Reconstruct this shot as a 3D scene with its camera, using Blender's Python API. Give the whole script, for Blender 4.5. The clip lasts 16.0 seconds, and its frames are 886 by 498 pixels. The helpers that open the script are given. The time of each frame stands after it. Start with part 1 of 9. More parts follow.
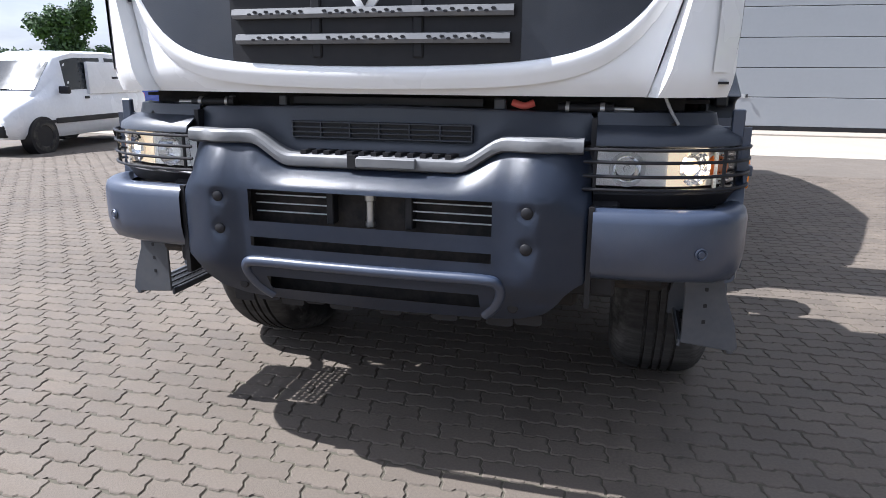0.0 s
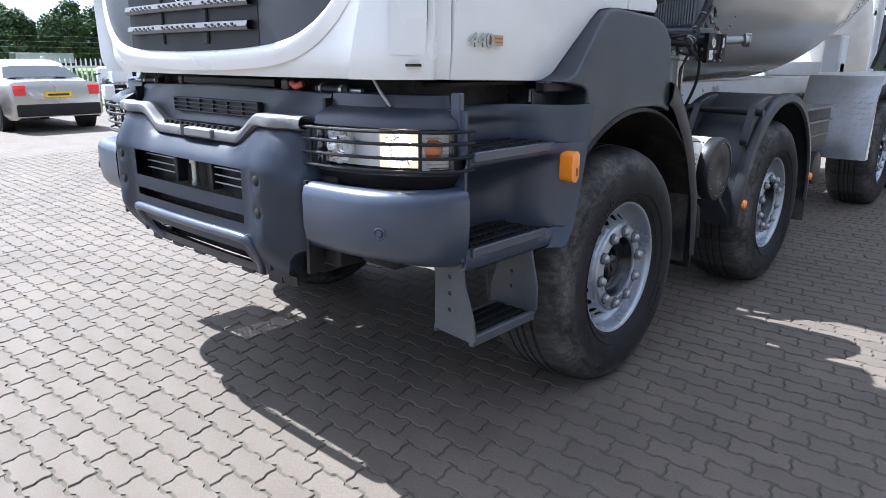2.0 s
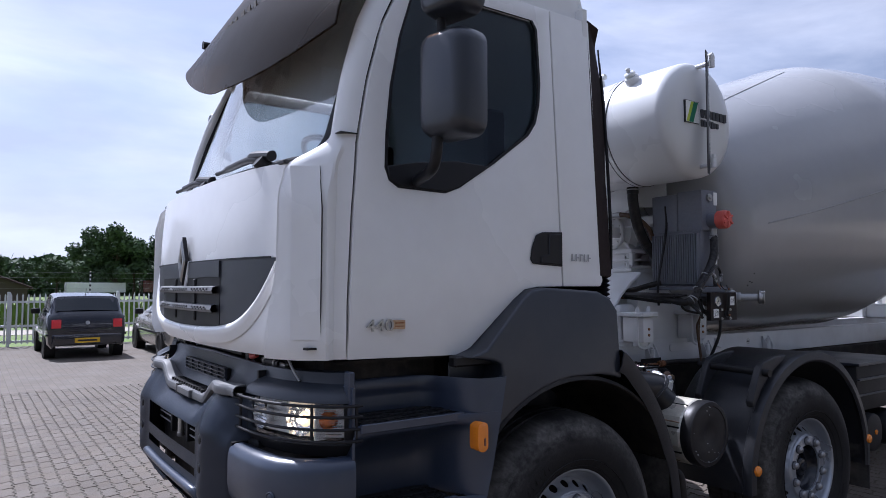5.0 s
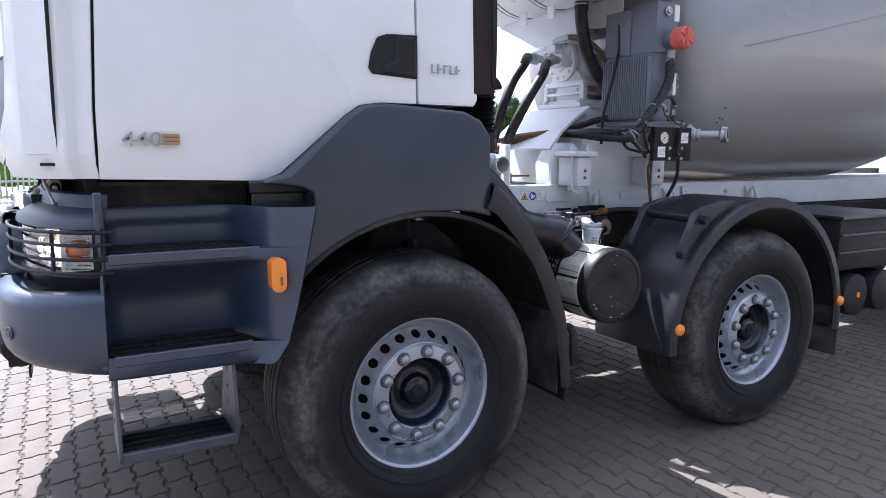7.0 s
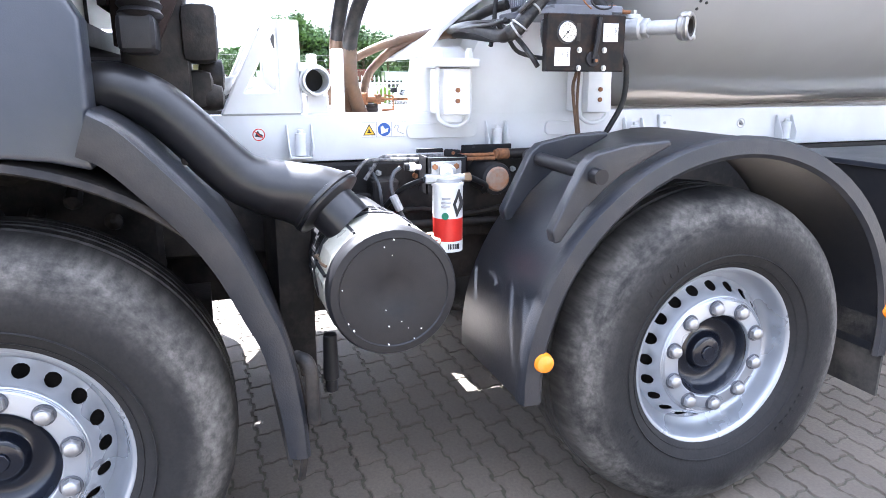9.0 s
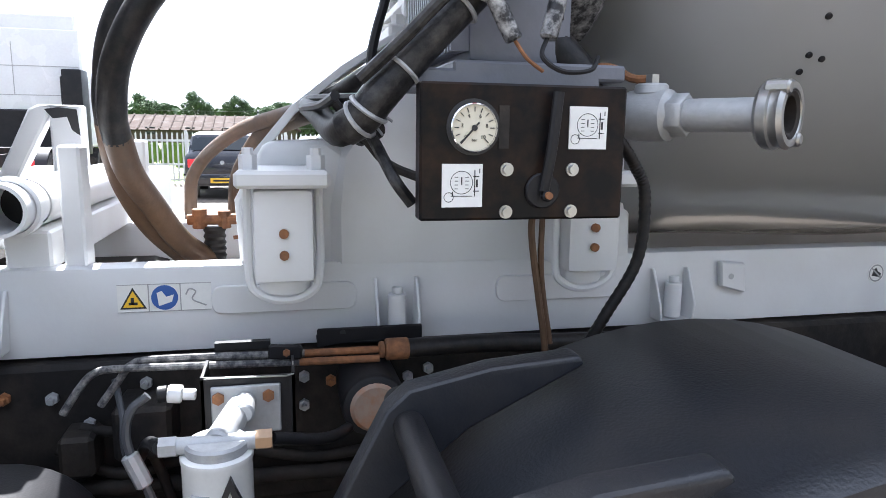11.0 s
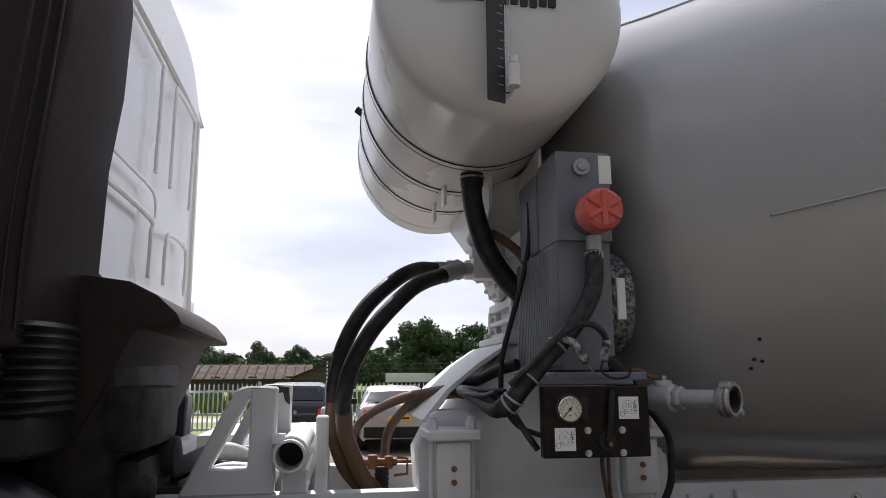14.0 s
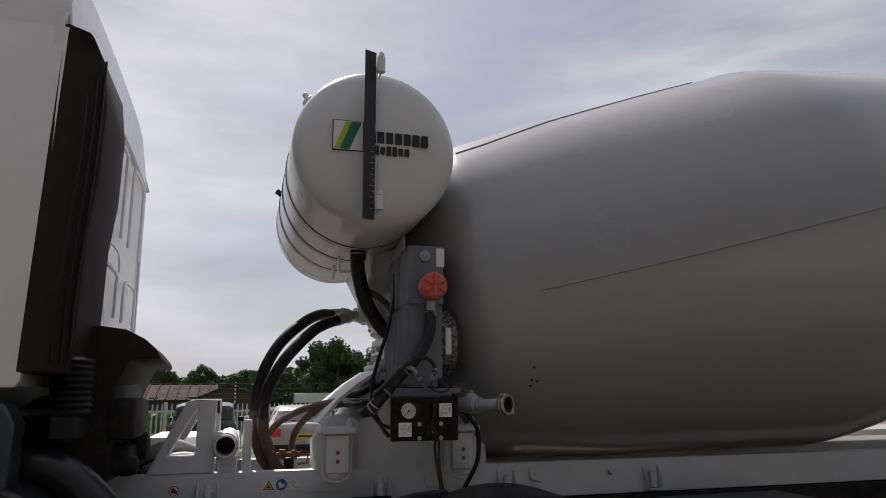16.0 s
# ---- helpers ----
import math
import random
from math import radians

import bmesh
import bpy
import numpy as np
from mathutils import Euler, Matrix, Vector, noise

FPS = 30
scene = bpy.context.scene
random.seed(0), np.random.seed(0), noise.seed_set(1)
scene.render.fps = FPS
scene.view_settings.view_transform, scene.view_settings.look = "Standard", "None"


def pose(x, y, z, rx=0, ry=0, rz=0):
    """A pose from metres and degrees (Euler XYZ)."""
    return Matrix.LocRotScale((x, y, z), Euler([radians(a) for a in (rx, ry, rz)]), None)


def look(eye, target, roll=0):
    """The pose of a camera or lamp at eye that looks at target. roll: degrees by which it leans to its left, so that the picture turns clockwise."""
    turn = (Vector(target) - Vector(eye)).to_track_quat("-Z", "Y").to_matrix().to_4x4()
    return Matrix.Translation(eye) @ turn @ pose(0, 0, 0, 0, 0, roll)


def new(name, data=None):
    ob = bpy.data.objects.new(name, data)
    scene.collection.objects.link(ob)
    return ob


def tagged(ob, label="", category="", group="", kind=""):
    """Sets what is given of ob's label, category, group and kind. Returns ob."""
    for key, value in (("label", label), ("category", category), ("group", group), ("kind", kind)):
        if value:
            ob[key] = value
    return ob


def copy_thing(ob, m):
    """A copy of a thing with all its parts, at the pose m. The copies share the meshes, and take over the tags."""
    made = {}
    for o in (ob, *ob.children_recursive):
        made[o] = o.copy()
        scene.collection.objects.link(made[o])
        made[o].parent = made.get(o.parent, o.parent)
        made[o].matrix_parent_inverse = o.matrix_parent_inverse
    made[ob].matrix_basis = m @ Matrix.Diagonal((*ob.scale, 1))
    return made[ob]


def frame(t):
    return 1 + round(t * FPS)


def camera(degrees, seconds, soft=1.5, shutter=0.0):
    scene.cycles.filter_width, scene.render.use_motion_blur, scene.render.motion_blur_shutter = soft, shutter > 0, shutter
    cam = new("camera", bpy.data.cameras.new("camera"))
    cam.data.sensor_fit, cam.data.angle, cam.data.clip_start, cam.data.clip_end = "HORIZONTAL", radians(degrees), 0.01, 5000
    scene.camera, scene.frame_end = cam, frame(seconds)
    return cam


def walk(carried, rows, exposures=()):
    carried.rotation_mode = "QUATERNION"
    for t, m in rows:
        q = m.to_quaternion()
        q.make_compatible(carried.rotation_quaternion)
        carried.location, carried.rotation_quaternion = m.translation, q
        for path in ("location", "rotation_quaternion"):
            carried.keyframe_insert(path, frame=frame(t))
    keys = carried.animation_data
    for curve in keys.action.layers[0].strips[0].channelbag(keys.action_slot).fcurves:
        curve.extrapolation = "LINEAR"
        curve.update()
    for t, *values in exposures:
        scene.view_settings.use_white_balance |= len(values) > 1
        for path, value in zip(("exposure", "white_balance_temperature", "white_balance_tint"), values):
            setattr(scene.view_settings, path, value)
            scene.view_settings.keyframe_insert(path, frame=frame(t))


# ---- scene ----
cam = camera(66.3, 16.0, 0.8)
PATH = [
    (0, (0.838, -1.965, 1.457), (0.327, -0.098, 0.952), 0.3),
    (0.5, (1.316, -1.777, 1.454), (0.59, 0.002, 0.899), 0.3),
    (1, (1.789, -1.622, 1.448), (0.853, 0.059, 0.901), 0.2),
    (1.5, (2.245, -1.43, 1.416), (1.032, 0.066, 0.878), 0.1),
    (2, (2.613, -1.203, 1.443), (1.314, 0.22, 0.908), 0.3),
    (2.5, (2.922, -1.057, 1.517), (1.502, 0.246, 0.984), 0.5),
    (3, (3.062, -0.841, 1.543), (1.532, 0.374, 1.115), 0.3),
    (3.5, (3.199, -0.791, 1.623), (1.598, 0.384, 1.383), 0.4),
    (4, (3.275, -0.794, 1.668), (1.647, 0.367, 1.688), 0.4),
    (4.2, (3.295, -0.798, 1.68), (1.667, 0.359, 1.786), 0.3),
    (6.3, (3.516, -0.186, 1.557), (1.854, 0.924, 1.626), 0.3),
    (6.5, (3.507, -0.067, 1.539), (1.835, 1.031, 1.518), 0.5),
    (7, (3.471, 0.33, 1.478), (1.754, 1.316, 1.193), 0.5),
    (7.5, (3.341, 0.786, 1.465), (1.589, 1.617, 0.977), 0.6),
    (8, (3.25, 1.293, 1.459), (1.472, 2.043, 0.935), 0.1),
    (8.5, (3.111, 1.712, 1.428), (1.301, 2.399, 0.926), 0.3),
    (9, (2.87, 2.065, 1.422), (1.039, 2.7, 0.93), 0.1),
    (9.5, (2.624, 2.398, 1.428), (0.782, 3.018, 0.958), 0.1),
    (9.7, (2.52, 2.501, 1.458), (0.663, 3.105, 1.023), 0.3),
    (11.8, (1.506, 3.002, 1.56), (-0.436, 3.372, 1.26), 0.9),
    (12, (1.514, 2.995, 1.562), (-0.436, 3.341, 1.281), 0.8),
    (12.5, (1.673, 2.936, 1.58), (-0.298, 3.271, 1.511), 0.7),
    (13, (1.951, 2.849, 1.593), (-0.024, 3.162, 1.661), 0.4),
    (13.5, (2.246, 2.686, 1.618), (0.286, 2.987, 1.875), 0.3),
    (14, (2.579, 2.585, 1.642), (0.636, 2.882, 2.011), -0.2),
    (14.5, (2.895, 2.48, 1.643), (0.972, 2.798, 2.093), -0.2),
    (15, (3.193, 2.34, 1.614), (1.287, 2.667, 2.122), 0.0),
    (15.5, (3.435, 2.351, 1.622), (1.543, 2.77, 2.118), -0.2),
    (16, (3.675, 2.514, 1.618), (1.797, 3.056, 2.042), -0.4),
]
EXPOSURES = [
    (0, 1.12, 5500, 14), (0.5, 1.38, 5450, 14), (1, 1.5, 5350, 13), (2, 1.65, 5250, 12), (3, 1.68, 5200, 12), (3.5, 1.52, 5200, 11), (4, 0.95, 5200, 14), (4.2, 0.5, 5250, 20), (6.3, 0.4, 5200, 20), (6.5, 0.75, 5200, 19),
    (7, 1.82, 5300, 18), (7.5, 2.5, 5350, 18), (8, 3.2, 5400, 17), (8.5, 3.68, 5350, 16), (9, 3.75, 5450, 15), (9.5, 3.42, 5500, 12), (11.8, 1.95, 5650, 12), (12.5, 1.4, 5650, 15), (13.5, 0.5, 6000, 17), (14, 0.6, 6100, 16), (14.5, 0.4, 6200, 16), (15, 0.2, 6250, 16), (16, -0.1, 6250, 16),
]
walk(cam, [(t, look(eye, target, roll)) for t, eye, target, roll in PATH], EXPOSURES)

# ---- world, sun, exposure ----
SUN_TO = Vector((-0.73, -0.14, 1.0)).normalized()
world = bpy.data.worlds.new("world")
scene.world = world
world.use_nodes = True


def build_world():
    nt = world.node_tree
    nt.nodes.clear()
    out = nt.nodes.new("ShaderNodeOutputWorld")
    bg = nt.nodes.new("ShaderNodeBackground")
    sky = nt.nodes.new("ShaderNodeTexSky")
    sky.sky_type = "NISHITA"
    sky.sun_disc = False
    sky.sun_elevation = math.asin(SUN_TO.z)
    sky.sun_rotation = math.atan2(SUN_TO.x, SUN_TO.y)
    sky.air_density, sky.dust_density, sky.ozone_density = 1.0, 2.5, 1.0
    co = nt.nodes.new("ShaderNodeTexCoord")
    mp = nt.nodes.new("ShaderNodeMapping")
    mp.inputs["Scale"].default_value = (1.2, 1.2, 4.5)
    no = nt.nodes.new("ShaderNodeTexNoise")
    no.inputs["Scale"].default_value = 1.7
    no.inputs["Detail"].default_value = 7.0
    no.inputs["Roughness"].default_value = 0.55
    no.inputs["Distortion"].default_value = 0.4
    ramp = nt.nodes.new("ShaderNodeValToRGB")
    ramp.color_ramp.elements[0].position, ramp.color_ramp.elements[0].color = 0.38, (0.40, 0.40, 0.40, 1)
    ramp.color_ramp.elements[1].position, ramp.color_ramp.elements[1].color = 0.60, (0.97, 0.97, 0.97, 1)
    mix = nt.nodes.new("ShaderNodeMix")
    mix.data_type = "RGBA"
    thick = nt.nodes.new("ShaderNodeTexNoise")
    thick.inputs["Scale"].default_value, thick.inputs["Detail"].default_value, thick.inputs["Roughness"].default_value = 1.9, 7.0, 0.52
    nt.links.new(mp.outputs["Vector"], thick.inputs["Vector"])
    cloud = nt.nodes.new("ShaderNodeValToRGB")
    cloud.color_ramp.elements[0].position, cloud.color_ramp.elements[0].color = 0.36, (0.66, 0.67, 0.70, 1)
    cloud.color_ramp.elements[1].position, cloud.color_ramp.elements[1].color = 0.62, (1, 1, 1, 1)
    nt.links.new(thick.outputs["Fac"], cloud.inputs["Fac"])
    tone = nt.nodes.new("ShaderNodeVectorMath")
    tone.operation = "SCALE"
    tone.inputs["Scale"].default_value = 9.2
    nt.links.new(cloud.outputs["Color"], tone.inputs[0])
    nt.links.new(tone.outputs["Vector"], mix.inputs["B"])
    nt.links.new(co.outputs["Generated"], mp.inputs["Vector"])
    nt.links.new(mp.outputs["Vector"], no.inputs["Vector"])
    nt.links.new(no.outputs["Fac"], ramp.inputs["Fac"])
    nt.links.new(ramp.outputs["Color"], mix.inputs["Factor"])
    nt.links.new(sky.outputs["Color"], mix.inputs["A"])
    # thin haze glows towards the sun
    toward = nt.nodes.new("ShaderNodeVectorMath")
    toward.operation = "DOT_PRODUCT"
    toward.inputs[1].default_value = SUN_TO
    glowing = nt.nodes.new("ShaderNodeMapRange")
    glowing.interpolation_type = "SMOOTHSTEP"
    glowing.inputs["From Min"].default_value, glowing.inputs["From Max"].default_value = -0.75, 0.95
    glowing.inputs["To Min"].default_value, glowing.inputs["To Max"].default_value = 0.28, 2.3
    scaled = nt.nodes.new("ShaderNodeVectorMath")
    scaled.operation = "SCALE"
    nt.links.new(co.outputs["Generated"], toward.inputs[0])
    nt.links.new(toward.outputs["Value"], glowing.inputs["Value"])
    nt.links.new(mix.outputs["Result"], scaled.inputs[0])
    nt.links.new(glowing.outputs["Result"], scaled.inputs["Scale"])
    nt.links.new(scaled.outputs["Vector"], bg.inputs["Color"])
    bg.inputs["Strength"].default_value = 0.038
    nt.links.new(bg.outputs["Background"], out.inputs["Surface"])


build_world()
sun_data = bpy.data.lights.new("sun", "SUN")
sun_data.energy, sun_data.angle, sun_data.color = 5.5, radians(0.55), (1.0, 0.93, 0.82)
sun = new("sun", sun_data)
sun.matrix_world = look(SUN_TO * 50, (0, 0, 0))

# ---- materials ----
def material(name, color, rough=0.5, metal=0.0, vary=0.12, scale=9.0, dirt=None, dirt_amount=0.0, dirt_scale=3.0, bump=0.0, bump_scale=120.0, coat=0.0, by_object=0.0, spec=0.5, rough_vary=0.1):
    """A painted or raw surface: base colour with fine and coarse variation, dirt patches, fine relief."""
    m = bpy.data.materials.new(name)
    m.use_nodes = True
    nt = m.node_tree
    bsdf = nt.nodes["Principled BSDF"]
    bsdf.inputs["Metallic"].default_value = metal
    bsdf.inputs["Specular IOR Level"].default_value = spec
    bsdf.inputs["Coat Weight"].default_value = coat
    bsdf.inputs["Coat Roughness"].default_value = 0.06
    co = nt.nodes.new("ShaderNodeTexCoord")
    fine = nt.nodes.new("ShaderNodeTexNoise")
    fine.inputs["Scale"].default_value, fine.inputs["Detail"].default_value = scale * 6, 4
    wide = nt.nodes.new("ShaderNodeTexNoise")
    wide.inputs["Scale"].default_value, wide.inputs["Detail"].default_value = scale * 0.35, 5
    nt.links.new(co.outputs["Object"], fine.inputs["Vector"])
    nt.links.new(co.outputs["Object"], wide.inputs["Vector"])
    add = nt.nodes.new("ShaderNodeMath")
    add.operation = "ADD"
    nt.links.new(fine.outputs["Fac"], add.inputs[0])
    nt.links.new(wide.outputs["Fac"], add.inputs[1])
    span = nt.nodes.new("ShaderNodeMapRange")
    span.inputs["From Min"].default_value, span.inputs["From Max"].default_value = 0.6, 1.4
    span.inputs["To Min"].default_value, span.inputs["To Max"].default_value = 1 - vary, 1 + vary
    nt.links.new(add.outputs[0], span.inputs["Value"])
    shade = nt.nodes.new("ShaderNodeVectorMath")
    shade.operation = "SCALE"
    shade.inputs[0].default_value = color[:3]
    factor = span.outputs["Result"]
    if by_object:
        info = nt.nodes.new("ShaderNodeObjectInfo")
        geo = nt.nodes.new("ShaderNodeNewGeometry")
        pick = nt.nodes.new("ShaderNodeMath")
        pick.operation = "ADD"
        nt.links.new(info.outputs["Random"], pick.inputs[0])
        nt.links.new(geo.outputs["Random Per Island"], pick.inputs[1])
        wrap = nt.nodes.new("ShaderNodeMath")
        wrap.operation = "FRACT"
        nt.links.new(pick.outputs[0], wrap.inputs[0])
        own = nt.nodes.new("ShaderNodeMapRange")
        own.inputs["To Min"].default_value, own.inputs["To Max"].default_value = 1 - by_object, 1 + by_object
        nt.links.new(wrap.outputs[0], own.inputs["Value"])
        both = nt.nodes.new("ShaderNodeMath")
        both.operation = "MULTIPLY"
        nt.links.new(factor, both.inputs[0])
        nt.links.new(own.outputs["Result"], both.inputs[1])
        factor = both.outputs[0]
    nt.links.new(factor, shade.inputs["Scale"])
    base = shade.outputs["Vector"]
    if dirt:
        spots = nt.nodes.new("ShaderNodeTexNoise")
        spots.inputs["Scale"].default_value, spots.inputs["Detail"].default_value, spots.inputs["Roughness"].default_value = dirt_scale, 8, 0.65
        nt.links.new(co.outputs["Object"], spots.inputs["Vector"])
        lift = nt.nodes.new("ShaderNodeMapRange")
        lift.inputs["From Min"].default_value, lift.inputs["From Max"].default_value = 0.42, 0.72
        lift.inputs["To Max"].default_value = dirt_amount
        nt.links.new(spots.outputs["Fac"], lift.inputs["Value"])
        mix = nt.nodes.new("ShaderNodeMix")
        mix.data_type = "RGBA"
        mix.inputs["B"].default_value = (*dirt[:3], 1)
        nt.links.new(lift.outputs["Result"], mix.inputs["Factor"])
        nt.links.new(base, mix.inputs["A"])
        base = mix.outputs["Result"]
    nt.links.new(base, bsdf.inputs["Base Color"])
    rr = nt.nodes.new("ShaderNodeMapRange")
    rr.inputs["From Min"].default_value, rr.inputs["From Max"].default_value = 0.3, 0.7
    rr.inputs["To Min"].default_value, rr.inputs["To Max"].default_value = max(0.02, rough - rough_vary), min(1.0, rough + rough_vary)
    nt.links.new(wide.outputs["Fac"], rr.inputs["Value"])
    nt.links.new(rr.outputs["Result"], bsdf.inputs["Roughness"])
    if bump:
        grain = nt.nodes.new("ShaderNodeTexNoise")
        grain.inputs["Scale"].default_value, grain.inputs["Detail"].default_value = bump_scale, 3
        nt.links.new(co.outputs["Object"], grain.inputs["Vector"])
        bp = nt.nodes.new("ShaderNodeBump")
        bp.inputs["Strength"].default_value, bp.inputs["Distance"].default_value = bump, 0.004
        nt.links.new(grain.outputs["Fac"], bp.inputs["Height"])
        nt.links.new(bp.outputs["Normal"], bsdf.inputs["Normal"])
    return m


def glass(name, tint=(0.9, 0.95, 0.95), rough=0.0, weight=1.0):
    m = bpy.data.materials.new(name)
    m.use_nodes = True
    b = m.node_tree.nodes["Principled BSDF"]
    b.inputs["Base Color"].default_value = (*tint, 1)
    b.inputs["Roughness"].default_value = rough
    b.inputs["Transmission Weight"].default_value = weight
    b.inputs["IOR"].default_value = 1.45
    return m


def glow(name, color, strength):
    m = bpy.data.materials.new(name)
    m.use_nodes = True
    b = m.node_tree.nodes["Principled BSDF"]
    b.inputs["Base Color"].default_value = (*color, 1)
    b.inputs["Emission Color"].default_value = (*color, 1)
    b.inputs["Emission Strength"].default_value = strength
    return m


DUST = (0.32, 0.28, 0.23)
WHITE = material("white_paint", (0.80, 0.80, 0.79), 0.28, vary=0.03, scale=2, dirt=(0.55, 0.52, 0.47), dirt_amount=0.10, dirt_scale=2.2, coat=0.25)
FRAME_WHITE = material("white_chassis_paint", (0.72, 0.73, 0.74), 0.42, vary=0.05, scale=4, dirt=(0.40, 0.37, 0.33), dirt_amount=0.26, dirt_scale=6, bump=0.08, bump_scale=60)
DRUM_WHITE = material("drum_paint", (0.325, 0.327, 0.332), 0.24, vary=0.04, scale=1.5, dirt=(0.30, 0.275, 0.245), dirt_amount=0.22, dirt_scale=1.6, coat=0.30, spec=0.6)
TANK_WHITE = material("tank_paint", (0.66, 0.67, 0.67), 0.27, vary=0.03, scale=2, dirt=(0.50, 0.46, 0.40), dirt_amount=0.16, dirt_scale=3, coat=0.2)
BUMPER = material("satin_blue_grey_plastic", (0.027, 0.038, 0.066), 0.34, vary=0.07, scale=5, dirt=(0.15, 0.15, 0.16), dirt_amount=0.12, dirt_scale=4, bump=0.10, bump_scale=420, spec=0.8, rough_vary=0.05)
PLASTIC = material("dark_grey_plastic", (0.017, 0.021, 0.031), 0.38, spec=0.68, vary=0.10, scale=5, dirt=(0.06, 0.057, 0.055), dirt_amount=0.2, dirt_scale=5, bump=0.12, bump_scale=350)
COVER = material("dark_slate_plastic", (0.027, 0.032, 0.043), 0.42, spec=0.5, vary=0.08, scale=5, dirt=(0.08, 0.08, 0.08), dirt_amount=0.15, dirt_scale=5, bump=0.15, bump_scale=350)
TRIM = material("grey_trim_plastic", (0.065, 0.069, 0.078), 0.45, vary=0.08, scale=6, dirt=(0.25, 0.24, 0.22), dirt_amount=0.2, dirt_scale=6, bump=0.1, bump_scale=350)
MOULD = material("worn_grey_moulding", (0.120, 0.123, 0.128), 0.50, vary=0.08, scale=8, dirt=(0.28, 0.27, 0.25), dirt_amount=0.3, dirt_scale=8, bump=0.12, bump_scale=300)
HANGER = material("dusty_grey_step_metal", (0.055, 0.060, 0.070), 0.5, vary=0.10, scale=6, dirt=(0.15, 0.14, 0.13), dirt_amount=0.3, dirt_scale=6, bump=0.1, bump_scale=200)
BLACK = material("black_plastic", (0.012, 0.012, 0.014), 0.48, spec=0.28, vary=0.15, scale=6, dirt=(0.06, 0.052, 0.045), dirt_amount=0.15, dirt_scale=6, bump=0.1, bump_scale=300)
BLACK_GLOSS = material("black_painted_metal", (0.005, 0.005, 0.006), 0.36, spec=0.16, vary=0.2, scale=6, dirt=(0.15, 0.07, 0.03), dirt_amount=0.17, dirt_scale=17)
DARK = material("dirty_black_chassis", (0.013, 0.012, 0.012), 0.65, spec=0.25, vary=0.3, scale=8, dirt=(0.08, 0.065, 0.05), dirt_amount=0.5, dirt_scale=9, bump=0.4, bump_scale=60)
GUARD = material("worn_black_guard_plastic", (0.015, 0.017, 0.022), 0.40, spec=0.42, vary=0.15, scale=5, dirt=(0.06, 0.052, 0.046), dirt_amount=0.35, dirt_scale=7, bump=0.2, bump_scale=200)
BROWN = material("brown_black_soot_plastic", (0.029, 0.021, 0.0195), 0.70, spec=0.15, vary=0.25, scale=6, dirt=(0.040, 0.028, 0.024), dirt_amount=0.30, dirt_scale=6, bump=0.2, bump_scale=120)
RUBBER = material("tyre_rubber", (0.021, 0.021, 0.022), 0.78, vary=0.25, scale=7, dirt=(0.17, 0.15, 0.125), dirt_amount=0.55, dirt_scale=6, bump=0.35, bump_scale=90, spec=0.3)
RIM = material("silver_wheel_paint", (0.39, 0.415, 0.455), 0.31, metal=0.60, vary=0.06, scale=6, dirt=(0.22, 0.20, 0.18), dirt_amount=0.22, dirt_scale=9, bump=0.05, bump_scale=200)
HUB = material("glossy_black_hub", (0.005, 0.007, 0.013), 0.20, spec=0.5, vary=0.2, scale=12, dirt=(0.04, 0.036, 0.034), dirt_amount=0.12, dirt_scale=14)
# washer colour darkened to draw the shadow ring round each nut
NUT_SHADE = material("shade_dark_nut_washer", (0.10, 0.105, 0.12), 0.5, metal=0.6, vary=0.2, scale=20)
NUT = material("worn_zinc_nut", (0.36, 0.36, 0.37), 0.40, metal=0.8, vary=0.15, scale=20, dirt=(0.4, 0.38, 0.35), dirt_amount=0.3, dirt_scale=30)
STEEL = material("bare_steel", (0.45, 0.45, 0.44), 0.35, metal=0.9, vary=0.15, scale=12, dirt=(0.22, 0.19, 0.16), dirt_amount=0.5, dirt_scale=12)
GALV = material("grey_cast_metal", (0.42, 0.43, 0.44), 0.5, metal=0.35, vary=0.15, scale=14, dirt=(0.3, 0.28, 0.25), dirt_amount=0.4, dirt_scale=10, bump=0.2, bump_scale=120)
COOLER = material("grey_cooler_paint", (0.15, 0.16, 0.195), 0.5, vary=0.12, scale=8, dirt=(0.24, 0.23, 0.22), dirt_amount=0.3, dirt_scale=7, bump=0.1, bump_scale=150)
CHROME = material("chrome", (0.75, 0.75, 0.76), 0.12, metal=1.0, vary=0.04, scale=10)
HOSE = material("rubber_hose", (0.010, 0.010, 0.011), 0.48, spec=0.3, vary=0.2, scale=10, dirt=(0.13, 0.10, 0.08), dirt_amount=0.22, dirt_scale=26, bump=0.15, bump_scale=150)
HOSE_GLOSS = material("smooth_black_rubber", (0.012, 0.012, 0.014), 0.33, spec=0.5, vary=0.15, scale=6, dirt=(0.06, 0.052, 0.045), dirt_amount=0.18, dirt_scale=9, bump=0.08, bump_scale=60)
HOSE_FLAKED = material("hose_with_flaked_paint", (0.009, 0.009, 0.010), 0.45, spec=0.35, vary=0.2, scale=10, dirt=(0.20, 0.185, 0.175), dirt_amount=0.28, dirt_scale=38, bump=0.25, bump_scale=160)
FLAKED = material("flaked_white_on_black", (0.02, 0.02, 0.022), 0.55, vary=0.3, scale=14, dirt=(0.62, 0.62, 0.62), dirt_amount=1.0, dirt_scale=46, bump=0.35, bump_scale=110)
HOSE_DUSTY = material("mud_stained_hose", (0.115, 0.062, 0.030), 0.6, vary=0.25, scale=8, dirt=(0.02, 0.018, 0.016), dirt_amount=0.5, dirt_scale=4, bump=0.2, bump_scale=120)
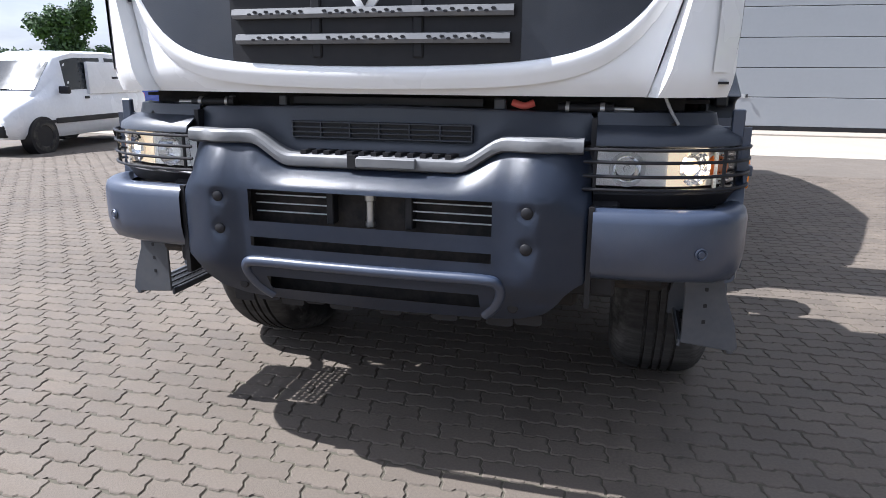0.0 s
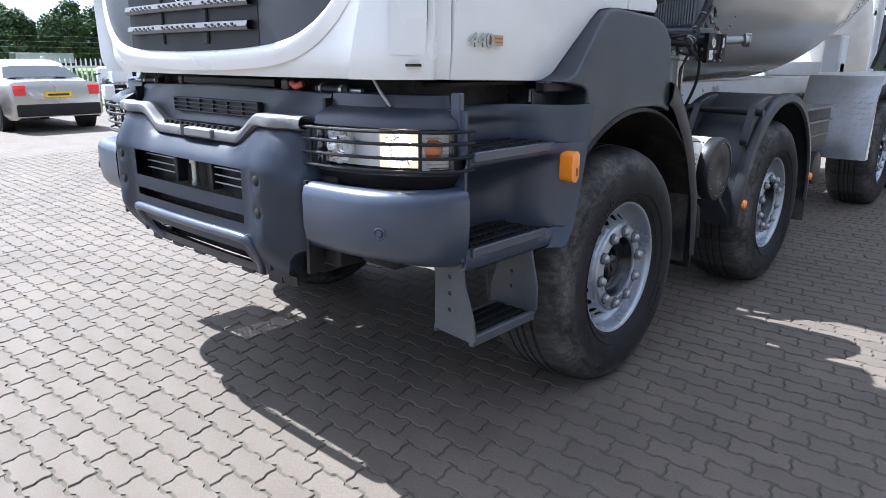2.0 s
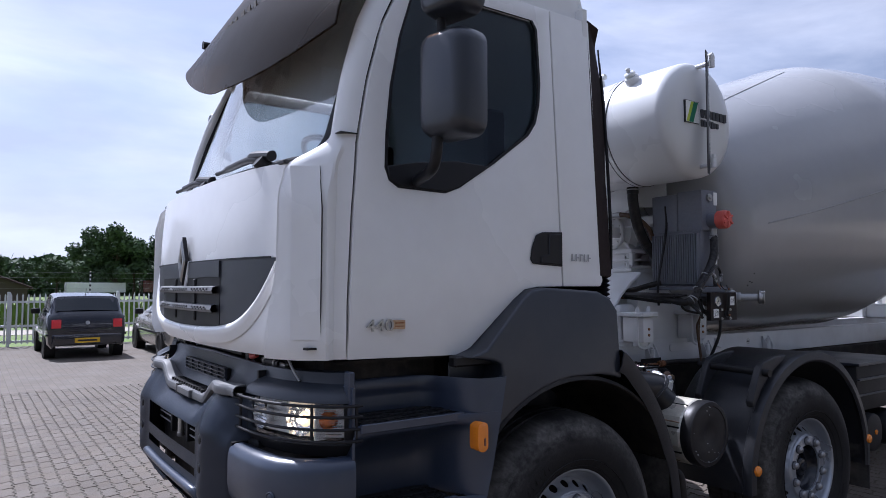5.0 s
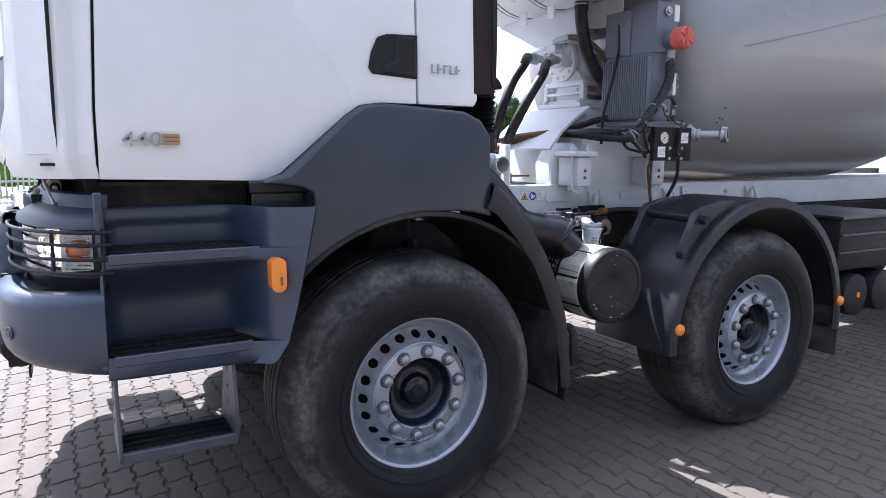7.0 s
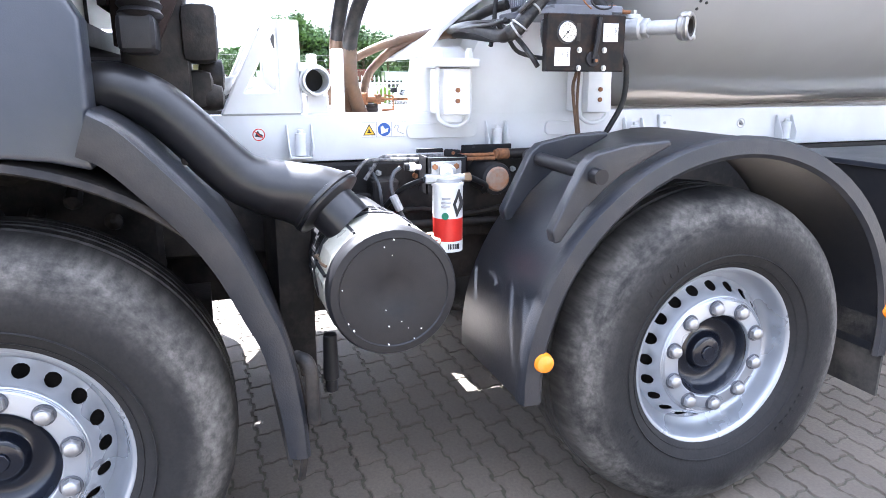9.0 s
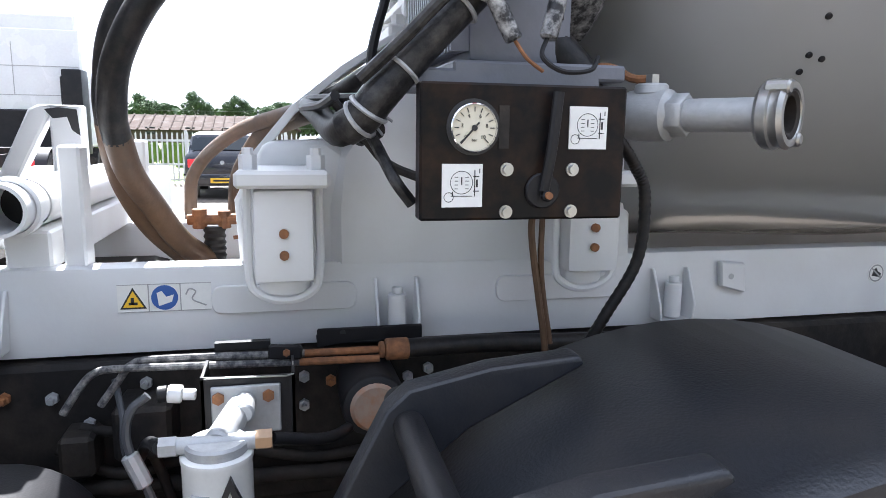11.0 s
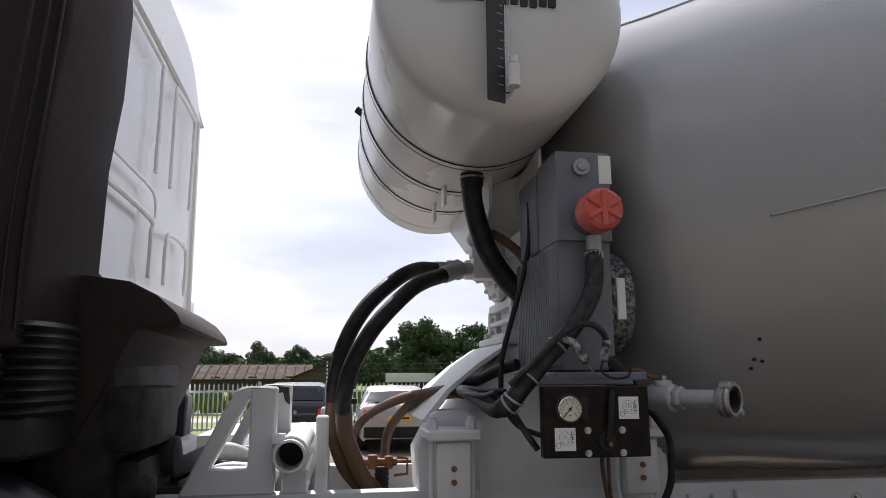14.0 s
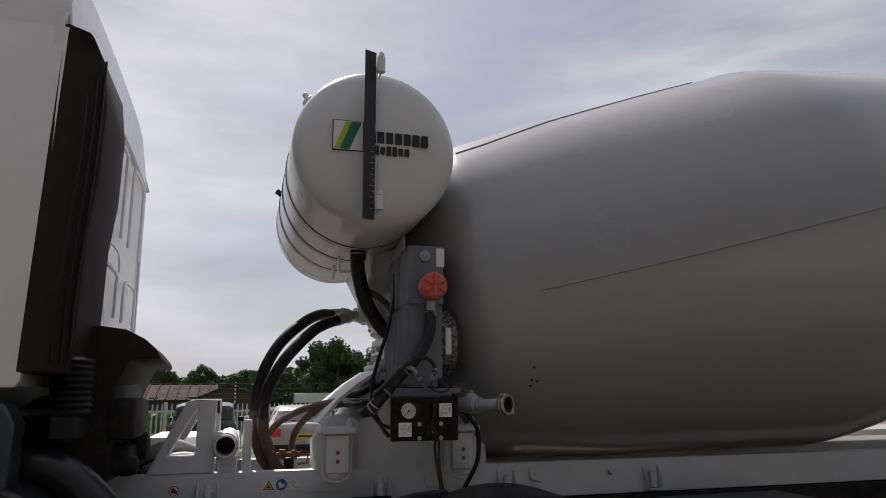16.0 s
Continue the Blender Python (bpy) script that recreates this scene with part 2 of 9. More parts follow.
PEELED = material("peeling_grey_pipe_paint", (0.055, 0.055, 0.06), 0.7, vary=0.3, scale=14, dirt=(0.50, 0.48, 0.45), dirt_amount=0.75, dirt_scale=52, bump=0.4, bump_scale=110)
RUST = material("rusty_steel", (0.27, 0.115, 0.045), 0.75, vary=0.45, scale=14, dirt=(0.05, 0.035, 0.03), dirt_amount=0.7, dirt_scale=22, bump=0.4, bump_scale=90)
ALU = material("aluminium_plate", (0.60, 0.61, 0.63), 0.38, metal=0.85, vary=0.1, scale=10, dirt=(0.3, 0.29, 0.27), dirt_amount=0.3, dirt_scale=6)
RED_CAP = material("faded_red_plastic", (0.58, 0.095, 0.07), 0.45, vary=0.12, scale=14, dirt=(0.62, 0.25, 0.2), dirt_amount=0.4, dirt_scale=12)
ORANGE = material("amber_lens", (0.85, 0.26, 0.015), 0.18, vary=0.1, scale=30, coat=0.5)
ORANGE_IN = material("amber_bulb_cover", (0.80, 0.20, 0.03), 0.25, vary=0.1, scale=30)
REFLECT = material("lamp_reflector", (0.93, 0.94, 0.95), 0.16, metal=0.0, spec=0.8, vary=0.10, scale=30)
LAMP_ON = glow("lit_reflector", (0.92, 0.72, 0.46), 0.36)
LAMP_BULB = glow("lit_bulb", (1.0, 0.82, 0.55), 5.0)
LENS = glass("clear_lens", (0.96, 0.97, 0.97))
WINDOW = glass("cab_window_glass", (0.30, 0.37, 0.40))
SCREEN = glass("windscreen_glass", (0.90, 0.95, 0.95))
SCREEN.node_tree.nodes["Principled BSDF"].inputs["IOR"].default_value = 1.8
SCREEN.node_tree.nodes["Principled BSDF"].inputs["Transmission Weight"].default_value = 0.80
BRONZE = material("bronze_tag", (0.42, 0.30, 0.20), 0.35, metal=0.8)


def smoked():
    m = material("smoked_plastic", (0.030, 0.022, 0.016), 0.30, vary=0.10, scale=3, spec=0.15)
    nt = m.node_tree
    out = nt.nodes["Material Output"]
    mix = nt.nodes.new("ShaderNodeMixShader")
    clear = nt.nodes.new("ShaderNodeBsdfTransparent")
    clear.inputs["Color"].default_value = (0.34, 0.25, 0.17, 1)
    mix.inputs[0].default_value = 0.45
    nt.links.new(nt.nodes["Principled BSDF"].outputs[0], mix.inputs[1])
    nt.links.new(clear.outputs[0], mix.inputs[2])
    nt.links.new(mix.outputs[0], out.inputs["Surface"])
    return m


SMOKED = smoked()
CAR_GLASS = material("tinted_car_glass", (0.016, 0.021, 0.025), 0.05, vary=0.1, scale=3, spec=0.45)
FOIL = material("cream_foil", (0.66, 0.63, 0.53), 0.32, metal=0.3, vary=0.12, scale=20, dirt=(0.3, 0.26, 0.2), dirt_amount=0.25, dirt_scale=18)
STICKER = material("white_sticker", (0.78, 0.78, 0.76), 0.5, vary=0.05, scale=20)
YELLOW = material("yellow_print", (0.82, 0.50, 0.02), 0.45, vary=0.06, scale=20)
BLUE = material("blue_print", (0.03, 0.10, 0.36), 0.45, vary=0.06, scale=20)
GREEN = material("green_print", (0.02, 0.17, 0.09), 0.45, vary=0.06, scale=20)
LIME = material("lime_print", (0.42, 0.52, 0.05), 0.45, vary=0.06, scale=20)
RED = material("red_print", (0.62, 0.03, 0.02), 0.4, vary=0.06, scale=20)
INK = material("black_print", (0.02, 0.02, 0.022), 0.5, vary=0.1, scale=20)
GREY_INK = material("grey_print", (0.35, 0.35, 0.35), 0.5, vary=0.1, scale=20)
PAVER = material("concrete_paver", (0.116, 0.095, 0.074), 0.86, vary=0.24, scale=14, dirt=(0.055, 0.045, 0.036), dirt_amount=0.5, dirt_scale=0.8, bump=0.5, bump_scale=170, by_object=0.08)
JOINT = material("mossy_joint_soil", (0.070, 0.062, 0.046), 0.95, vary=0.3, scale=12, dirt=(0.065, 0.064, 0.032), dirt_amount=0.4, dirt_scale=2.5, bump=0.6, bump_scale=80)
CONCRETE = material("pale_concrete", (0.31, 0.275, 0.225), 0.85, vary=0.1, scale=3, dirt=(0.24, 0.21, 0.175), dirt_amount=0.3, dirt_scale=1.0, bump=0.3, bump_scale=60)
GRASS = material("grass_field", (0.095, 0.15, 0.022), 0.9, vary=0.3, scale=1.2, dirt=(0.15, 0.16, 0.045), dirt_amount=0.5, dirt_scale=0.15, bump=0.5, bump_scale=12)
FOLIAGE = material("tree_leaves", (0.072, 0.112, 0.052), 0.7, vary=0.35, scale=0.7, dirt=(0.105, 0.15, 0.065), dirt_amount=0.6, dirt_scale=0.4, by_object=0.25, spec=0.3)
BARK = material("bark", (0.09, 0.07, 0.05), 0.9, vary=0.3, scale=5)
FENCE = material("white_fence_paint", (0.74, 0.75, 0.74), 0.5, vary=0.06, scale=6, dirt=(0.45, 0.44, 0.4), dirt_amount=0.2, dirt_scale=3)
ROOF = material("dark_brown_roof_tiles", (0.060, 0.041, 0.034), 0.9, vary=0.2, scale=3, spec=0.2, dirt=(0.048, 0.038, 0.032), dirt_amount=0.6, dirt_scale=1.0, bump=0.4, bump_scale=8)
BRICK = material("dark_brick_wall", (0.10, 0.075, 0.06), 0.9, vary=0.2, scale=4)
GARAGE = material("grey_sectional_door", (0.245, 0.259, 0.277), 0.45, vary=0.03, scale=2, dirt=(0.28, 0.29, 0.3), dirt_amount=0.15, dirt_scale=0.6, bump=0.06, bump_scale=90)
WALL = material("pale_wall_render", (0.62, 0.62, 0.60), 0.8, vary=0.06, scale=3)
WHITE_BRICK = material("white_glazed_brick", (0.70, 0.69, 0.66), 0.5, vary=0.08, scale=8, by_object=0.06)


def car_paint(name, color, metal=0.3):
    return material(name, color, 0.25, metal=metal, vary=0.05, scale=3, dirt=DUST, dirt_amount=0.06, dirt_scale=3, coat=0.8)


CAR_BLACK = car_paint("black_car_paint", (0.006, 0.008, 0.018), 0.0)
CAR_SILVER = car_paint("silver_beige_car_paint", (0.44, 0.42, 0.38), 0.5)
CAR_DARK = car_paint("dark_grey_car_paint", (0.03, 0.033, 0.04))
CAR_WHITE = car_paint("white_van_paint", (0.75, 0.76, 0.78), 0.0)
CAR_BLUE = car_paint("blue_car_paint", (0.02, 0.05, 0.32), 0.1)
CAR_RED = car_paint("dark_red_car_paint", (0.10, 0.012, 0.016), 0.2)
TAIL = material("red_tail_lamp", (0.75, 0.03, 0.04), 0.2, vary=0.1, scale=20, coat=0.5)

# ---- building helpers ----
def part(name, bm, mat, parent=None, label="", smooth=35, bevel=0.0, seg=1):
    """Link a bmesh as one mesh object under a thing or part."""
    if bevel:
        bmesh.ops.remove_doubles(bm, verts=bm.verts, dist=1e-5)
        edges = [e for e in bm.edges if len(e.link_faces) == 2 and e.calc_face_angle(0) > radians(40)]
        bmesh.ops.bevel(bm, geom=edges, offset=bevel, segments=seg, affect="EDGES", profile=0.6, clamp_overlap=True)
    bmesh.ops.recalc_face_normals(bm, faces=bm.faces)
    me = bpy.data.meshes.new(name)
    bm.to_mesh(me)
    bm.free()
    me.materials.append(mat)
    if smooth:
        me.polygons.foreach_set("use_smooth", [True] * len(me.polygons))
        me.set_sharp_from_angle(angle=radians(smooth))
    ob = new(name, me)
    if parent:
        ob.parent = parent
    if label:
        ob["label"] = label
    return ob


def split(name, bm, mat, parent=None, label="", **kw):
    """Link every loose piece of a bmesh as a part of its own."""
    left, made = set(bm.verts), []
    while left:
        seed = left.pop()
        todo, own = [seed], [seed]
        while todo:
            for e in todo.pop().link_edges:
                for v in e.verts:
                    if v in left:
                        left.discard(v)
                        own.append(v)
                        todo.append(v)
        piece = bmesh.new()
        new_v = {v: piece.verts.new(v.co) for v in own}
        for f in {f for v in own for f in v.link_faces}:
            piece.faces.new([new_v[v] for v in f.verts])
        made.append(part(name, piece, mat, parent, label, **kw))
    bm.free()
    return made


def thing(name, label, category, group="", kind="", at=(0, 0, 0)):
    ob = new(name)
    ob.location = at
    return tagged(ob, label, category, group, kind)


def box(bm, x0, x1, y0, y1, z0, z1):
    m = Matrix.Translation(((x0 + x1) / 2, (y0 + y1) / 2, (z0 + z1) / 2)) @ Matrix.Diagonal((abs(x1 - x0), abs(y1 - y0), abs(z1 - z0), 1))
    return bmesh.ops.create_cube(bm, size=1, matrix=m)["verts"]


def boxed(*sizes):
    bm = bmesh.new()
    for s in sizes:
        box(bm, *s)
    return bm


def frame_of(axis):
    a = Vector(axis).normalized()
    u = a.orthogonal().normalized()
    return a, u, a.cross(u)


def cyl(bm, p0, p1, r0, r1=None, n=20):
    p0, p1 = Vector(p0), Vector(p1)
    a = p1 - p0
    m = Matrix.Translation((p0 + p1) / 2) @ a.to_track_quat("Z", "Y").to_matrix().to_4x4()
    bmesh.ops.create_cone(bm, cap_ends=True, segments=n, radius1=r0, radius2=r0 if r1 is None else r1, depth=a.length, matrix=m)


def cyls(*rows, n=20):
    bm = bmesh.new()
    for r in rows:
        cyl(bm, *r, n=n)
    return bm


def revolve(bm, profile, origin, axis, n=48, closed=False, arc=None):
    """Turn (radius, along) pairs round an axis."""
    a, u, v = frame_of(axis)
    o = Vector(origin)
    steps = n if arc is None else n + 1
    rings = []
    for k in range(steps):
        t = 2 * math.pi * k / n if arc is None else arc[0] + (arc[1] - arc[0]) * k / n
        d = math.cos(t) * u + math.sin(t) * v
        rings.append([bm.verts.new(o + a * s + d * r) for r, s in profile])
    m = len(profile)
    for k in range(n if arc is None else n):
        p, q = rings[k], rings[(k + 1) % steps]
        for j in range(m if closed else m - 1):
            try:
                bm.faces.new((p[j], p[(j + 1) % m], q[(j + 1) % m], q[j]))
            except ValueError:
                pass
    if arc is not None and closed:
        bm.faces.new(rings[0])
        bm.faces.new(rings[-1])
    bmesh.ops.remove_doubles(bm, verts=bm.verts, dist=1e-6)


def curve_points(pts, per=8):
    """A smooth line through points."""
    p = [Vector(q) for q in pts]
    p = [2 * p[0] - p[1]] + p + [2 * p[-1] - p[-2]]
    out = []
    for i in range(1, len(p) - 2):
        a, b, c, d = p[i - 1 : i + 3]
        for k in range(per):
            t = k / per
            out.append(0.5 * (2 * b + (c - a) * t + (2 * a - 5 * b + 4 * c - d) * t * t + (3 * b - a - 3 * c + d) * t**3))
    return out + [p[-2]]


def tube(bm, pts, r, n=12, smooth=True, per=8, ribs=0.0):
    line = curve_points(pts, per) if smooth else [Vector(q) for q in pts]
    rings, u = [], None
    for i, q in enumerate(line):
        d = (line[min(i + 1, len(line) - 1)] - line[max(i - 1, 0)]).normalized()
        u = d.orthogonal().normalized() if u is None else (u - d * u.dot(d)).normalized()
        v = d.cross(u)
        rad = (r[0] + (r[1] - r[0]) * i / (len(line) - 1)) if isinstance(r, tuple) else r
        rad += ribs if i % 2 else 0
        rings.append([bm.verts.new(q + rad * (math.cos(2 * math.pi * k / n) * u + math.sin(2 * math.pi * k / n) * v)) for k in range(n)])
    for p, q in zip(rings, rings[1:]):
        for k in range(n):
            bm.faces.new((p[k], p[(k + 1) % n], q[(k + 1) % n], q[k]))
    bm.faces.new(rings[0])
    bm.faces.new(rings[-1])


def tubes(*rows, **kw):
    bm = bmesh.new()
    for pts, r in rows:
        tube(bm, pts, r, **kw)
    return bm


def plate(bm, outer, axis, a, b, holes=()):
    """A flat outline with holes, between two planes of one axis. Outline in the other two axes, in order."""
    def place(p, w):
        return {"x": (w, p[0], p[1]), "y": (p[0], w, p[1]), "z": (p[0], p[1], w)}[axis]
    made = bmesh.new()
    loops = []
    for pts in (outer, *holes):
        vs = [made.verts.new(place(p, a)) for p in pts]
        loops.append(vs)
        for i in range(len(vs)):
            made.edges.new((vs[i], vs[(i + 1) % len(vs)]))
    bmesh.ops.triangle_fill(made, use_beauty=True, use_dissolve=False, edges=made.edges[:])
    ext = bmesh.ops.extrude_face_region(made, geom=made.faces[:] )
    d = Vector(place((0, 0), b - a)) if axis != "x" else Vector((b - a, 0, 0))
    bmesh.ops.translate(made, verts=[g for g in ext["geom"] if isinstance(g, bmesh.types.BMVert)], vec=d)
    bmesh.ops.recalc_face_normals(made, faces=made.faces)
    tmp = bpy.data.meshes.new("t")
    made.to_mesh(tmp)
    made.free()
    bm.from_mesh(tmp)
    bpy.data.meshes.remove(tmp)


def plated(outer, axis, a, b, holes=()):
    bm = bmesh.new()
    plate(bm, outer, axis, a, b, holes)
    return bm


def skin(bm, rows, thick=0.0, closed=False):
    """A sheet through rows of points; thick pushes a second sheet along the normals."""
    vs = [[bm.verts.new(p) for p in row] for row in rows]
    faces = []
    for r, s in zip(vs, vs[1:]):
        k = len(r)
        for j in range(k if closed else k - 1):
            faces.append(bm.faces.new((r[j], r[(j + 1) % k], s[(j + 1) % k], s[j])))
    if thick:
        bmesh.ops.recalc_face_normals(bm, faces=faces)
        bmesh.ops.solidify(bm, geom=faces, thickness=thick)
    return faces


def round_rect(w, h, r, n=5, cx=0.0, cy=0.0):
    pts = []
    for sx, sy, t0 in ((1, 1, 0), (-1, 1, 90), (-1, -1, 180), (1, -1, 270)):
        for k in range(n + 1):
            t = radians(t0 + 90 * k / n)
            pts.append((cx + sx * (w / 2 - r) + r * math.cos(t), cy + sy * (h / 2 - r) + r * math.sin(t)))
    return pts


def circle(r, n=24, cx=0.0, cy=0.0):
    return [(cx + r * math.cos(2 * math.pi * k / n), cy + r * math.sin(2 * math.pi * k / n)) for k in range(n)]


def mirror_x(bm):
    for v in bm.verts:
        v.co.x = -v.co.x
    bmesh.ops.reverse_faces(bm, faces=bm.faces)
    return bm


def lettering(name, text, mat, parent, size, m, depth=0.003, squeeze=1.0, bold=0.0):
    """Raised letters as a mesh."""
    cu = bpy.data.curves.new(name, "FONT")
    cu.body, cu.size, cu.extrude, cu.align_x, cu.align_y, cu.offset = text, size, depth, "CENTER", "CENTER", bold
    tmp = bpy.data.objects.new("t", cu)
    me = bpy.data.meshes.new_from_object(tmp)
    bpy.data.objects.remove(tmp)
    me.transform(m @ Matrix.Diagonal((squeeze, 1, 1, 1)))
    me.name = name
    me.materials.clear()
    me.materials.append(mat)
    ob = new(name, me)
    ob.parent = parent
    return ob


# letters on a surface that faces +x (reading along +y) or -y (reading along +x)
def facing_x(x, y, z, roll=0):
    return Matrix.Translation((x, y, z)) @ Matrix(((0, 0, 1, 0), (1, 0, 0, 0), (0, 1, 0, 0), (0, 0, 0, 1))) @ pose(0, 0, 0, 0, 0, roll)


def facing_front(x, y, z):
    return Matrix.Translation((x, y, z)) @ pose(0, 0, 0, 90, 0, 0)


# ---- ground ----
def ground_material():
    """Far paving: rows of pavers too small to tell apart, same tone as the near ones."""
    m = material("far_paving", (0.128, 0.108, 0.087), 0.9, vary=0.10, scale=5, dirt=(0.085, 0.074, 0.062), dirt_amount=0.4, dirt_scale=0.35, bump=0.3, bump_scale=60)
    nt = m.node_tree
    b = nt.nodes["Principled BSDF"]
    old = b.inputs["Base Color"].links[0].from_socket
    co = nt.nodes.new("ShaderNodeTexCoord")
    br = nt.nodes.new("ShaderNodeTexBrick")
    br.inputs["Scale"].default_value = 1.0
    br.inputs["Brick Width"].default_value, br.inputs["Row Height"].default_value = 0.228, 0.114
    br.inputs["Mortar Size"].default_value, br.inputs["Mortar Smooth"].default_value = 0.006, 0.3
    br.inputs["Color1"].default_value = (1.06, 1.06, 1.06, 1)
    br.inputs["Color2"].default_value = (0.92, 0.92, 0.92, 1)
    br.inputs["Mortar"].default_value = (0.74, 0.73, 0.68, 1)
    mul = nt.nodes.new("ShaderNodeMix")
    mul.data_type, mul.blend_type = "RGBA", "MULTIPLY"
    mul.inputs["Factor"].default_value = 1.0
    nt.links.new(co.outputs["Object"], br.inputs["Vector"])
    nt.links.new(old, mul.inputs["A"])
    nt.links.new(br.outputs["Color"], mul.inputs["B"])
    nt.links.new(mul.outputs["Result"], b.inputs["Base Color"])
    return m


FAR_PAVING = ground_material()
PX0, PX1, PY0, PY1 = -9.12, 5.7, -3.42, 9.12


def build_ground():
    bm = bmesh.new()
    box(bm, -1200, 1200, -1200, 1200, -0.6, -0.05)
    tagged(part("ground", bm, GRASS, smooth=0), "flat green field reaching to the horizon", "ground", kind="structure")
    # paved yard as four strips round the field of single pavers, which lies on joint soil
    bm = boxed((-18.75, PX0, -60, 60, -0.05, -0.004), (PX1, 40, -60, 60, -0.05, -0.004), (PX0, PX1, -60, PY0, -0.05, -0.004), (PX0, PX1, PY1, 60, -0.05, -0.004))
    tagged(part("yard_paving", bm, FAR_PAVING, smooth=0), "grey concrete block paving of a truck yard", "pavement", kind="structure")
    bm = boxed((PX0, PX1, PY0, PY1, -0.05, -0.0055))
    return tagged(part("pavement", bm, JOINT, smooth=0), "grey interlocking concrete pavers with mossy joints", "pavement", kind="structure")


pavement = build_ground()

# ---- the mixer truck ----
truck = thing("mixer_truck", "white four-axle concrete mixer truck parked on block paving", "truck")
W1, W2, W3, W4, WZ = 1.540, 3.586, 7.15, 8.52, 0.534


def tyre_material():
    """Rubber with a worn, dusty band round the outer sidewall and scuffs that follow the tyre."""
    m = material("worn_tyre_rubber", (0.0155, 0.0150, 0.0155), 0.72, vary=0.2, scale=20, dirt=(0.022, 0.020, 0.019), dirt_amount=0.4, dirt_scale=40, bump=0.3, bump_scale=120, spec=0.22)
    nt = m.node_tree
    b = nt.nodes["Principled BSDF"]
    old = b.inputs["Base Color"].links[0].from_socket
    co = nt.nodes.new("ShaderNodeTexCoord")
    sp = nt.nodes.new("ShaderNodeSeparateXYZ")
    nt.links.new(co.outputs["Object"], sp.inputs[0])
    flat = nt.nodes.new("ShaderNodeCombineXYZ")
    nt.links.new(sp.outputs["Y"], flat.inputs["Y"])
    nt.links.new(sp.outputs["Z"], flat.inputs["Z"])
    rad = nt.nodes.new("ShaderNodeVectorMath")
    rad.operation = "LENGTH"
    nt.links.new(flat.outputs[0], rad.inputs[0])
    way = nt.nodes.new("ShaderNodeVectorMath")
    way.operation = "NORMALIZE"
    nt.links.new(flat.outputs[0], way.inputs[0])
    polar = nt.nodes.new("ShaderNodeVectorMath")
    polar.operation = "ADD"
    radial = nt.nodes.new("ShaderNodeCombineXYZ")
    nt.links.new(rad.outputs["Value"], radial.inputs["X"])
    nt.links.new(way.outputs["Vector"], polar.inputs[0])
    nt.links.new(radial.outputs[0], polar.inputs[1])
    def layer(sx, sy, lo, hi):
        mp = nt.nodes.new("ShaderNodeMapping")
        mp.inputs["Scale"].default_value = (sx, sy, sy)
        nt.links.new(polar.outputs[0], mp.inputs["Vector"])
        no = nt.nodes.new("ShaderNodeTexNoise")
        no.inputs["Scale"].default_value, no.inputs["Detail"].default_value, no.inputs["Roughness"].default_value = 1.0, 6, 0.65
        nt.links.new(mp.outputs[0], no.inputs["Vector"])
        g = nt.nodes.new("ShaderNodeMapRange")
        g.inputs["From Min"].default_value, g.inputs["From Max"].default_value = lo, hi
        nt.links.new(no.outputs["Fac"], g.inputs["Value"])
        return g.outputs["Result"]
    ramp = nt.nodes.new("ShaderNodeValToRGB")
    e = ramp.color_ramp.elements
    e[0].position, e[0].color = 0.30, (0.06, 0.06, 0.06, 1)
    e[1].position, e[1].color = 0.36, (0.02, 0.02, 0.02, 1)
    for p, v in ((0.41, 0.05), (0.440, 0.22), (0.462, 0.75), (0.495, 1.0), (0.525, 0.85), (0.545, 0.45)):
        n = e.new(p)
        n.color = (v, v, v, 1)
    nt.links.new(rad.outputs["Value"], ramp.inputs["Fac"])
    def mul(a, c):
        k = nt.nodes.new("ShaderNodeMath")
        k.operation = "MULTIPLY"
        nt.links.new(a, k.inputs[0])
        nt.links.new(c, k.inputs[1])
        return k.outputs[0]
    fac = mul(mul(ramp.outputs["Color"], layer(12, 2.2, 0.34, 0.62)), layer(48, 22, 0.16, 0.72))
    mix = nt.nodes.new("ShaderNodeMix")
    mix.data_type = "RGBA"
    mix.inputs["B"].default_value = (0.195, 0.184, 0.166, 1)
    nt.links.new(fac, mix.inputs["Factor"])
    nt.links.new(old, mix.inputs["A"])
    nt.links.new(mix.outputs["Result"], b.inputs["Base Color"])
    return m


TYRE = tyre_material()


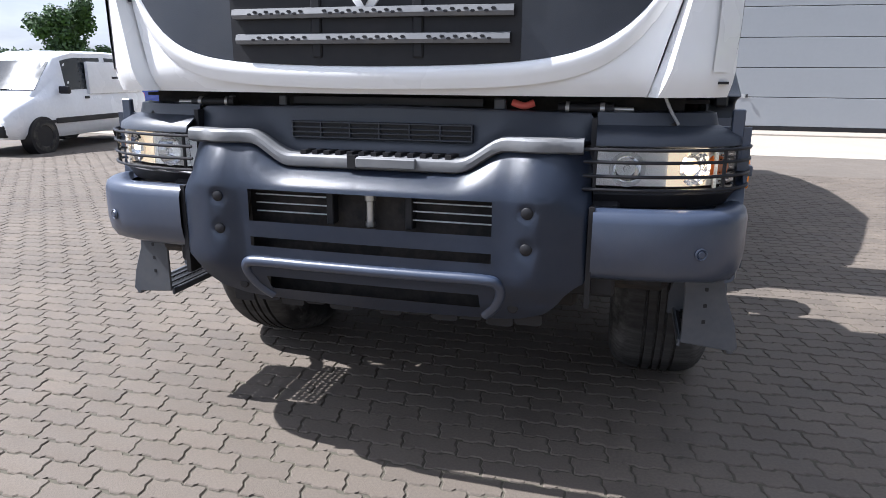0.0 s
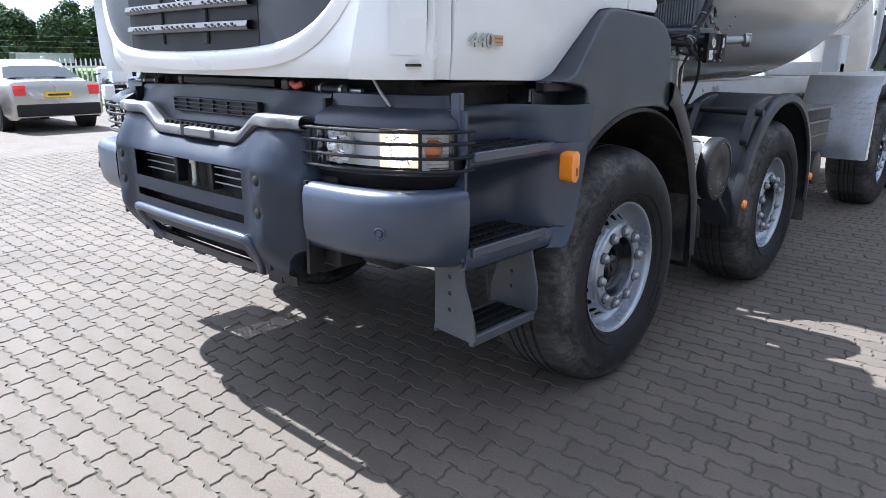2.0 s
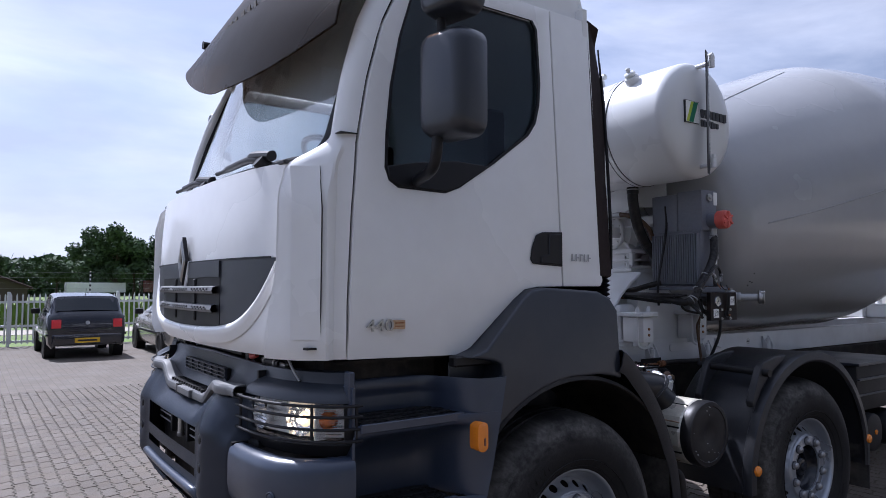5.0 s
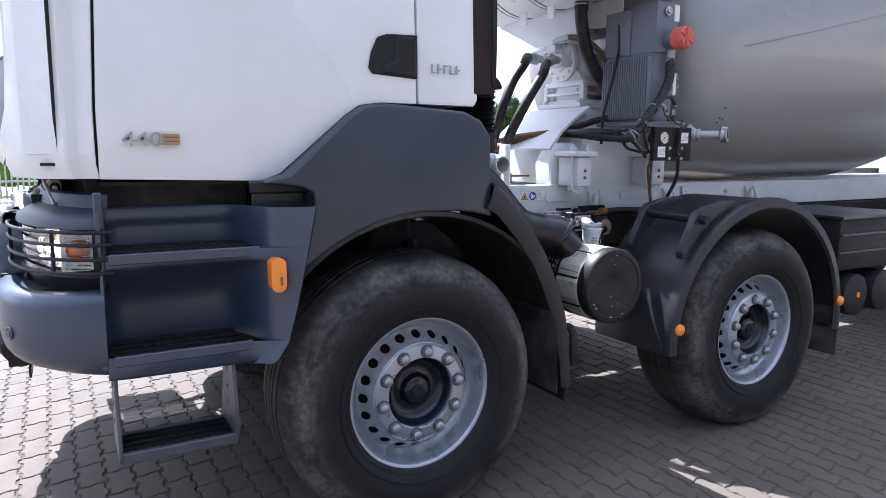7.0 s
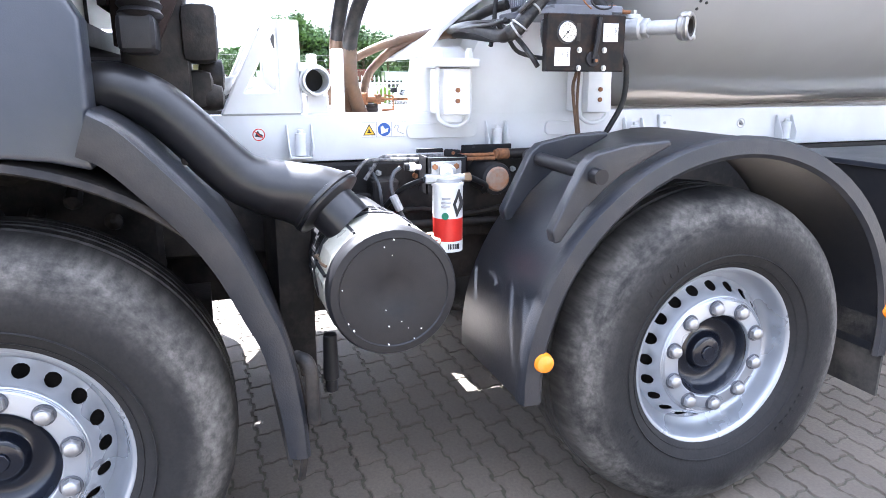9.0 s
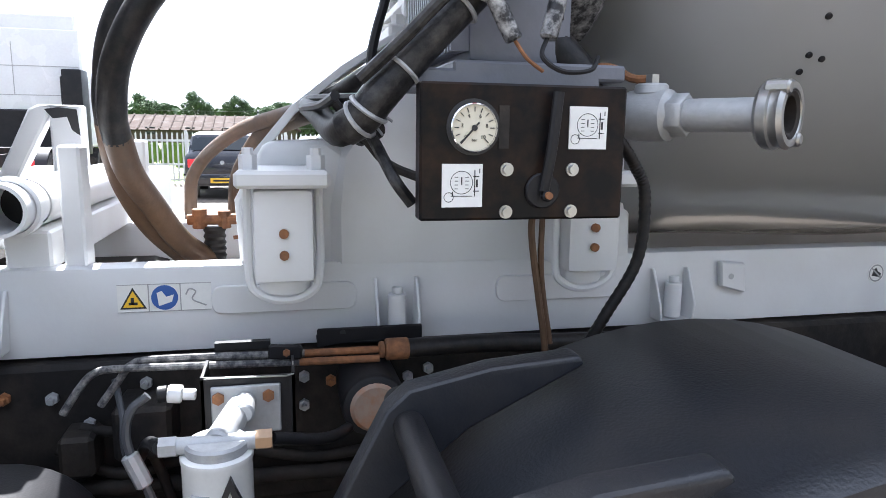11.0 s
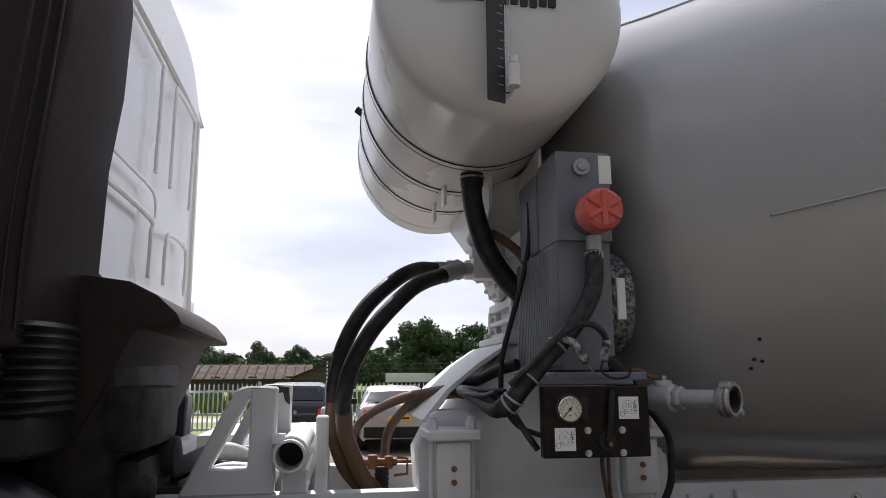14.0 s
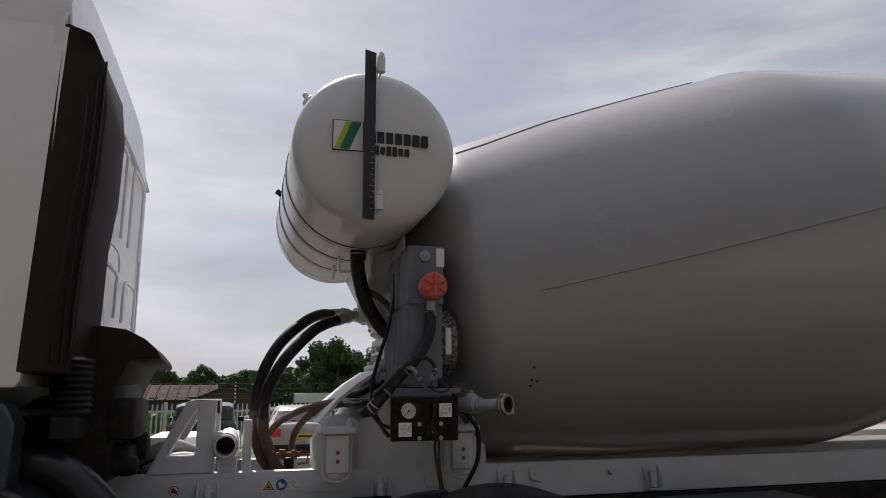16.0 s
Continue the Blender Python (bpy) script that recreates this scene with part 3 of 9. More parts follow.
def wheel_part(y, side, phase):
    """A wheel: rim with hand holes, tyre flattened where it stands, hub and ten nuts. side 1 is the driver's side."""
    o = (0, 0, 0)
    bm = bmesh.new()
    prof = [(0.303, 1.193), (0.3085, 1.204), (0.304, 1.2125), (0.296, 1.2115), (0.2905, 1.203), (0.287, 1.185), (0.2785, 1.156), (0.270, 1.142), (0.252, 1.130)]
    revolve(bm, prof, o, (1, 0, 0), 72)
    rim = part("wheel", bm, RIM, truck, smooth=50)
    # disc: sloping band with twenty oval holes, fine double ridge, flat nut face, wide bore
    prof = [(0.250, 1.132), (0.236, 1.142), (0.220, 1.168), (0.206, 1.190)]
    bm = bmesh.new()
    holes = [[(0.2285 * math.cos(t) + 0.0195 * math.cos(a) * -math.sin(t) + 0.0135 * math.sin(a) * math.cos(t), 0.2285 * math.sin(t) + 0.0195 * math.cos(a) * math.cos(t) + 0.0135 * math.sin(a) * math.sin(t)) for a in [2 * math.pi * j / 12 for j in range(12)]] for t in [2 * math.pi * k / 20 for k in range(20)]]
    plate(bm, circle(0.252, 80), "x", 0.0, -0.006, [circle(0.206, 60)] + holes)
    for v in bm.verts:
        q = math.hypot(v.co.y, v.co.z)
        v.co.x += float(np.interp(q, [p[0] for p in reversed(prof)], [p[1] for p in reversed(prof)]))
    part("hole_band", bm, RIM, rim, smooth=50)
    bm = bmesh.new()
    revolve(bm, [(0.207, 1.189), (0.204, 1.196), (0.2015, 1.198), (0.199, 1.195), (0.1965, 1.198), (0.194, 1.1965), (0.19, 1.201), (0.165, 1.204), (0.1445, 1.205), (0.1415, 1.203), (0.14, 1.198), (0.1395, 1.125)], o, (1, 0, 0), 72)
    part("disc", bm, RIM, rim, smooth=25)
    part("brake_drum", cyls(((1.04, 0, 0), (1.09, 0, 0), 0.25), n=32), DARK, rim)
    # tyre
    tp = [(0.300, 1.205), (0.306, 1.214), (0.318, 1.222), (0.345, 1.240), (0.403, 1.251), (0.455, 1.246), (0.496, 1.227), (0.523, 1.200), (0.538, 1.168), (0.545, 1.136), (0.548, 1.102)]
    tread = [(0.548, 1.100), (0.534, 1.097), (0.534, 1.088), (0.550, 1.085), (0.550, 1.050), (0.536, 1.048), (0.536, 1.040), (0.551, 1.037)]
    half = tp + tread
    bm = bmesh.new()
    revolve(bm, half + [(r, 2.05 - x) for r, x in reversed(half)], o, (1, 0, 0), 96)
    for v in bm.verts:
        q = math.hypot(v.co.y, v.co.z)
        press = max(0.0, -WZ + 0.085 - v.co.z) / 0.085 * min(1.0, max(0.0, (q - 0.33) / 0.1))
        if 0.36 < q < 0.53:
            v.co.x += math.copysign(0.007 * press, v.co.x - 1.025)
        v.co.z = max(v.co.z, -WZ + 0.0005)
    part("tyre", bm, TYRE, rim, "worn black tyre with dusty sidewall")
    bm = bmesh.new()
    for rr, x in ((0.352, 1.2435), (0.322, 1.2250)):
        revolve(bm, [(rr - 0.0025, x - 0.001), (rr, x + 0.0028), (rr + 0.0025, x - 0.001)], o, (1, 0, 0), 72)
    split("sidewall_rib", bm, TYRE, rim)
    # raised moulded characters, too worn to read
    for a0, n, h, w in ((118, 9, 0.036, 0.011), (205, 4, 0.030, 0.012), (312, 7, 0.036, 0.011)):
        bm = bmesh.new()
        for k in range(n):
            m4 = pose(0, 0, 0, a0 + k * 4.2, 0, 0) @ Matrix.Translation((1.2490, 0.397, 0)) @ Matrix.Diagonal((0.004, h, w, 1))
            bmesh.ops.create_cube(bm, size=1, matrix=m4)
            if k % 2:
                m4 = pose(0, 0, 0, a0 + k * 4.2, 0, 0) @ Matrix.Translation((1.2515, 0.397, 0)) @ Matrix.Diagonal((0.004, h * 0.5, w * 0.45, 1))
                bmesh.ops.create_cube(bm, size=1, matrix=m4)
        split("moulded_bar", bm, TYRE, rim)
    # hub: glossy dark bowl with a low domed cap
    bm = bmesh.new()
    revolve(bm, [(0.0, 1.172), (0.044, 1.172), (0.053, 1.168), (0.058, 1.158), (0.061, 1.142), (0.068, 1.137), (0.096, 1.136), (0.118, 1.144), (0.130, 1.162), (0.1345, 1.185), (0.1398, 1.192)], o, (1, 0, 0), 48)
    hub = part("hub_cap", bm, HUB, rim, "black hub cap", smooth=50)
    part("cap_nut", cyls(((1.17, 0, 0), (1.18, 0, 0), 0.027, 0.025), n=8), HUB, hub, bevel=0.002)
    for k in range(10):
        t = radians(phase + 36 * k)
        c = (0.1675 * math.cos(t), 0.1675 * math.sin(t))
        bm = bmesh.new()
        revolve(bm, [(0.0, 1.231), (0.008, 1.2305), (0.0145, 1.228), (0.0180, 1.224), (0.0195, 1.2195)], (0, *c), (1, 0, 0), 16)
        cyl(bm, (1.208, *c), (1.22, *c), 0.0235, 0.0215, n=6)
        nut = part("wheel_nut", bm, NUT, rim, "", smooth=40)
        part("nut_washer", cyls(((1.2035, *c), (1.2085, *c), 0.0275, 0.0265), n=20), NUT_SHADE, nut)
    rim.matrix_basis = pose(0, y, WZ, 0, 0, 0 if side > 0 else 180)
    return rim


front_wheel = wheel_part(W1, 1, 10)
second_wheel = wheel_part(W2, 1, 22)
copy_thing(second_wheel, pose(0, W1, WZ, 0, 0, 180))
for y, side in ((W2, -1), (W3, 1), (W3, -1), (W4, 1), (W4, -1)):
    copy_thing(front_wheel, pose(-0.012 * side * (y > 5), y, WZ, 0, 0, 0 if side > 0 else 180))


# chassis -------------------------------------------------------------
def build_chassis():
    for sx in (1, -1):
        x0, x1 = (0.30, 0.365) if sx > 0 else (-0.365, -0.30)
        bm = boxed((x0, x1, 1.95, 9.6, 1.119, 1.292))
        part("subframe_rail", bm, FRAME_WHITE, truck, "white painted subframe rail", bevel=0.012, seg=2)
        bm = boxed((x0 + 0.02 * sx, x1 + 0.03 * sx, 0.75, 9.6, 0.80, 1.114))
        part("chassis_rail", bm, DARK, truck, bevel=0.01)
    bm = boxed((-0.36, 0.36, 1.2, 1.35, 0.75, 1.0), (-0.36, 0.36, 2.3, 2.42, 0.85, 1.05), (-0.36, 0.36, 3.9, 4.0, 0.85, 1.05), (-0.36, 0.36, 5.5, 5.6, 0.85, 1.05), (-0.30, 0.30, 0.9, 2.15, 0.62, 1.25))
    split("crossmember", bm, DARK, truck, bevel=0.015)
    for y in (W1, W2, W3, W4):
        bm = cyls(((-1.0, y, WZ), (1.0, y, WZ), 0.075))
        box(bm, -0.55, -0.35, y - 0.5, y + 0.5, WZ + 0.06, WZ + 0.16)
        box(bm, 0.35, 0.55, y - 0.5, y + 0.5, WZ + 0.06, WZ + 0.16)
        part("axle", bm, DARK, truck)
    # engine and gearbox under the cab
    bm = boxed((-0.42, 0.42, 0.55, 1.9, 0.75, 1.45), (-0.3, 0.3, 1.9, 2.3, 0.7, 1.15))
    cyl(bm, (0.43, 0.9, 1.1), (0.6, 0.9, 1.1), 0.12)
    cyl(bm, (0.43, 1.5, 1.2), (0.56, 1.5, 1.2), 0.1)
    for k in range(8):
        y = 1.1 + 0.11 * k
        cyl(bm, (0.42, y, 0.95 + 0.06 * (k % 3)), (0.50, y, 0.97 + 0.05 * (k % 2)), 0.028, n=10)
    part("engine", bm, DARK, truck, bevel=0.02)
    # brake lines and valves along the rail
    part("brake_line", tubes(([(0.40, 2.5, 0.95), (0.42, 2.62, 0.90), (0.41, 2.8, 0.93), (0.42, 3.0, 0.90), (0.41, 3.3, 0.94)], 0.011), ([(0.42, 2.55, 1.0), (0.46, 2.66, 0.98), (0.44, 2.7, 0.86), (0.43, 2.72, 0.7)], 0.01), ([(0.42, 2.3, 0.88), (0.43, 3.6, 0.86)], 0.016)), DARK, truck)
    part("valve_block", boxed((0.38, 0.50, 2.62, 2.72, 0.96, 1.06), (0.38, 0.47, 2.52, 2.58, 0.92, 1.0)), DARK, truck, bevel=0.008)


build_chassis()


# cab ------------------------------------------------------------------
def front_y(x, z):
    """The bowed front of the cab: how far back it lies at x and height z."""
    a = abs(x)
    y = 0.165 + 0.06 * a * a + 0.07 * a**6
    lip = max(0.0, 1.47 - z)
    return y + 5.0 * lip * lip + 0.16 * max(0.0, z - 1.85) ** 1.5


def grid_patch(bm, xs, lo, hi, rows, lift, thick=0.0):
    pts = []
    for x in xs:
        a, b = lo(x), hi(x)
        pts.append([(x, front_y(x, a + (b - a) * k / rows) - lift, a + (b - a) * k / rows) for k in range(rows + 1)])
    return skin(bm, pts, thick)


def span(a, b, n):
    return [a + (b - a) * k / n for k in range(n + 1)]


def flap_edge(z):
    """Half width of the hood flap at height z."""
    return 0.875 + 0.10 * max(0.0, min(1.0, (z - 1.38) / 0.35)) + 0.02 * max(0.0, z - 1.73)


def grille_low(x):
    a = min(1.0, abs(x) / 0.93)
    return 1.475 + 0.045 * a * a + 0.235 * a**7


def build_cab_front():
    bm = bmesh.new()
    rows = []
    for k in range(25):
        z = 1.385 + (2.13 - 1.385) * k / 24
        e = flap_edge(z)
        rows.append([(x * e, front_y(x * e, z), z) for x in span(-1, 1, 40)])
    rows.insert(0, [(p[0], p[1] + 0.10, p[2] + 0.004) for p in rows[0]])
    rows.append([(p[0], p[1] + 0.16, p[2] + 0.03) for p in rows[-1]])
    skin(bm, rows, 0.02)
    flap = part("hood_flap", bm, WHITE, truck, "white front flap with a smiling lower lip", smooth=50)
    # bright lip: the rolled edge under the grille
    bm = bmesh.new()
    lip = [(x, front_y(x, grille_low(x) - 0.02) - 0.010, grille_low(x) - 0.018) for x in span(-0.93, 0.93, 48)]
    rows = []
    for x, y, z in lip:
        rows.append([(x, y + 0.012, z + 0.020), (x, y - 0.006, z + 0.012), (x, y - 0.012, z - 0.004), (x, y - 0.008, z - 0.026), (x, y + 0.006, z - 0.055)])
    skin(bm, rows)
    part("lip", bm, WHITE, flap, smooth=60)
    # black grille panel in two halves round the badge mount
    for sx in (1, -1):
        bm = bmesh.new()
        xs = [sx * v for v in (0.495, 0.55, 0.6, 0.65, 0.7, 0.75, 0.8, 0.84, 0.87, 0.895, 0.915, 0.925)]
        grid_patch(bm, xs, grille_low, lambda x: 1.765, 6, 0.006, 0.008)
        xs = [sx * v for v in span(0.075, 0.495, 8)]
        grid_patch(bm, xs, lambda x: 1.695, lambda x: 1.765, 2, 0.006, 0.008)
        part("grille_panel", bm, PLASTIC, flap, smooth=50)
    bm = bmesh.new()
    grid_patch(bm, span(-0.495, 0.495, 20), grille_low, lambda x: 1.70, 4, 0.005, 0.003)
    part("grille_back", bm, BLACK, flap)
    # two step bars with holes
    for z, w in ((1.640, 0.475), (1.560, 0.465)):
        bm = bmesh.new()
        rows = []
        for x in span(-w, w, 24):
            y = front_y(x, z)
            rows.append([(x, y + 0.012, z + 0.020), (x, y - 0.030, z + 0.014), (x, y - 0.036, z - 0.004), (x, y - 0.030, z - 0.016), (x, y + 0.012, z - 0.016)])
        skin(bm, rows)
        bar = part("grille_step", bm, MOULD, flap, "grey ribbed step bar")
        bm = bmesh.new()
        k = 0
        x = -w + 0.07
        while x < w - 0.06:
            y = front_y(x, z)
            if abs(abs(x) - 0.17) > 0.03:
                c = circle(0.008, 6)
                plate(bm, [(x + u, z + 0.0 + 0.55 * v + (0.004 if k % 2 else -0.003)) for u, v in c], "y", y - 0.0372, y - 0.030)
            x += 0.021
            k += 1
        split("hole", bm, BLACK, bar)
    bm = boxed((-0.19, -0.155, 0.150, 0.19, 1.50, 1.69), (0.155, 0.19, 0.150, 0.19, 1.50, 1.69))
    split("grille_post", bm, BLACK, flap, bevel=0.005)
    # badge mount and diamond badge
    bm = plated([(-0.075, 1.775), (-0.045, 1.675), (-0.03, 1.655), (0.03, 1.655), (0.045, 1.675), (0.075, 1.775)], "y", 0.150, 0.175)
    part("badge_mount", bm, WHITE, flap, bevel=0.006, seg=2)
    dia = lambda w, h: [(0, 1.775 + h), (-w, 1.775), (0, 1.775 - h), (w, 1.775)]
    bm = plated(dia(0.058, 0.105), "y", 0.132, 0.156, [dia(0.024, 0.055)])
    part("badge", bm, STEEL, flap, "chrome diamond badge", bevel=0.006)
    part("badge_outline", plated(dia(0.066, 0.117), "y", 0.140, 0.157, [dia(0.030, 0.064)]), BLACK, flap)
    part("badge_centre", plated(dia(0.030, 0.062), "y", 0.146, 0.156), BLACK, flap)
    bm = bmesh.new()
    grid_patch(bm, span(-0.9, 0.9, 12), lambda x: 1.764, lambda x: 1.771, 1, 0.012, 0.006)
    part("grille_edge", bm, BLACK, flap)
    # corner panels: one shell from the flap round to the door, running up into the pillar
    seam = [(1.38, 0.444), (1.6, 0.444), (1.95, 0.459), (2.2, 0.484), (2.45, 0.534), (2.70, 0.609), (2.98, 0.748)]
    front = [(1.38, 0.36), (2.05, 0.385), (2.22, 0.412), (2.45, 0.455), (2.70, 0.530), (2.98, 0.665)]

    def along(table, z):
        for (za, ya), (zb, yb) in zip(table, table[1:]):
            if z <= zb:
                return ya + (yb - ya) * (z - za) / (zb - za)
        return table[-1][1]

    def ease(a, b, v):
        f = min(1.0, max(0.0, (v - a) / (b - a)))
        return f * f * (3 - 2 * f)

    for sx in (1, -1):
        bm = bmesh.new()
        rows = []
        for z in span(1.385, 2.04, 16)[:-1] + span(2.04, 2.30, 16)[:-1] + span(2.30, 2.98, 8):
            low = max(0.0, 1.45 - z)
            tuck = 0.075 * max(0.0, z - 2.0) + 0.25 * low
            e = flap_edge(min(z, 2.1)) + 0.008
            ye = front_y(e, min(z, 2.1)) + 0.004
            s, p = along(seam, z), along(front, z)
            proud = 0.030 * (1 - ease(1.98, 2.10, z))
            lower = [(e, ye + 0.11), (e, ye), (e + 0.25 * (1.0 - e) + 0.012, 0.222 + 0.25 * (e - 0.875)), (1.005, 0.256), (1.04, 0.272), (1.075, 0.302), (1.100, 0.338), (1.124, 0.366), (1.139, 0.388), (1.139, 0.398), (1.122, 0.402 + 0.5 * (s - 0.444)), (1.142, s)]
            lower = [(x, y - (proud if 2 <= k <= 9 else 0.0) * 0.8 + (5.0 if k < 5 else 2.5) * low * low) for k, (x, y) in enumerate(lower)]
            upper = [(1.050, p + 0.06), (1.052, p + 0.02), (1.058, p + 0.010), (1.066, p + 0.003), (1.076, p), (1.088, p + 0.002), (1.100, p + 0.007), (1.112, p + 0.016), (1.122, p + 0.028), (1.130, p + 0.040), (1.136, 0.5 * (p + 0.04 + s)), (1.140, s)]
            w = ease(2.085, 2.235, z)
            rows.append([(sx * (xa + (xb - xa) * w - tuck - 0.003), ya + (yb - ya) * w, z) for (xa, ya), (xb, yb) in zip(lower, upper)])
        skin(bm, rows, 0.008)
        cp = part("corner_panel", bm, WHITE, truck, "white corner panel running up into the windscreen pillar", smooth=30)
        part("panel_joint", boxed((min(sx * 1.085, sx * 1.130), max(sx * 1.085, sx * 1.130), 0.418, 0.49, 2.232, 2.235)), BLACK, cp)
        part("panel_notch", boxed((min(sx * 1.02, sx * 1.112), max(sx * 1.02, sx * 1.112), 0.30, 0.39, 1.425, 1.433)), BLACK, cp)
        if sx < 0:
            bm = bmesh.new()
            rows = []
            for z in span(1.70, 2.06, 8):
                e = flap_edge(z)
                f = math.sin(math.pi * min(1, max(0, (z - 1.69) / 0.38)))
                rows.append([(sx * (e - 0.004), front_y(e, z) - 0.004, z), (sx * (e + 0.028 * f + 0.004), front_y(e, z) - 0.010, z)])
            skin(bm, rows, 0.006)
            part("slot", bm, BLACK, cp)
    # dark cavity under and behind the flap
    bm = boxed((-1.0, 1.0, 0.42, 0.50, 1.15, 1.42), (-0.98, 0.98, 0.34, 0.5, 1.385, 1.40), (-1.08, 1.08, 0.46, 1.0, 1.36, 1.372))
    split("front_cavity", bm, DARK, truck)
    split("flap_bracket", boxed((-0.415, -0.385, 0.325, 0.36, 1.325, 1.372), (0.385, 0.425, 0.325, 0.36, 1.322, 1.372), (-0.625, -0.61, 0.33, 0.36, 1.335, 1.37)), TRIM, truck, bevel=0.004)
    split("radiator_bar", boxed((-0.35, 0.35, 0.32, 0.35, 1.31, 1.335), (-0.35, 0.35, 0.32, 0.35, 1.345, 1.37)), BLACK, truck)
    for sx in (1, -1):
        damper = part("flap_damper", cyls(((sx * 0.60, 0.335, 1.346), (sx * 0.78, 0.335, 1.344), 0.017), n=16), BLACK, truck, "black flap damper with steel rings")
        split("damper_ring", cyls(((sx * 0.625, 0.335, 1.346), (sx * 0.637, 0.335, 1.346), 0.020), ((sx * 0.735, 0.335, 1.3445), (sx * 0.750, 0.335, 1.3445), 0.020), ((sx * 0.78, 0.335, 1.344), (sx * 0.84, 0.335, 1.343), 0.008), n=14), STEEL, damper)
    part("flap_rod", tubes(([(0.93, 0.30, 1.39), (0.955, 0.315, 1.34), (0.98, 0.33, 1.30)], 0.005)), GALV, truck)
    part("red_hose_end", tubes(([(0.45, 0.33, 1.36), (0.49, 0.32, 1.35), (0.52, 0.33, 1.36)], 0.012)), RED_CAP, truck)


build_cab_front()


def build_cab():
    # side walls: skin panel behind the door, door with window hole, both sides
    door = [(0.455, 1.383), (0.96, 1.372), (1.02, 1.40), (1.25, 1.60), (1.31, 1.64), (1.39, 1.652), (1.543, 1.654), (1.543, 2.98), (0.76, 2.98), (0.62, 2.70), (0.545, 2.45), (0.495, 2.2), (0.470, 1.95), (0.455, 1.6)]
    window = [(0.603, 2.115), (0.62, 2.065), (0.66, 2.04), (0.885, 2.035), (0.96, 2.065), (1.15, 2.185), (1.36, 2.335), (1.41, 2.40), (1.44, 2.49), (1.455, 2.60), (1.455, 2.86), (1.43, 2.90), (0.80, 2.90), (0.76, 2.86), (0.69, 2.66), (0.64, 2.45), (0.612, 2.25)]
    quarter = [(1.552, 1.654), (1.80, 1.654), (1.815, 1.68), (1.815, 2.98), (1.552, 2.98)]

    def lean(bm, sx):
        for v in bm.verts:
            v.co.x -= 0.075 * max(0.0, v.co.z - 2.0) + 0.02 * max(0.0, 0.6 - v.co.y)
            if v.co.z < 1.45:
                v.co.x -= 0.25 * (1.45 - v.co.z)
        return bm if sx > 0 else mirror_x(bm)

    for sx in (1, -1):
        d = part("cab_door", lean(plated(door, "x", 1.115, 1.150, [window]), sx), WHITE, truck, "white cab door with dark window", bevel=0.006, seg=2)
        part("window_glass", lean(plated(window, "x", 1.128, 1.133), sx), WINDOW, d, smooth=0)
        rim_in = [(0.62 + (y - 0.62) * 0.97 + 0.012, 2.06 + (z - 2.06) * 0.985 + 0.012) for y, z in window]
        part("window_seal", lean(plated(window, "x", 1.142, 1.152, [rim_in]), sx), BLACK, d)
        low = [(0.61, 2.12), (0.62, 2.065), (0.66, 2.045), (0.885, 2.04), (0.96, 2.07), (1.12, 2.17), (0.95, 2.175), (0.75, 2.15)]
        part("mirror_base", lean(plated(low, "x", 1.134, 1.158), sx), BLACK, d, bevel=0.004)
        hand = [(1.345, 1.775), (1.36, 1.755), (1.543, 1.745), (1.543, 1.905), (1.42, 1.90), (1.38, 1.885), (1.355, 1.83)]
        h = part("door_handle", lean(plated(hand, "x", 1.146, 1.154), sx), BLACK, d, "black recessed door handle", bevel=0.003)
        part("grip", lean(plated([(1.40, 1.76), (1.535, 1.752), (1.535, 1.895), (1.455, 1.89), (1.45, 1.80), (1.405, 1.79)], "x", 1.152, 1.160), sx), BLACK, h, bevel=0.004)
        part("side_panel", lean(plated(quarter, "x", 1.115, 1.149), sx), WHITE, truck, "white rear side panel of the cab", bevel=0.006, seg=2)
        part("seam", lean(boxed((1.10, 1.128, 1.540, 1.556, 1.66, 2.95)), sx), BLACK, truck)
        part("door_seal", lean(plated([(0.440, 1.40), (0.462, 1.40), (0.462, 1.6), (0.478, 1.95), (0.503, 2.2), (0.553, 2.45), (0.628, 2.70), (0.768, 2.98), (0.74, 2.98), (0.60, 2.70), (0.525, 2.45), (0.475, 2.2), (0.45, 1.95)], "x", 1.07, 1.120), sx), BLACK, truck)
        # A pillar
        bm = bmesh.new()
        skin(bm, [[(sx * 0.95, 0.375, 2.15), (sx * 1.04, 0.425, 2.16), (sx * 1.09, 0.50, 2.16)], [(sx * 0.985, 0.42, 2.24), (sx * 1.040, 0.440, 2.25), (sx * 1.085, 0.52, 2.25)], [(sx * 0.970, 0.515, 2.55), (sx * 1.025, 0.545, 2.55), (sx * 1.06, 0.62, 2.55)], [(sx * 0.95, 0.63, 2.85), (sx * 1.0, 0.66, 2.85), (sx * 1.03, 0.74, 2.85)], [(sx * 0.94, 0.69, 2.98), (sx * 0.99, 0.72, 2.98), (sx * 1.02, 0.80, 2.98)]], 0.012)
        part("windscreen_pillar", bm, BLACK, truck)
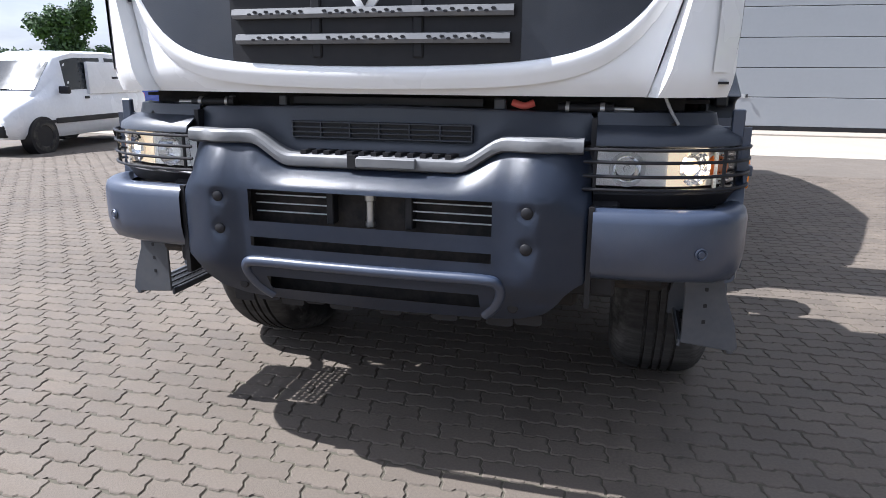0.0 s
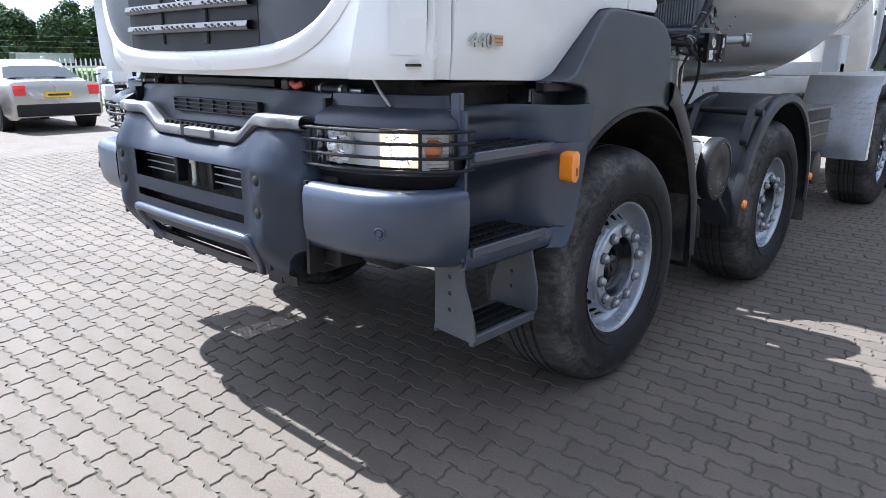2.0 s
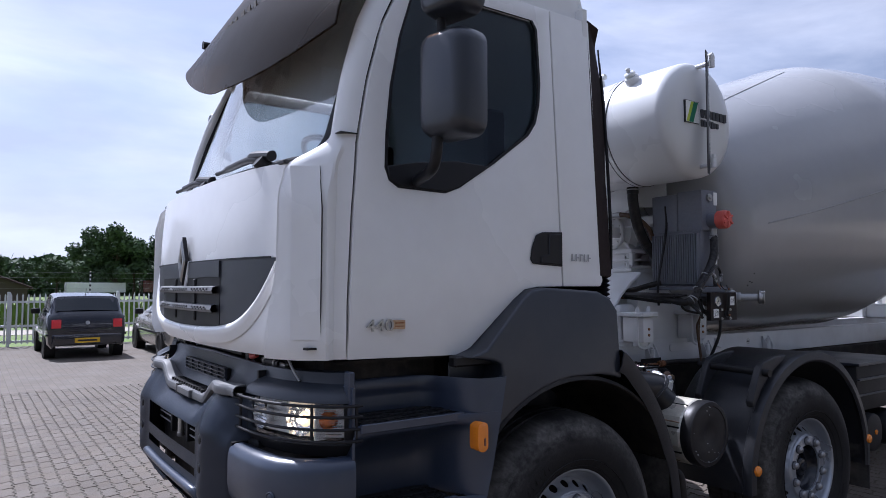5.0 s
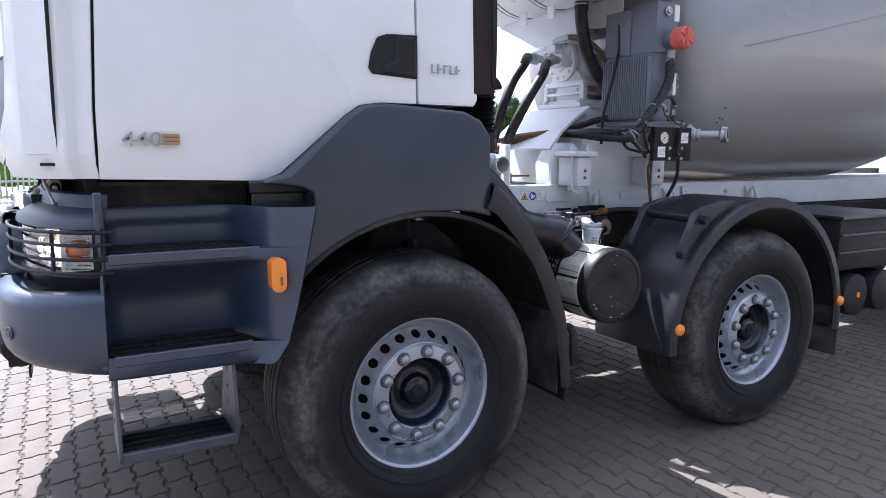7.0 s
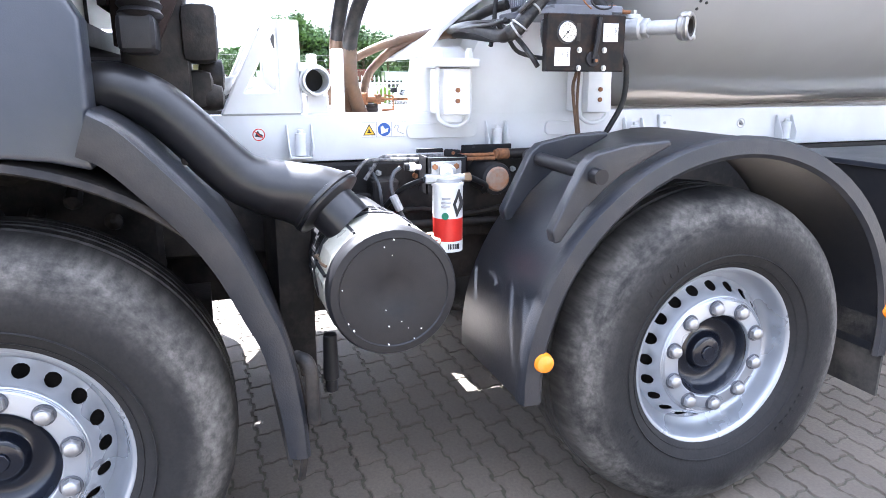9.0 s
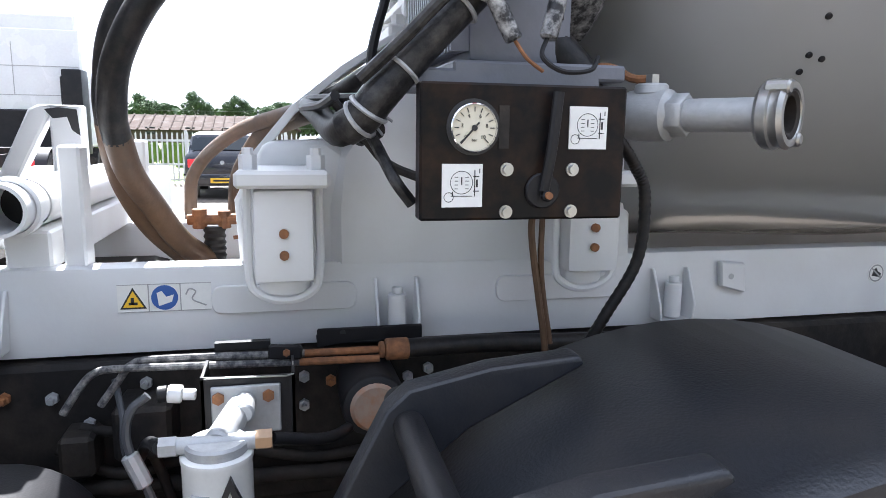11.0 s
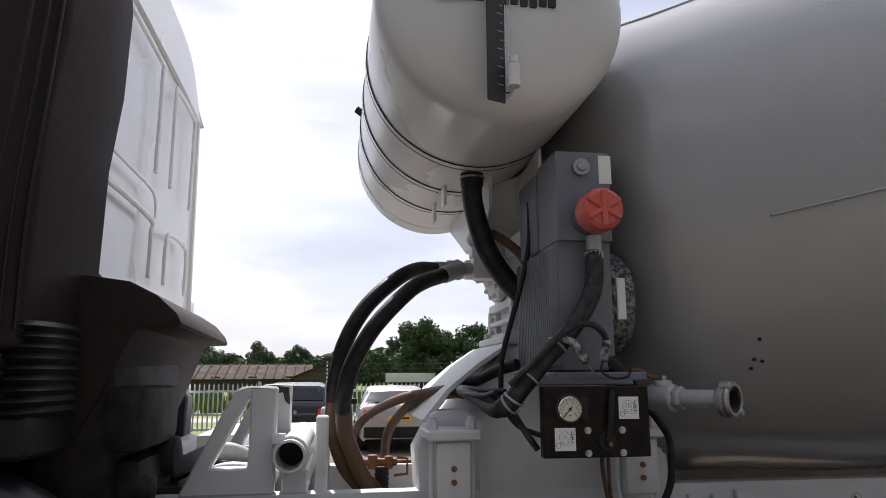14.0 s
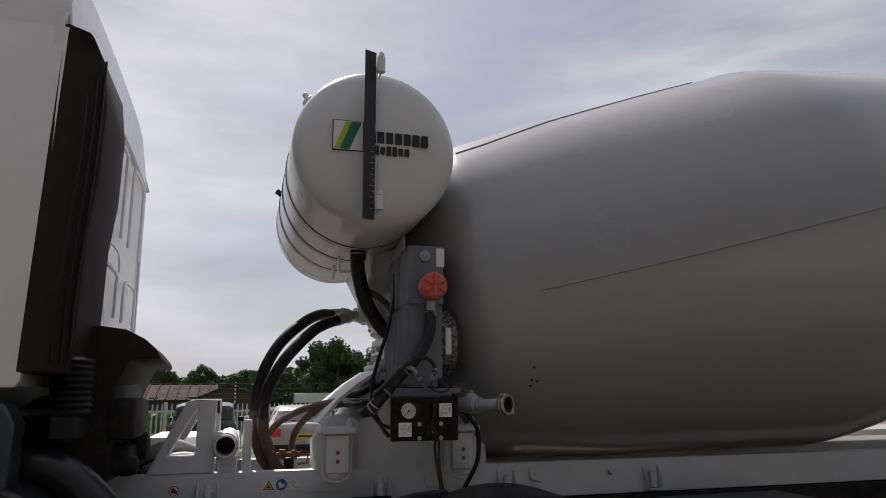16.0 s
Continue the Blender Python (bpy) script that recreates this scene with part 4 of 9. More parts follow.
    # corner panels overlap the cab side with a dark slot that faces back
    for sx in (1, -1):
        lip, slot = [], []
        for k, z in enumerate(span(1.46, 2.10, 12)):
            x = float(np.interp(z, (1.46, 1.58, 1.95, 2.10), (1.121, 1.1255, 1.129, 1.102)))
            h = 0.013 * min(1.0, 0.25 + k / 3, 0.25 + (12 - k) / 3)
            at = lambda t, n: (sx * (x + 0.56 * t + 0.83 * n), 0.349 + 0.83 * t - 0.56 * n, z)
            lip.append([at(-0.11, 0.0005), at(-0.05, 0.45 * h), at(-0.015, 0.85 * h), at(0.0, h)])
            slot.append([at(0.0, h), at(0.001, -0.004)])
        bm = bmesh.new()
        skin(bm, lip)
        cs = part("corner_lip", bm, WHITE, truck, smooth=60)
        bm = bmesh.new()
        skin(bm, slot, 0.002)
        part("corner_slot", bm, BLACK, cs)
    # windscreen
    bm = bmesh.new()
    rows = []
    for k in range(11):
        z = 2.17 + 0.78 * k / 10
        w = 1.075 - 0.06 * k / 10
        rows.append([(x * w, 0.30 + 0.105 * x * x + 0.05 * x**6 + 0.34 * (z - 2.17), z) for x in span(-1, 1, 24)])
    skin(bm, rows, 0.006)
    part("windscreen", bm, SCREEN, truck, "large curved windscreen", smooth=60)
    bm = bmesh.new()
    edge = [(x * 1.08, 0.292 + 0.105 * x * x + 0.05 * x**6, 2.165) for x in span(-1, 1, 24)]
    tube(bm, edge, 0.014, n=8, smooth=False)
    part("windscreen_seal", bm, BLACK, truck)
    # wipers
    for x0, x1 in ((0.75, 0.05), (-0.05, -0.72)):
        a = (x0, 0.27, 2.145)
        bm = tubes(([a, (x0 - 0.12, 0.255, 2.185), (x1 + 0.2, 0.275, 2.20)], 0.016))
        tube(bm, [(x0 + 0.05, 0.285, 2.19), (x1, 0.285, 2.205)], 0.010, smooth=False)
        cyl(bm, (x0, 0.30, 2.12), (x0, 0.24, 2.165), 0.032)
        tube(bm, [(x0 + 0.06, 0.275, 2.175), (x0 - 0.10, 0.262, 2.195), (x0 - 0.16, 0.27, 2.195)], 0.022, n=10)
        part("wiper", bm, BLACK, truck, "black windscreen wiper")
    part("wiper_tray", boxed((-0.95, 0.95, 0.27, 0.40, 2.125, 2.142)), BLACK, truck, bevel=0.004)
    # roof, rear wall, floor, sun visor
    bm = bmesh.new()
    skin(bm, [[(math.copysign(min(1.0, abs(x) * 1.15) ** 0.85, x) * (1.070 - 0.12 * max(0.0, z - 2.965)), y, 2.965 + (z + 0.05 * (1 - x * x) - 2.965) * (1 - abs(x) ** 8)) for x in span(-1, 1, 28)] for y, z in ((0.60, 2.965), (0.66, 3.10), (0.78, 3.26), (1.05, 3.33), (1.70, 3.34), (1.79, 3.28), (1.822, 2.965))], 0.02)
    part("cab_roof", bm, WHITE, truck)
    bm = bmesh.new()
    skin(bm, [[(x * w, y0 + 0.105 * x * x * k + 0.05 * x**6 * k, z + 0.05 * (1 - x * x) * (1 - k)) for x in span(-1, 1, 16)] for w, y0, z, k in ((1.03, 0.545, 2.93, 1.0), (1.045, 0.60, 2.955, 0.7), (1.06, 0.70, 2.965, 0.0))], 0.02)
    part("roof_header", bm, WHITE, truck)
    bm = bmesh.new()
    skin(bm, [[(x, 1.80 + 0.0 * z, z) for z in span(1.66, 3.04, 3)] for x in span(-1.08, 1.08, 6)], 0.03)
    rear = part("cab_rear_wall", bm, WHITE, truck, "white pressed cab back wall")
    return rear


rear_wall = build_cab()


def build_rear_wall():
    def ridge(pts, r=0.019):
        bm = bmesh.new()
        tube(bm, pts, r, n=8)
        for v in bm.verts:
            v.co.y = 1.832 + (v.co.y - 1.832) * 0.7
        part("pressed_rib", bm, WHITE, rear_wall)
    y = 1.832
    for xa, xb in ((0.72, -0.22), (-0.46, -0.86)):
        ridge([(xa, y, 2.46), (xa, y, 2.88), (xa - 0.05, y, 2.93), (xb + 0.05, y, 2.93), (xb, y, 2.88), (xb, y, 2.46)], 0.013)
        ridge([(xb, y, 2.03), (xb, y, 2.20), (xb + 0.06, y, 2.265), (xa - 0.06, y, 2.265), (xa, y, 2.20), (xa, y, 2.03)], 0.013)
    ridge([(0.95, y, 2.385), (0.1, y, 2.385), (-0.18, y, 2.38), (-0.25, y, 2.34), (-0.26, y, 2.28)], 0.008)
    # tall dark corner duct behind the side panel, with bellows below
    duct = [(1.797, 1.70), (1.875, 1.70), (1.945, 1.70), (1.945, 2.20), (1.962, 2.42), (1.960, 2.70), (1.935, 2.88), (1.895, 2.965), (1.797, 3.0)]
    bm = plated(duct, "x", 0.66, 1.153)
    for v in bm.verts:
        v.co.x -= 0.075 * max(0.0, v.co.z - 2.0) + (0.075 if v.co.y > 1.92 and v.co.x > 1.0 else 0.0)
    d = part("air_duct", bm, BROWN, truck, "dark brown-black air intake duct behind the cab", bevel=0.014, seg=3)
    for k, y in enumerate((1.895, 1.918, 1.938)):
        x = 1.153 - 0.075 * max(0.0, (y - 1.878) / 0.07)
        part("duct_rib", tubes(([(x + 0.001, y, 1.74), (x + 0.001, y, 2.0), (x + 0.001 - 0.075 * 0.5, y + 0.010, 2.5), (x + 0.001 - 0.075 * (0.72 + 0.08 * k), y + 0.004, 2.72 + 0.08 * k)], 0.0045), n=6), BLACK, d)
    bm = tubes(([(1.0, 1.935, z) for z in span(1.56, 1.76, 18)], 0.046), smooth=False, n=20, ribs=0.008)
    for v in bm.verts:
        v.co.x = 0.93 + (v.co.x - 1.0) * 2.9
    part("bellows", bm, BLACK, d, "ribbed rubber bellows")
    part("duct_foot", boxed((0.82, 1.06, 1.885, 1.972, 1.475, 1.57)), BLACK, d, bevel=0.025, seg=3)
    # intake hood and soot-dark parts behind the cab
    bm = bmesh.new()
    hood = [(1.85, 1.50), (1.96, 1.50), (2.01, 1.60), (2.075, 1.748), (2.09, 1.765), (2.185, 1.768), (2.192, 1.776), (2.178, 1.802), (2.13, 1.846), (2.06, 1.882), (1.96, 1.895), (1.85, 1.90)]
    plate(bm, hood, "x", -0.34, 0.78)
    for v in bm.verts:
        v.co.y -= 0.05 * (0.78 - v.co.x) * max(0.0, v.co.y - 1.9) / 0.28
    part("intake_hood", bm, BROWN, truck, "dark sooty intake hood behind the cab", bevel=0.006, seg=2)
    bm = boxed((0.05, 0.76, 1.86, 2.04, 1.30, 1.69), (0.40, 0.78, 2.02, 2.12, 1.46, 1.62), (0.32, 0.70, 2.0, 2.10, 1.33, 1.44))
    cyl(bm, (0.45, 2.06, 1.42), (0.45, 2.14, 1.42), 0.06)
    cyl(bm, (0.66, 2.05, 1.36), (0.66, 2.13, 1.36), 0.04)
    part("intake_housing", bm, DARK, truck, bevel=0.03, seg=2)
    part("sound_foam", plated([(0.20, 1.60), (0.84, 1.60), (0.84, 2.0), (0.70, 1.985), (0.58, 1.99), (0.45, 1.962), (0.36, 1.955), (0.27, 1.93), (0.20, 1.90)], "y", 1.828, 1.850), DARK, truck, "dark torn sound-proofing foam")
    part("gear_linkage", tubes(([(0.1, 2.05, 1.34), (0.15, 2.2, 1.40), (0.05, 2.3, 1.36)], 0.03), ([(0.2, 2.1, 1.30), (0.28, 2.25, 1.36), (0.24, 2.4, 1.33)], 0.02)), GALV, truck)
    part("shock_mount", boxed((-0.3, 0.25, 1.95, 2.35, 1.15, 1.30), (-0.2, 0.1, 2.0, 2.3, 1.30, 1.36)), DARK, truck, bevel=0.02)


build_rear_wall()


def build_cab_inside():
    part("cab_floor", boxed((-1.09, 1.09, 0.5, 1.79, 1.50, 1.56)), BLACK, truck)
    bm = boxed((-1.05, 1.05, 0.42, 0.66, 1.7, 2.15), (-0.3, 0.4, 0.55, 0.78, 1.9, 2.18))
    part("dashboard", bm, BLACK, truck, "black dashboard", bevel=0.03, seg=2)
    for x in (0.55, -0.55):
        bm = boxed((x - 0.24, x + 0.24, 0.95, 1.45, 1.75, 1.92), (x - 0.24, x + 0.24, 1.38, 1.52, 1.9, 2.55), (x - 0.13, x + 0.13, 1.40, 1.50, 2.56, 2.74))
        part("seat", bm, PLASTIC, truck, "grey cloth seat", bevel=0.04, seg=3)
    bm = bmesh.new()
    revolve(bm, [(0.23 + 0.014 * math.cos(2 * math.pi * k / 8), 0.014 * math.sin(2 * math.pi * k / 8)) for k in range(8)], (0.55, 0.74, 2.20), (0, 0.55, 0.85), 32, closed=True)
    cyl(bm, (0.55, 0.62, 2.02), (0.55, 0.74, 2.19), 0.04)
    box(bm, 0.33, 0.77, 0.72, 0.75, 2.185, 2.205)
    part("steering_wheel", bm, BLACK, truck, "black steering wheel")
    bm = bmesh.new()
    rows = []
    for f in span(0, 1, 8):
        row = []
        for x in span(-1, 1, 32):
            a = abs(x)
            zb = 2.62 + 0.42 * a**1.3 if x < 0 else 2.62 - 0.11 * a + 0.15 * a**3
            yb = 0.275 + 0.11 * a * a + 0.03 * a**6
            zt = 3.30 - 0.16 * a * a
            row.append((x * 1.08, yb + 0.06 * f + 0.20 * f * f, zb + (zt - zb) * f))
        rows.append(row)
    for dy, dz in ((0.05, 0.012), (0.14, 0.012), (0.26, 0.0)):
        rows.append([(x * 0.99, y + dy, z + dz) for x, y, z in rows[8]])
    skin(bm, rows, 0.010)
    v = part("sun_visor", bm, SMOKED, truck, "smoked brown plastic sun visor", smooth=60)
    for x in (-0.62, -0.02, 0.62):
        a, b = x - 0.13, x + 0.13
        g = lambda u: 0.36 + 0.11 * u * u
        up = 0.20 if x < -0.5 else (0.10 if x < 0.3 else 0.0)
        bm = tubes(([(a, g(a) + 0.05, 2.86 + up + 0.1 * a * a), (x - 0.02, g(x) + 0.10, 2.96 + 0.6 * up), (b - 0.02, g(b) + 0.16, 3.06 + 0.4 * up)], 0.012), ([(b, g(b) + 0.02, 2.74 + up + 0.1 * b * b), (b - 0.02, g(b) + 0.10, 2.90 + up), (b - 0.02, g(b) + 0.16, 3.06 + 0.4 * up), (b, 0.62, 3.0)], 0.013), ([(a, g(a) + 0.05, 2.86 + up + 0.1 * a * a), (b - 0.02, g(b) + 0.09, 2.90 + up)], 0.010))
        for px, pz in ((a, 2.86 + up + 0.1 * a * a), (b, 2.74 + up + 0.1 * b * b)):
            cyl(bm, (px, g(px) - 0.0, pz), (px, g(px) + 0.06, pz), 0.024, n=12)
        part("visor_arm", bm, BLACK, v)
    bm = bmesh.new()
    for k, u in enumerate(span(-0.62, 0.62, 15)):
        box(bm, u - 0.030, u + 0.026 - 0.012 * (k % 3), 0.372 + 0.13 * u * u, 0.376 + 0.13 * u * u, 2.93, 3.02)
    split("letter_bar", bm, material("faded_lettering", (0.10, 0.085, 0.065), 0.6), v)
    for sx in (1, -1):
        bm = bmesh.new()
        rows = []
        bmx = round_rect(0.235, 0.395, 0.055, 5, cx=0, cy=0)
        m0 = Matrix.Translation((sx * 1.405, 0.735, 2.395)) @ Matrix.Rotation(sx * 0.22, 4, "Z")

        def shell(loop, depths):
            b = bmesh.new()
            rings = []
            for d, k in depths:
                rings.append([b.verts.new(m0 @ Vector((u * k, d, w * (0.5 + 0.5 * k)))) for u, w in loop])
            for ra, rb in zip(rings, rings[1:]):
                for i in range(len(ra)):
                    b.faces.new((ra[i], ra[i - 1], rb[i - 1], rb[i]))
            b.faces.new(rings[0])
            b.faces.new(list(reversed(rings[-1])))
            bmesh.ops.recalc_face_normals(b, faces=b.faces)
            return b

        bm.free()
        prof = ((-0.085, 0.60), (-0.078, 0.76), (-0.060, 0.89), (-0.03, 0.97), (0.01, 1.0), (0.055, 1.0), (0.062, 0.97))
        mr = part("door_mirror", shell(bmx, prof), PLASTIC, truck, "dark grey door mirror housing", smooth=50)
        part("mirror_face", shell(round_rect(0.205, 0.365, 0.045, 5), ((0.060, 1.0), (0.0655, 1.0))), CHROME, mr)
        split("mirror_arm", tubes(([(sx * 1.36, 0.70, 2.23), (sx * 1.35, 0.70, 2.14), (sx * 1.30, 0.71, 2.09), (sx * 1.15, 0.74, 2.07)], 0.022), ([(sx * 1.36, 0.72, 2.55), (sx * 1.355, 0.72, 2.66)], 0.018)), BLACK, mr)
        m0 = Matrix.Translation((sx * 1.40, 0.735, 2.76)) @ Matrix.Rotation(sx * 0.22, 4, "Z")
        wide = part("wide_mirror", shell(round_rect(0.225, 0.21, 0.055, 5), prof), PLASTIC, mr)
        part("mirror_face", shell(round_rect(0.195, 0.18, 0.045, 5), ((0.060, 1.0), (0.0655, 1.0))), CHROME, wide)
        part("upper_arm", tubes(([(sx * 1.36, 0.72, 2.85), (sx * 1.30, 0.74, 2.92), (sx * 1.06, 0.80, 2.95)], 0.018)), BLACK, mr)
    # lettering on the door and side
    lettering("model_number", "440", STEEL, truck, 0.064, facing_x(1.152, 0.580, 1.505), 0.003, 1.25, 0.0003)
    part("model_tag", plated(round_rect(0.056, 0.034, 0.004, cx=0.662, cy=1.508), "x", 1.146, 1.154), BRONZE, truck, "bronze-tinted tag")
    split("tag_stripe", boxed((1.153, 1.1555, 0.645, 0.685, 1.512, 1.517), (1.153, 1.1555, 0.645, 0.685, 1.500, 1.504)), RUST, truck)
    split("side_lettering", boxed(*[(1.148, 1.1525, 1.605 + 0.027 * k, 1.605 + 0.027 * k + 0.006, 1.772, 1.806) for k in range(5)], *[(1.148, 1.1525, 1.611 + 0.027 * k, 1.611 + 0.027 * k + 0.012, 1.772 + 0.014 * (k % 3), 1.777 + 0.014 * (k % 3)) for k in range(5)]), GREY_INK, truck, "grey raised model name")


build_cab_inside()


# bumper, lamps and steps -------------------------------------------------
BOLTS = ((0.545, 1.034), (0.545, 0.918), (-0.545, 1.034), (-0.545, 0.918))


def clamp01(v):
    return max(0.0, min(1.0, v))


def soft01(v):
    v = clamp01(v)
    return v * v * (3 - 2 * v)


def bumper_y(x, z):
    """How far back the bumper's face lies: bowed, with bulging cheeks, a sloping shoulder and an undercut foot."""
    a = abs(x)
    top = bumper_top(x)
    y = 0.094 + 0.035 * a * a
    y += 0.080 * clamp01((z - 1.064) / (top - 1.064)) ** 1.45
    y -= 0.024 * math.exp(-(((a - 0.560) / 0.070) ** 2)) * soft01((z - 0.68) / 0.14)
    g = max(0.0, (a - 0.605) / 0.13)
    y += 0.046 * g * g + 0.060 * g * g * soft01((z - 1.02) / 0.09)
    y += 0.100 * max(0.0, (0.80 - z) / 0.17) ** 1.4
    for bx, bz in BOLTS:
        y += 0.010 * math.exp(-(((x - bx) ** 2 + (z - bz) ** 2) / 0.026**2) ** 2)
    return y


def bumper_top(x):
    return 1.138 + 0.076 * soft01((abs(x) - 0.30) / 0.16)


def bumper_low(x):
    return float(np.interp(abs(x), (0.0, 0.45, 0.52, 0.60, 0.64, 0.67, 0.70, 0.735), (0.630, 0.643, 0.652, 0.681, 0.722, 0.766, 0.792, 0.808)))


def build_bumper():
    half = span(0.0, 0.432, 10) + span(0.432, 0.735, 22)[1:]
    xs = [-v for v in reversed(half[1:])] + half
    mids = [0.69, 0.705, 0.745, 0.775, 0.80, 0.83, 0.86, 0.893, 0.905, 0.92, 0.935, 0.95, 0.968, 0.986, 1.004, 1.02, 1.036, 1.05, 1.062, 1.072]
    bm = bmesh.new()
    grid = []
    for x in xs:
        lo, hi = bumper_low(x), bumper_top(x)
        zs = [lo] + [max(z, lo + 0.004 * (i + 1)) for i, z in enumerate(mids)] + [1.072 + (hi - 1.072) * k / 8 for k in range(1, 9)]
        col = [bm.verts.new((x, bumper_y(x, z) + (0.05 if abs(x) > 0.7349 else 0.0), z)) for z in zs]
        grid.append([bm.verts.new((x, bumper_y(x, lo) + 0.06, lo + 0.012))] + col + [bm.verts.new((x, bumper_y(x, hi) + 0.05, hi + 0.006))])
    for i in range(len(xs) - 1):
        cx = abs(xs[i] + xs[i + 1]) / 2
        for j in range(len(grid[0]) - 1):
            slot = cx < 0.432 and (j == 8 or 13 <= j <= 19)
            if slot or (cx < 0.40 and j in (2, 3)):
                continue
            bm.faces.new((grid[i][j], grid[i + 1][j], grid[i + 1][j + 1], grid[i][j + 1]))
    bmesh.ops.solidify(bm, geom=bm.faces[:], thickness=0.030)
    b = part("bumper", bm, BUMPER, truck, "satin blue-grey front bumper with three slots", smooth=45)
    # dark radiator face behind the slots, with thin wires and two posts
    part("bumper_back", boxed((-0.47, 0.47, 0.185, 0.21, 0.83, 1.085), (-0.44, 0.44, 0.235, 0.25, 0.66, 0.83)), DARK, b)
    split("radiator_slat", boxed(*[(-0.43 + 0.58 * s, -0.15 + 0.58 * s, 0.150, 0.156, z, z + 0.004) for s in (0, 1) for z in (0.975, 1.005, 1.035)]), GALV, b)
    split("slot_post", boxed((-0.155, -0.130, 0.140, 0.185, 0.945, 1.066), (0.130, 0.155, 0.140, 0.185, 0.945, 1.066)), BLACK, b, bevel=0.003)
    part("tow_pin", cyls(((0.003, 0.150, 0.945), (0.003, 0.150, 1.066), 0.014), ((0.003, 0.150, 1.035), (0.003, 0.150, 1.058), 0.020), ((0.003, 0.150, 0.945), (0.003, 0.150, 0.965), 0.018)), STEEL, b, "worn steel tow pin", bevel=0.002)
    # dark filler added behind the corner seams so no light shows through
    split("joint_dark_filler", boxed((0.655, 0.82, 0.225, 0.42, 0.74, 1.06), (-0.82, -0.655, 0.225, 0.42, 0.74, 1.06)), BLACK, b, bevel=0.01)
    # moulded tube guard round the lowest slot
    loop = [(-0.40, 0.185, 0.655), (-0.440, 0.155, 0.700), (-0.462, 0.122, 0.755), (-0.452, 0.100, 0.795), (-0.40, 0.088, 0.808), (-0.2, 0.083, 0.808), (0.0, 0.081, 0.808), (0.2, 0.083, 0.808), (0.40, 0.088, 0.808), (0.452, 0.100, 0.795), (0.462, 0.122, 0.755), (0.440, 0.155, 0.700), (0.40, 0.185, 0.655)]
    part("tube_guard", tubes((loop, 0.0185), n=16), BUMPER, b, "blue-grey tubular guard")
    bm = bmesh.new()
    for k in range(12):
        x0, x1 = -0.58 + 0.098 * k, -0.58 + 0.098 * k + (0.092 if k % 3 else 0.080)
        low = 0.610 + 0.012 * (k % 2)
        plate(bm, [(x0, low + 0.006), (x0 + 0.012, low), (x1 - 0.012, low), (x1, low + 0.006), (x1, 0.66), (x0, 0.66)], "y", 0.208, 0.216)
    split("splash_lip", bm, BLACK, b, "ragged black rubber lip")
    for x in (-0.50, 0.50):
        part("foot_bolt", cyls(((x, bumper_y(x, 0.70) - 0.006, 0.70), (x, bumper_y(x, 0.70) + 0.02, 0.70), 0.018), n=14), BLACK, b, bevel=0.003)
    for sx in (1, -1):
        # unseen dark block, added to keep sun from shining through the hollow front
        part("front_light_blocker", boxed((min(sx * 0.70, sx * 0.99), max(sx * 0.70, sx * 0.99), 0.33, 0.47, 0.74, 1.32)), DARK, truck, bevel=0.02)
        part("corner_core", boxed((min(sx * 0.75, sx * 1.03), max(sx * 0.75, sx * 1.03), 0.222, 0.47, 0.84, 1.035)), DARK, truck, bevel=0.01)
    # bolts in dished recesses
    for x, z in BOLTS:
        y = bumper_y(x, z)
        bm = bmesh.new()
        revolve(bm, [(0.0205, 0.004), (0.0195, -0.004), (0.0165, -0.007), (0.0, -0.0085)], (x, y, z), (0, 1, 0), 20)
        part("bolt", bm, BLACK, b, "black bolt head", smooth=50)
    # corner pieces
    plan = [(0.742, 0.140), (0.80, 0.143), (0.90, 0.150), (1.00, 0.164), (1.08, 0.190), (1.14, 0.230), (1.185, 0.282), (1.212, 0.338), (1.225, 0.392), (1.228, 0.442)]
    prof = [(1.030, 0.10), (1.048, 0.055), (1.046, 0.028), (1.032, 0.008), (1.005, 0.0), (0.90, 0.0), (0.855, 0.008), (0.825, 0.028), (0.81, 0.060), (0.82, 0.12)]
    for sx in (1, -1):
        bm = bmesh.new()
        rows = []
        pts = [Vector((p[0], p[1], 0)) for p in plan]
        for i, p in enumerate(pts):
            d = (pts[min(i + 1, len(pts) - 1)] - pts[max(i - 1, 0)]).normalized()
            nrm = Vector((-d.y, d.x, 0))
            drop = 0.035 * max(0.0, (i - 4) / 5)
            rows.append([(sx * (p + nrm * o).x, (p + nrm * o).y, z - (drop * max(0.0, (0.95 - z) / 0.13))) for z, o in prof])
        skin(bm, rows)
        c = part("bumper_corner", bm, BUMPER, truck, "rounded blue-grey bumper corner", smooth=60)
        part("corner_gap", boxed(*[(min(sx * 0.728, sx * 0.745), max(sx * 0.728, sx * 0.745), 0.156, 0.22, 0.72, 1.05)]), BLACK, c)
        bm = bmesh.new()
        px, py, pz = 1.072, 0.187, 0.917
        ax = Vector((0.38, -0.92, 0)).normalized()
        revolve(bm, [(0.021, 0.001), (0.017, 0.005), (0.013, 0.002), (0.010, 0.006), (0.0, 0.007)], (px, py, pz), ax, 20)
        if sx < 0:
            mirror_x(bm)
        part("tow_plug", bm, BUMPER, c)
        part("tow_lug", boxed((min(sx * 0.62, sx * 0.70), max(sx * 0.62, sx * 0.70), 0.24, 0.34, 0.69, 0.80)), DARK, c, "dirty steel tow lug", bevel=0.016)
        part("end_wall", boxed((min(sx * 0.95, sx * 1.21), max(sx * 0.95, sx * 1.21), 0.425, 0.441, 0.80, 1.03)), BUMPER, c)


build_bumper()


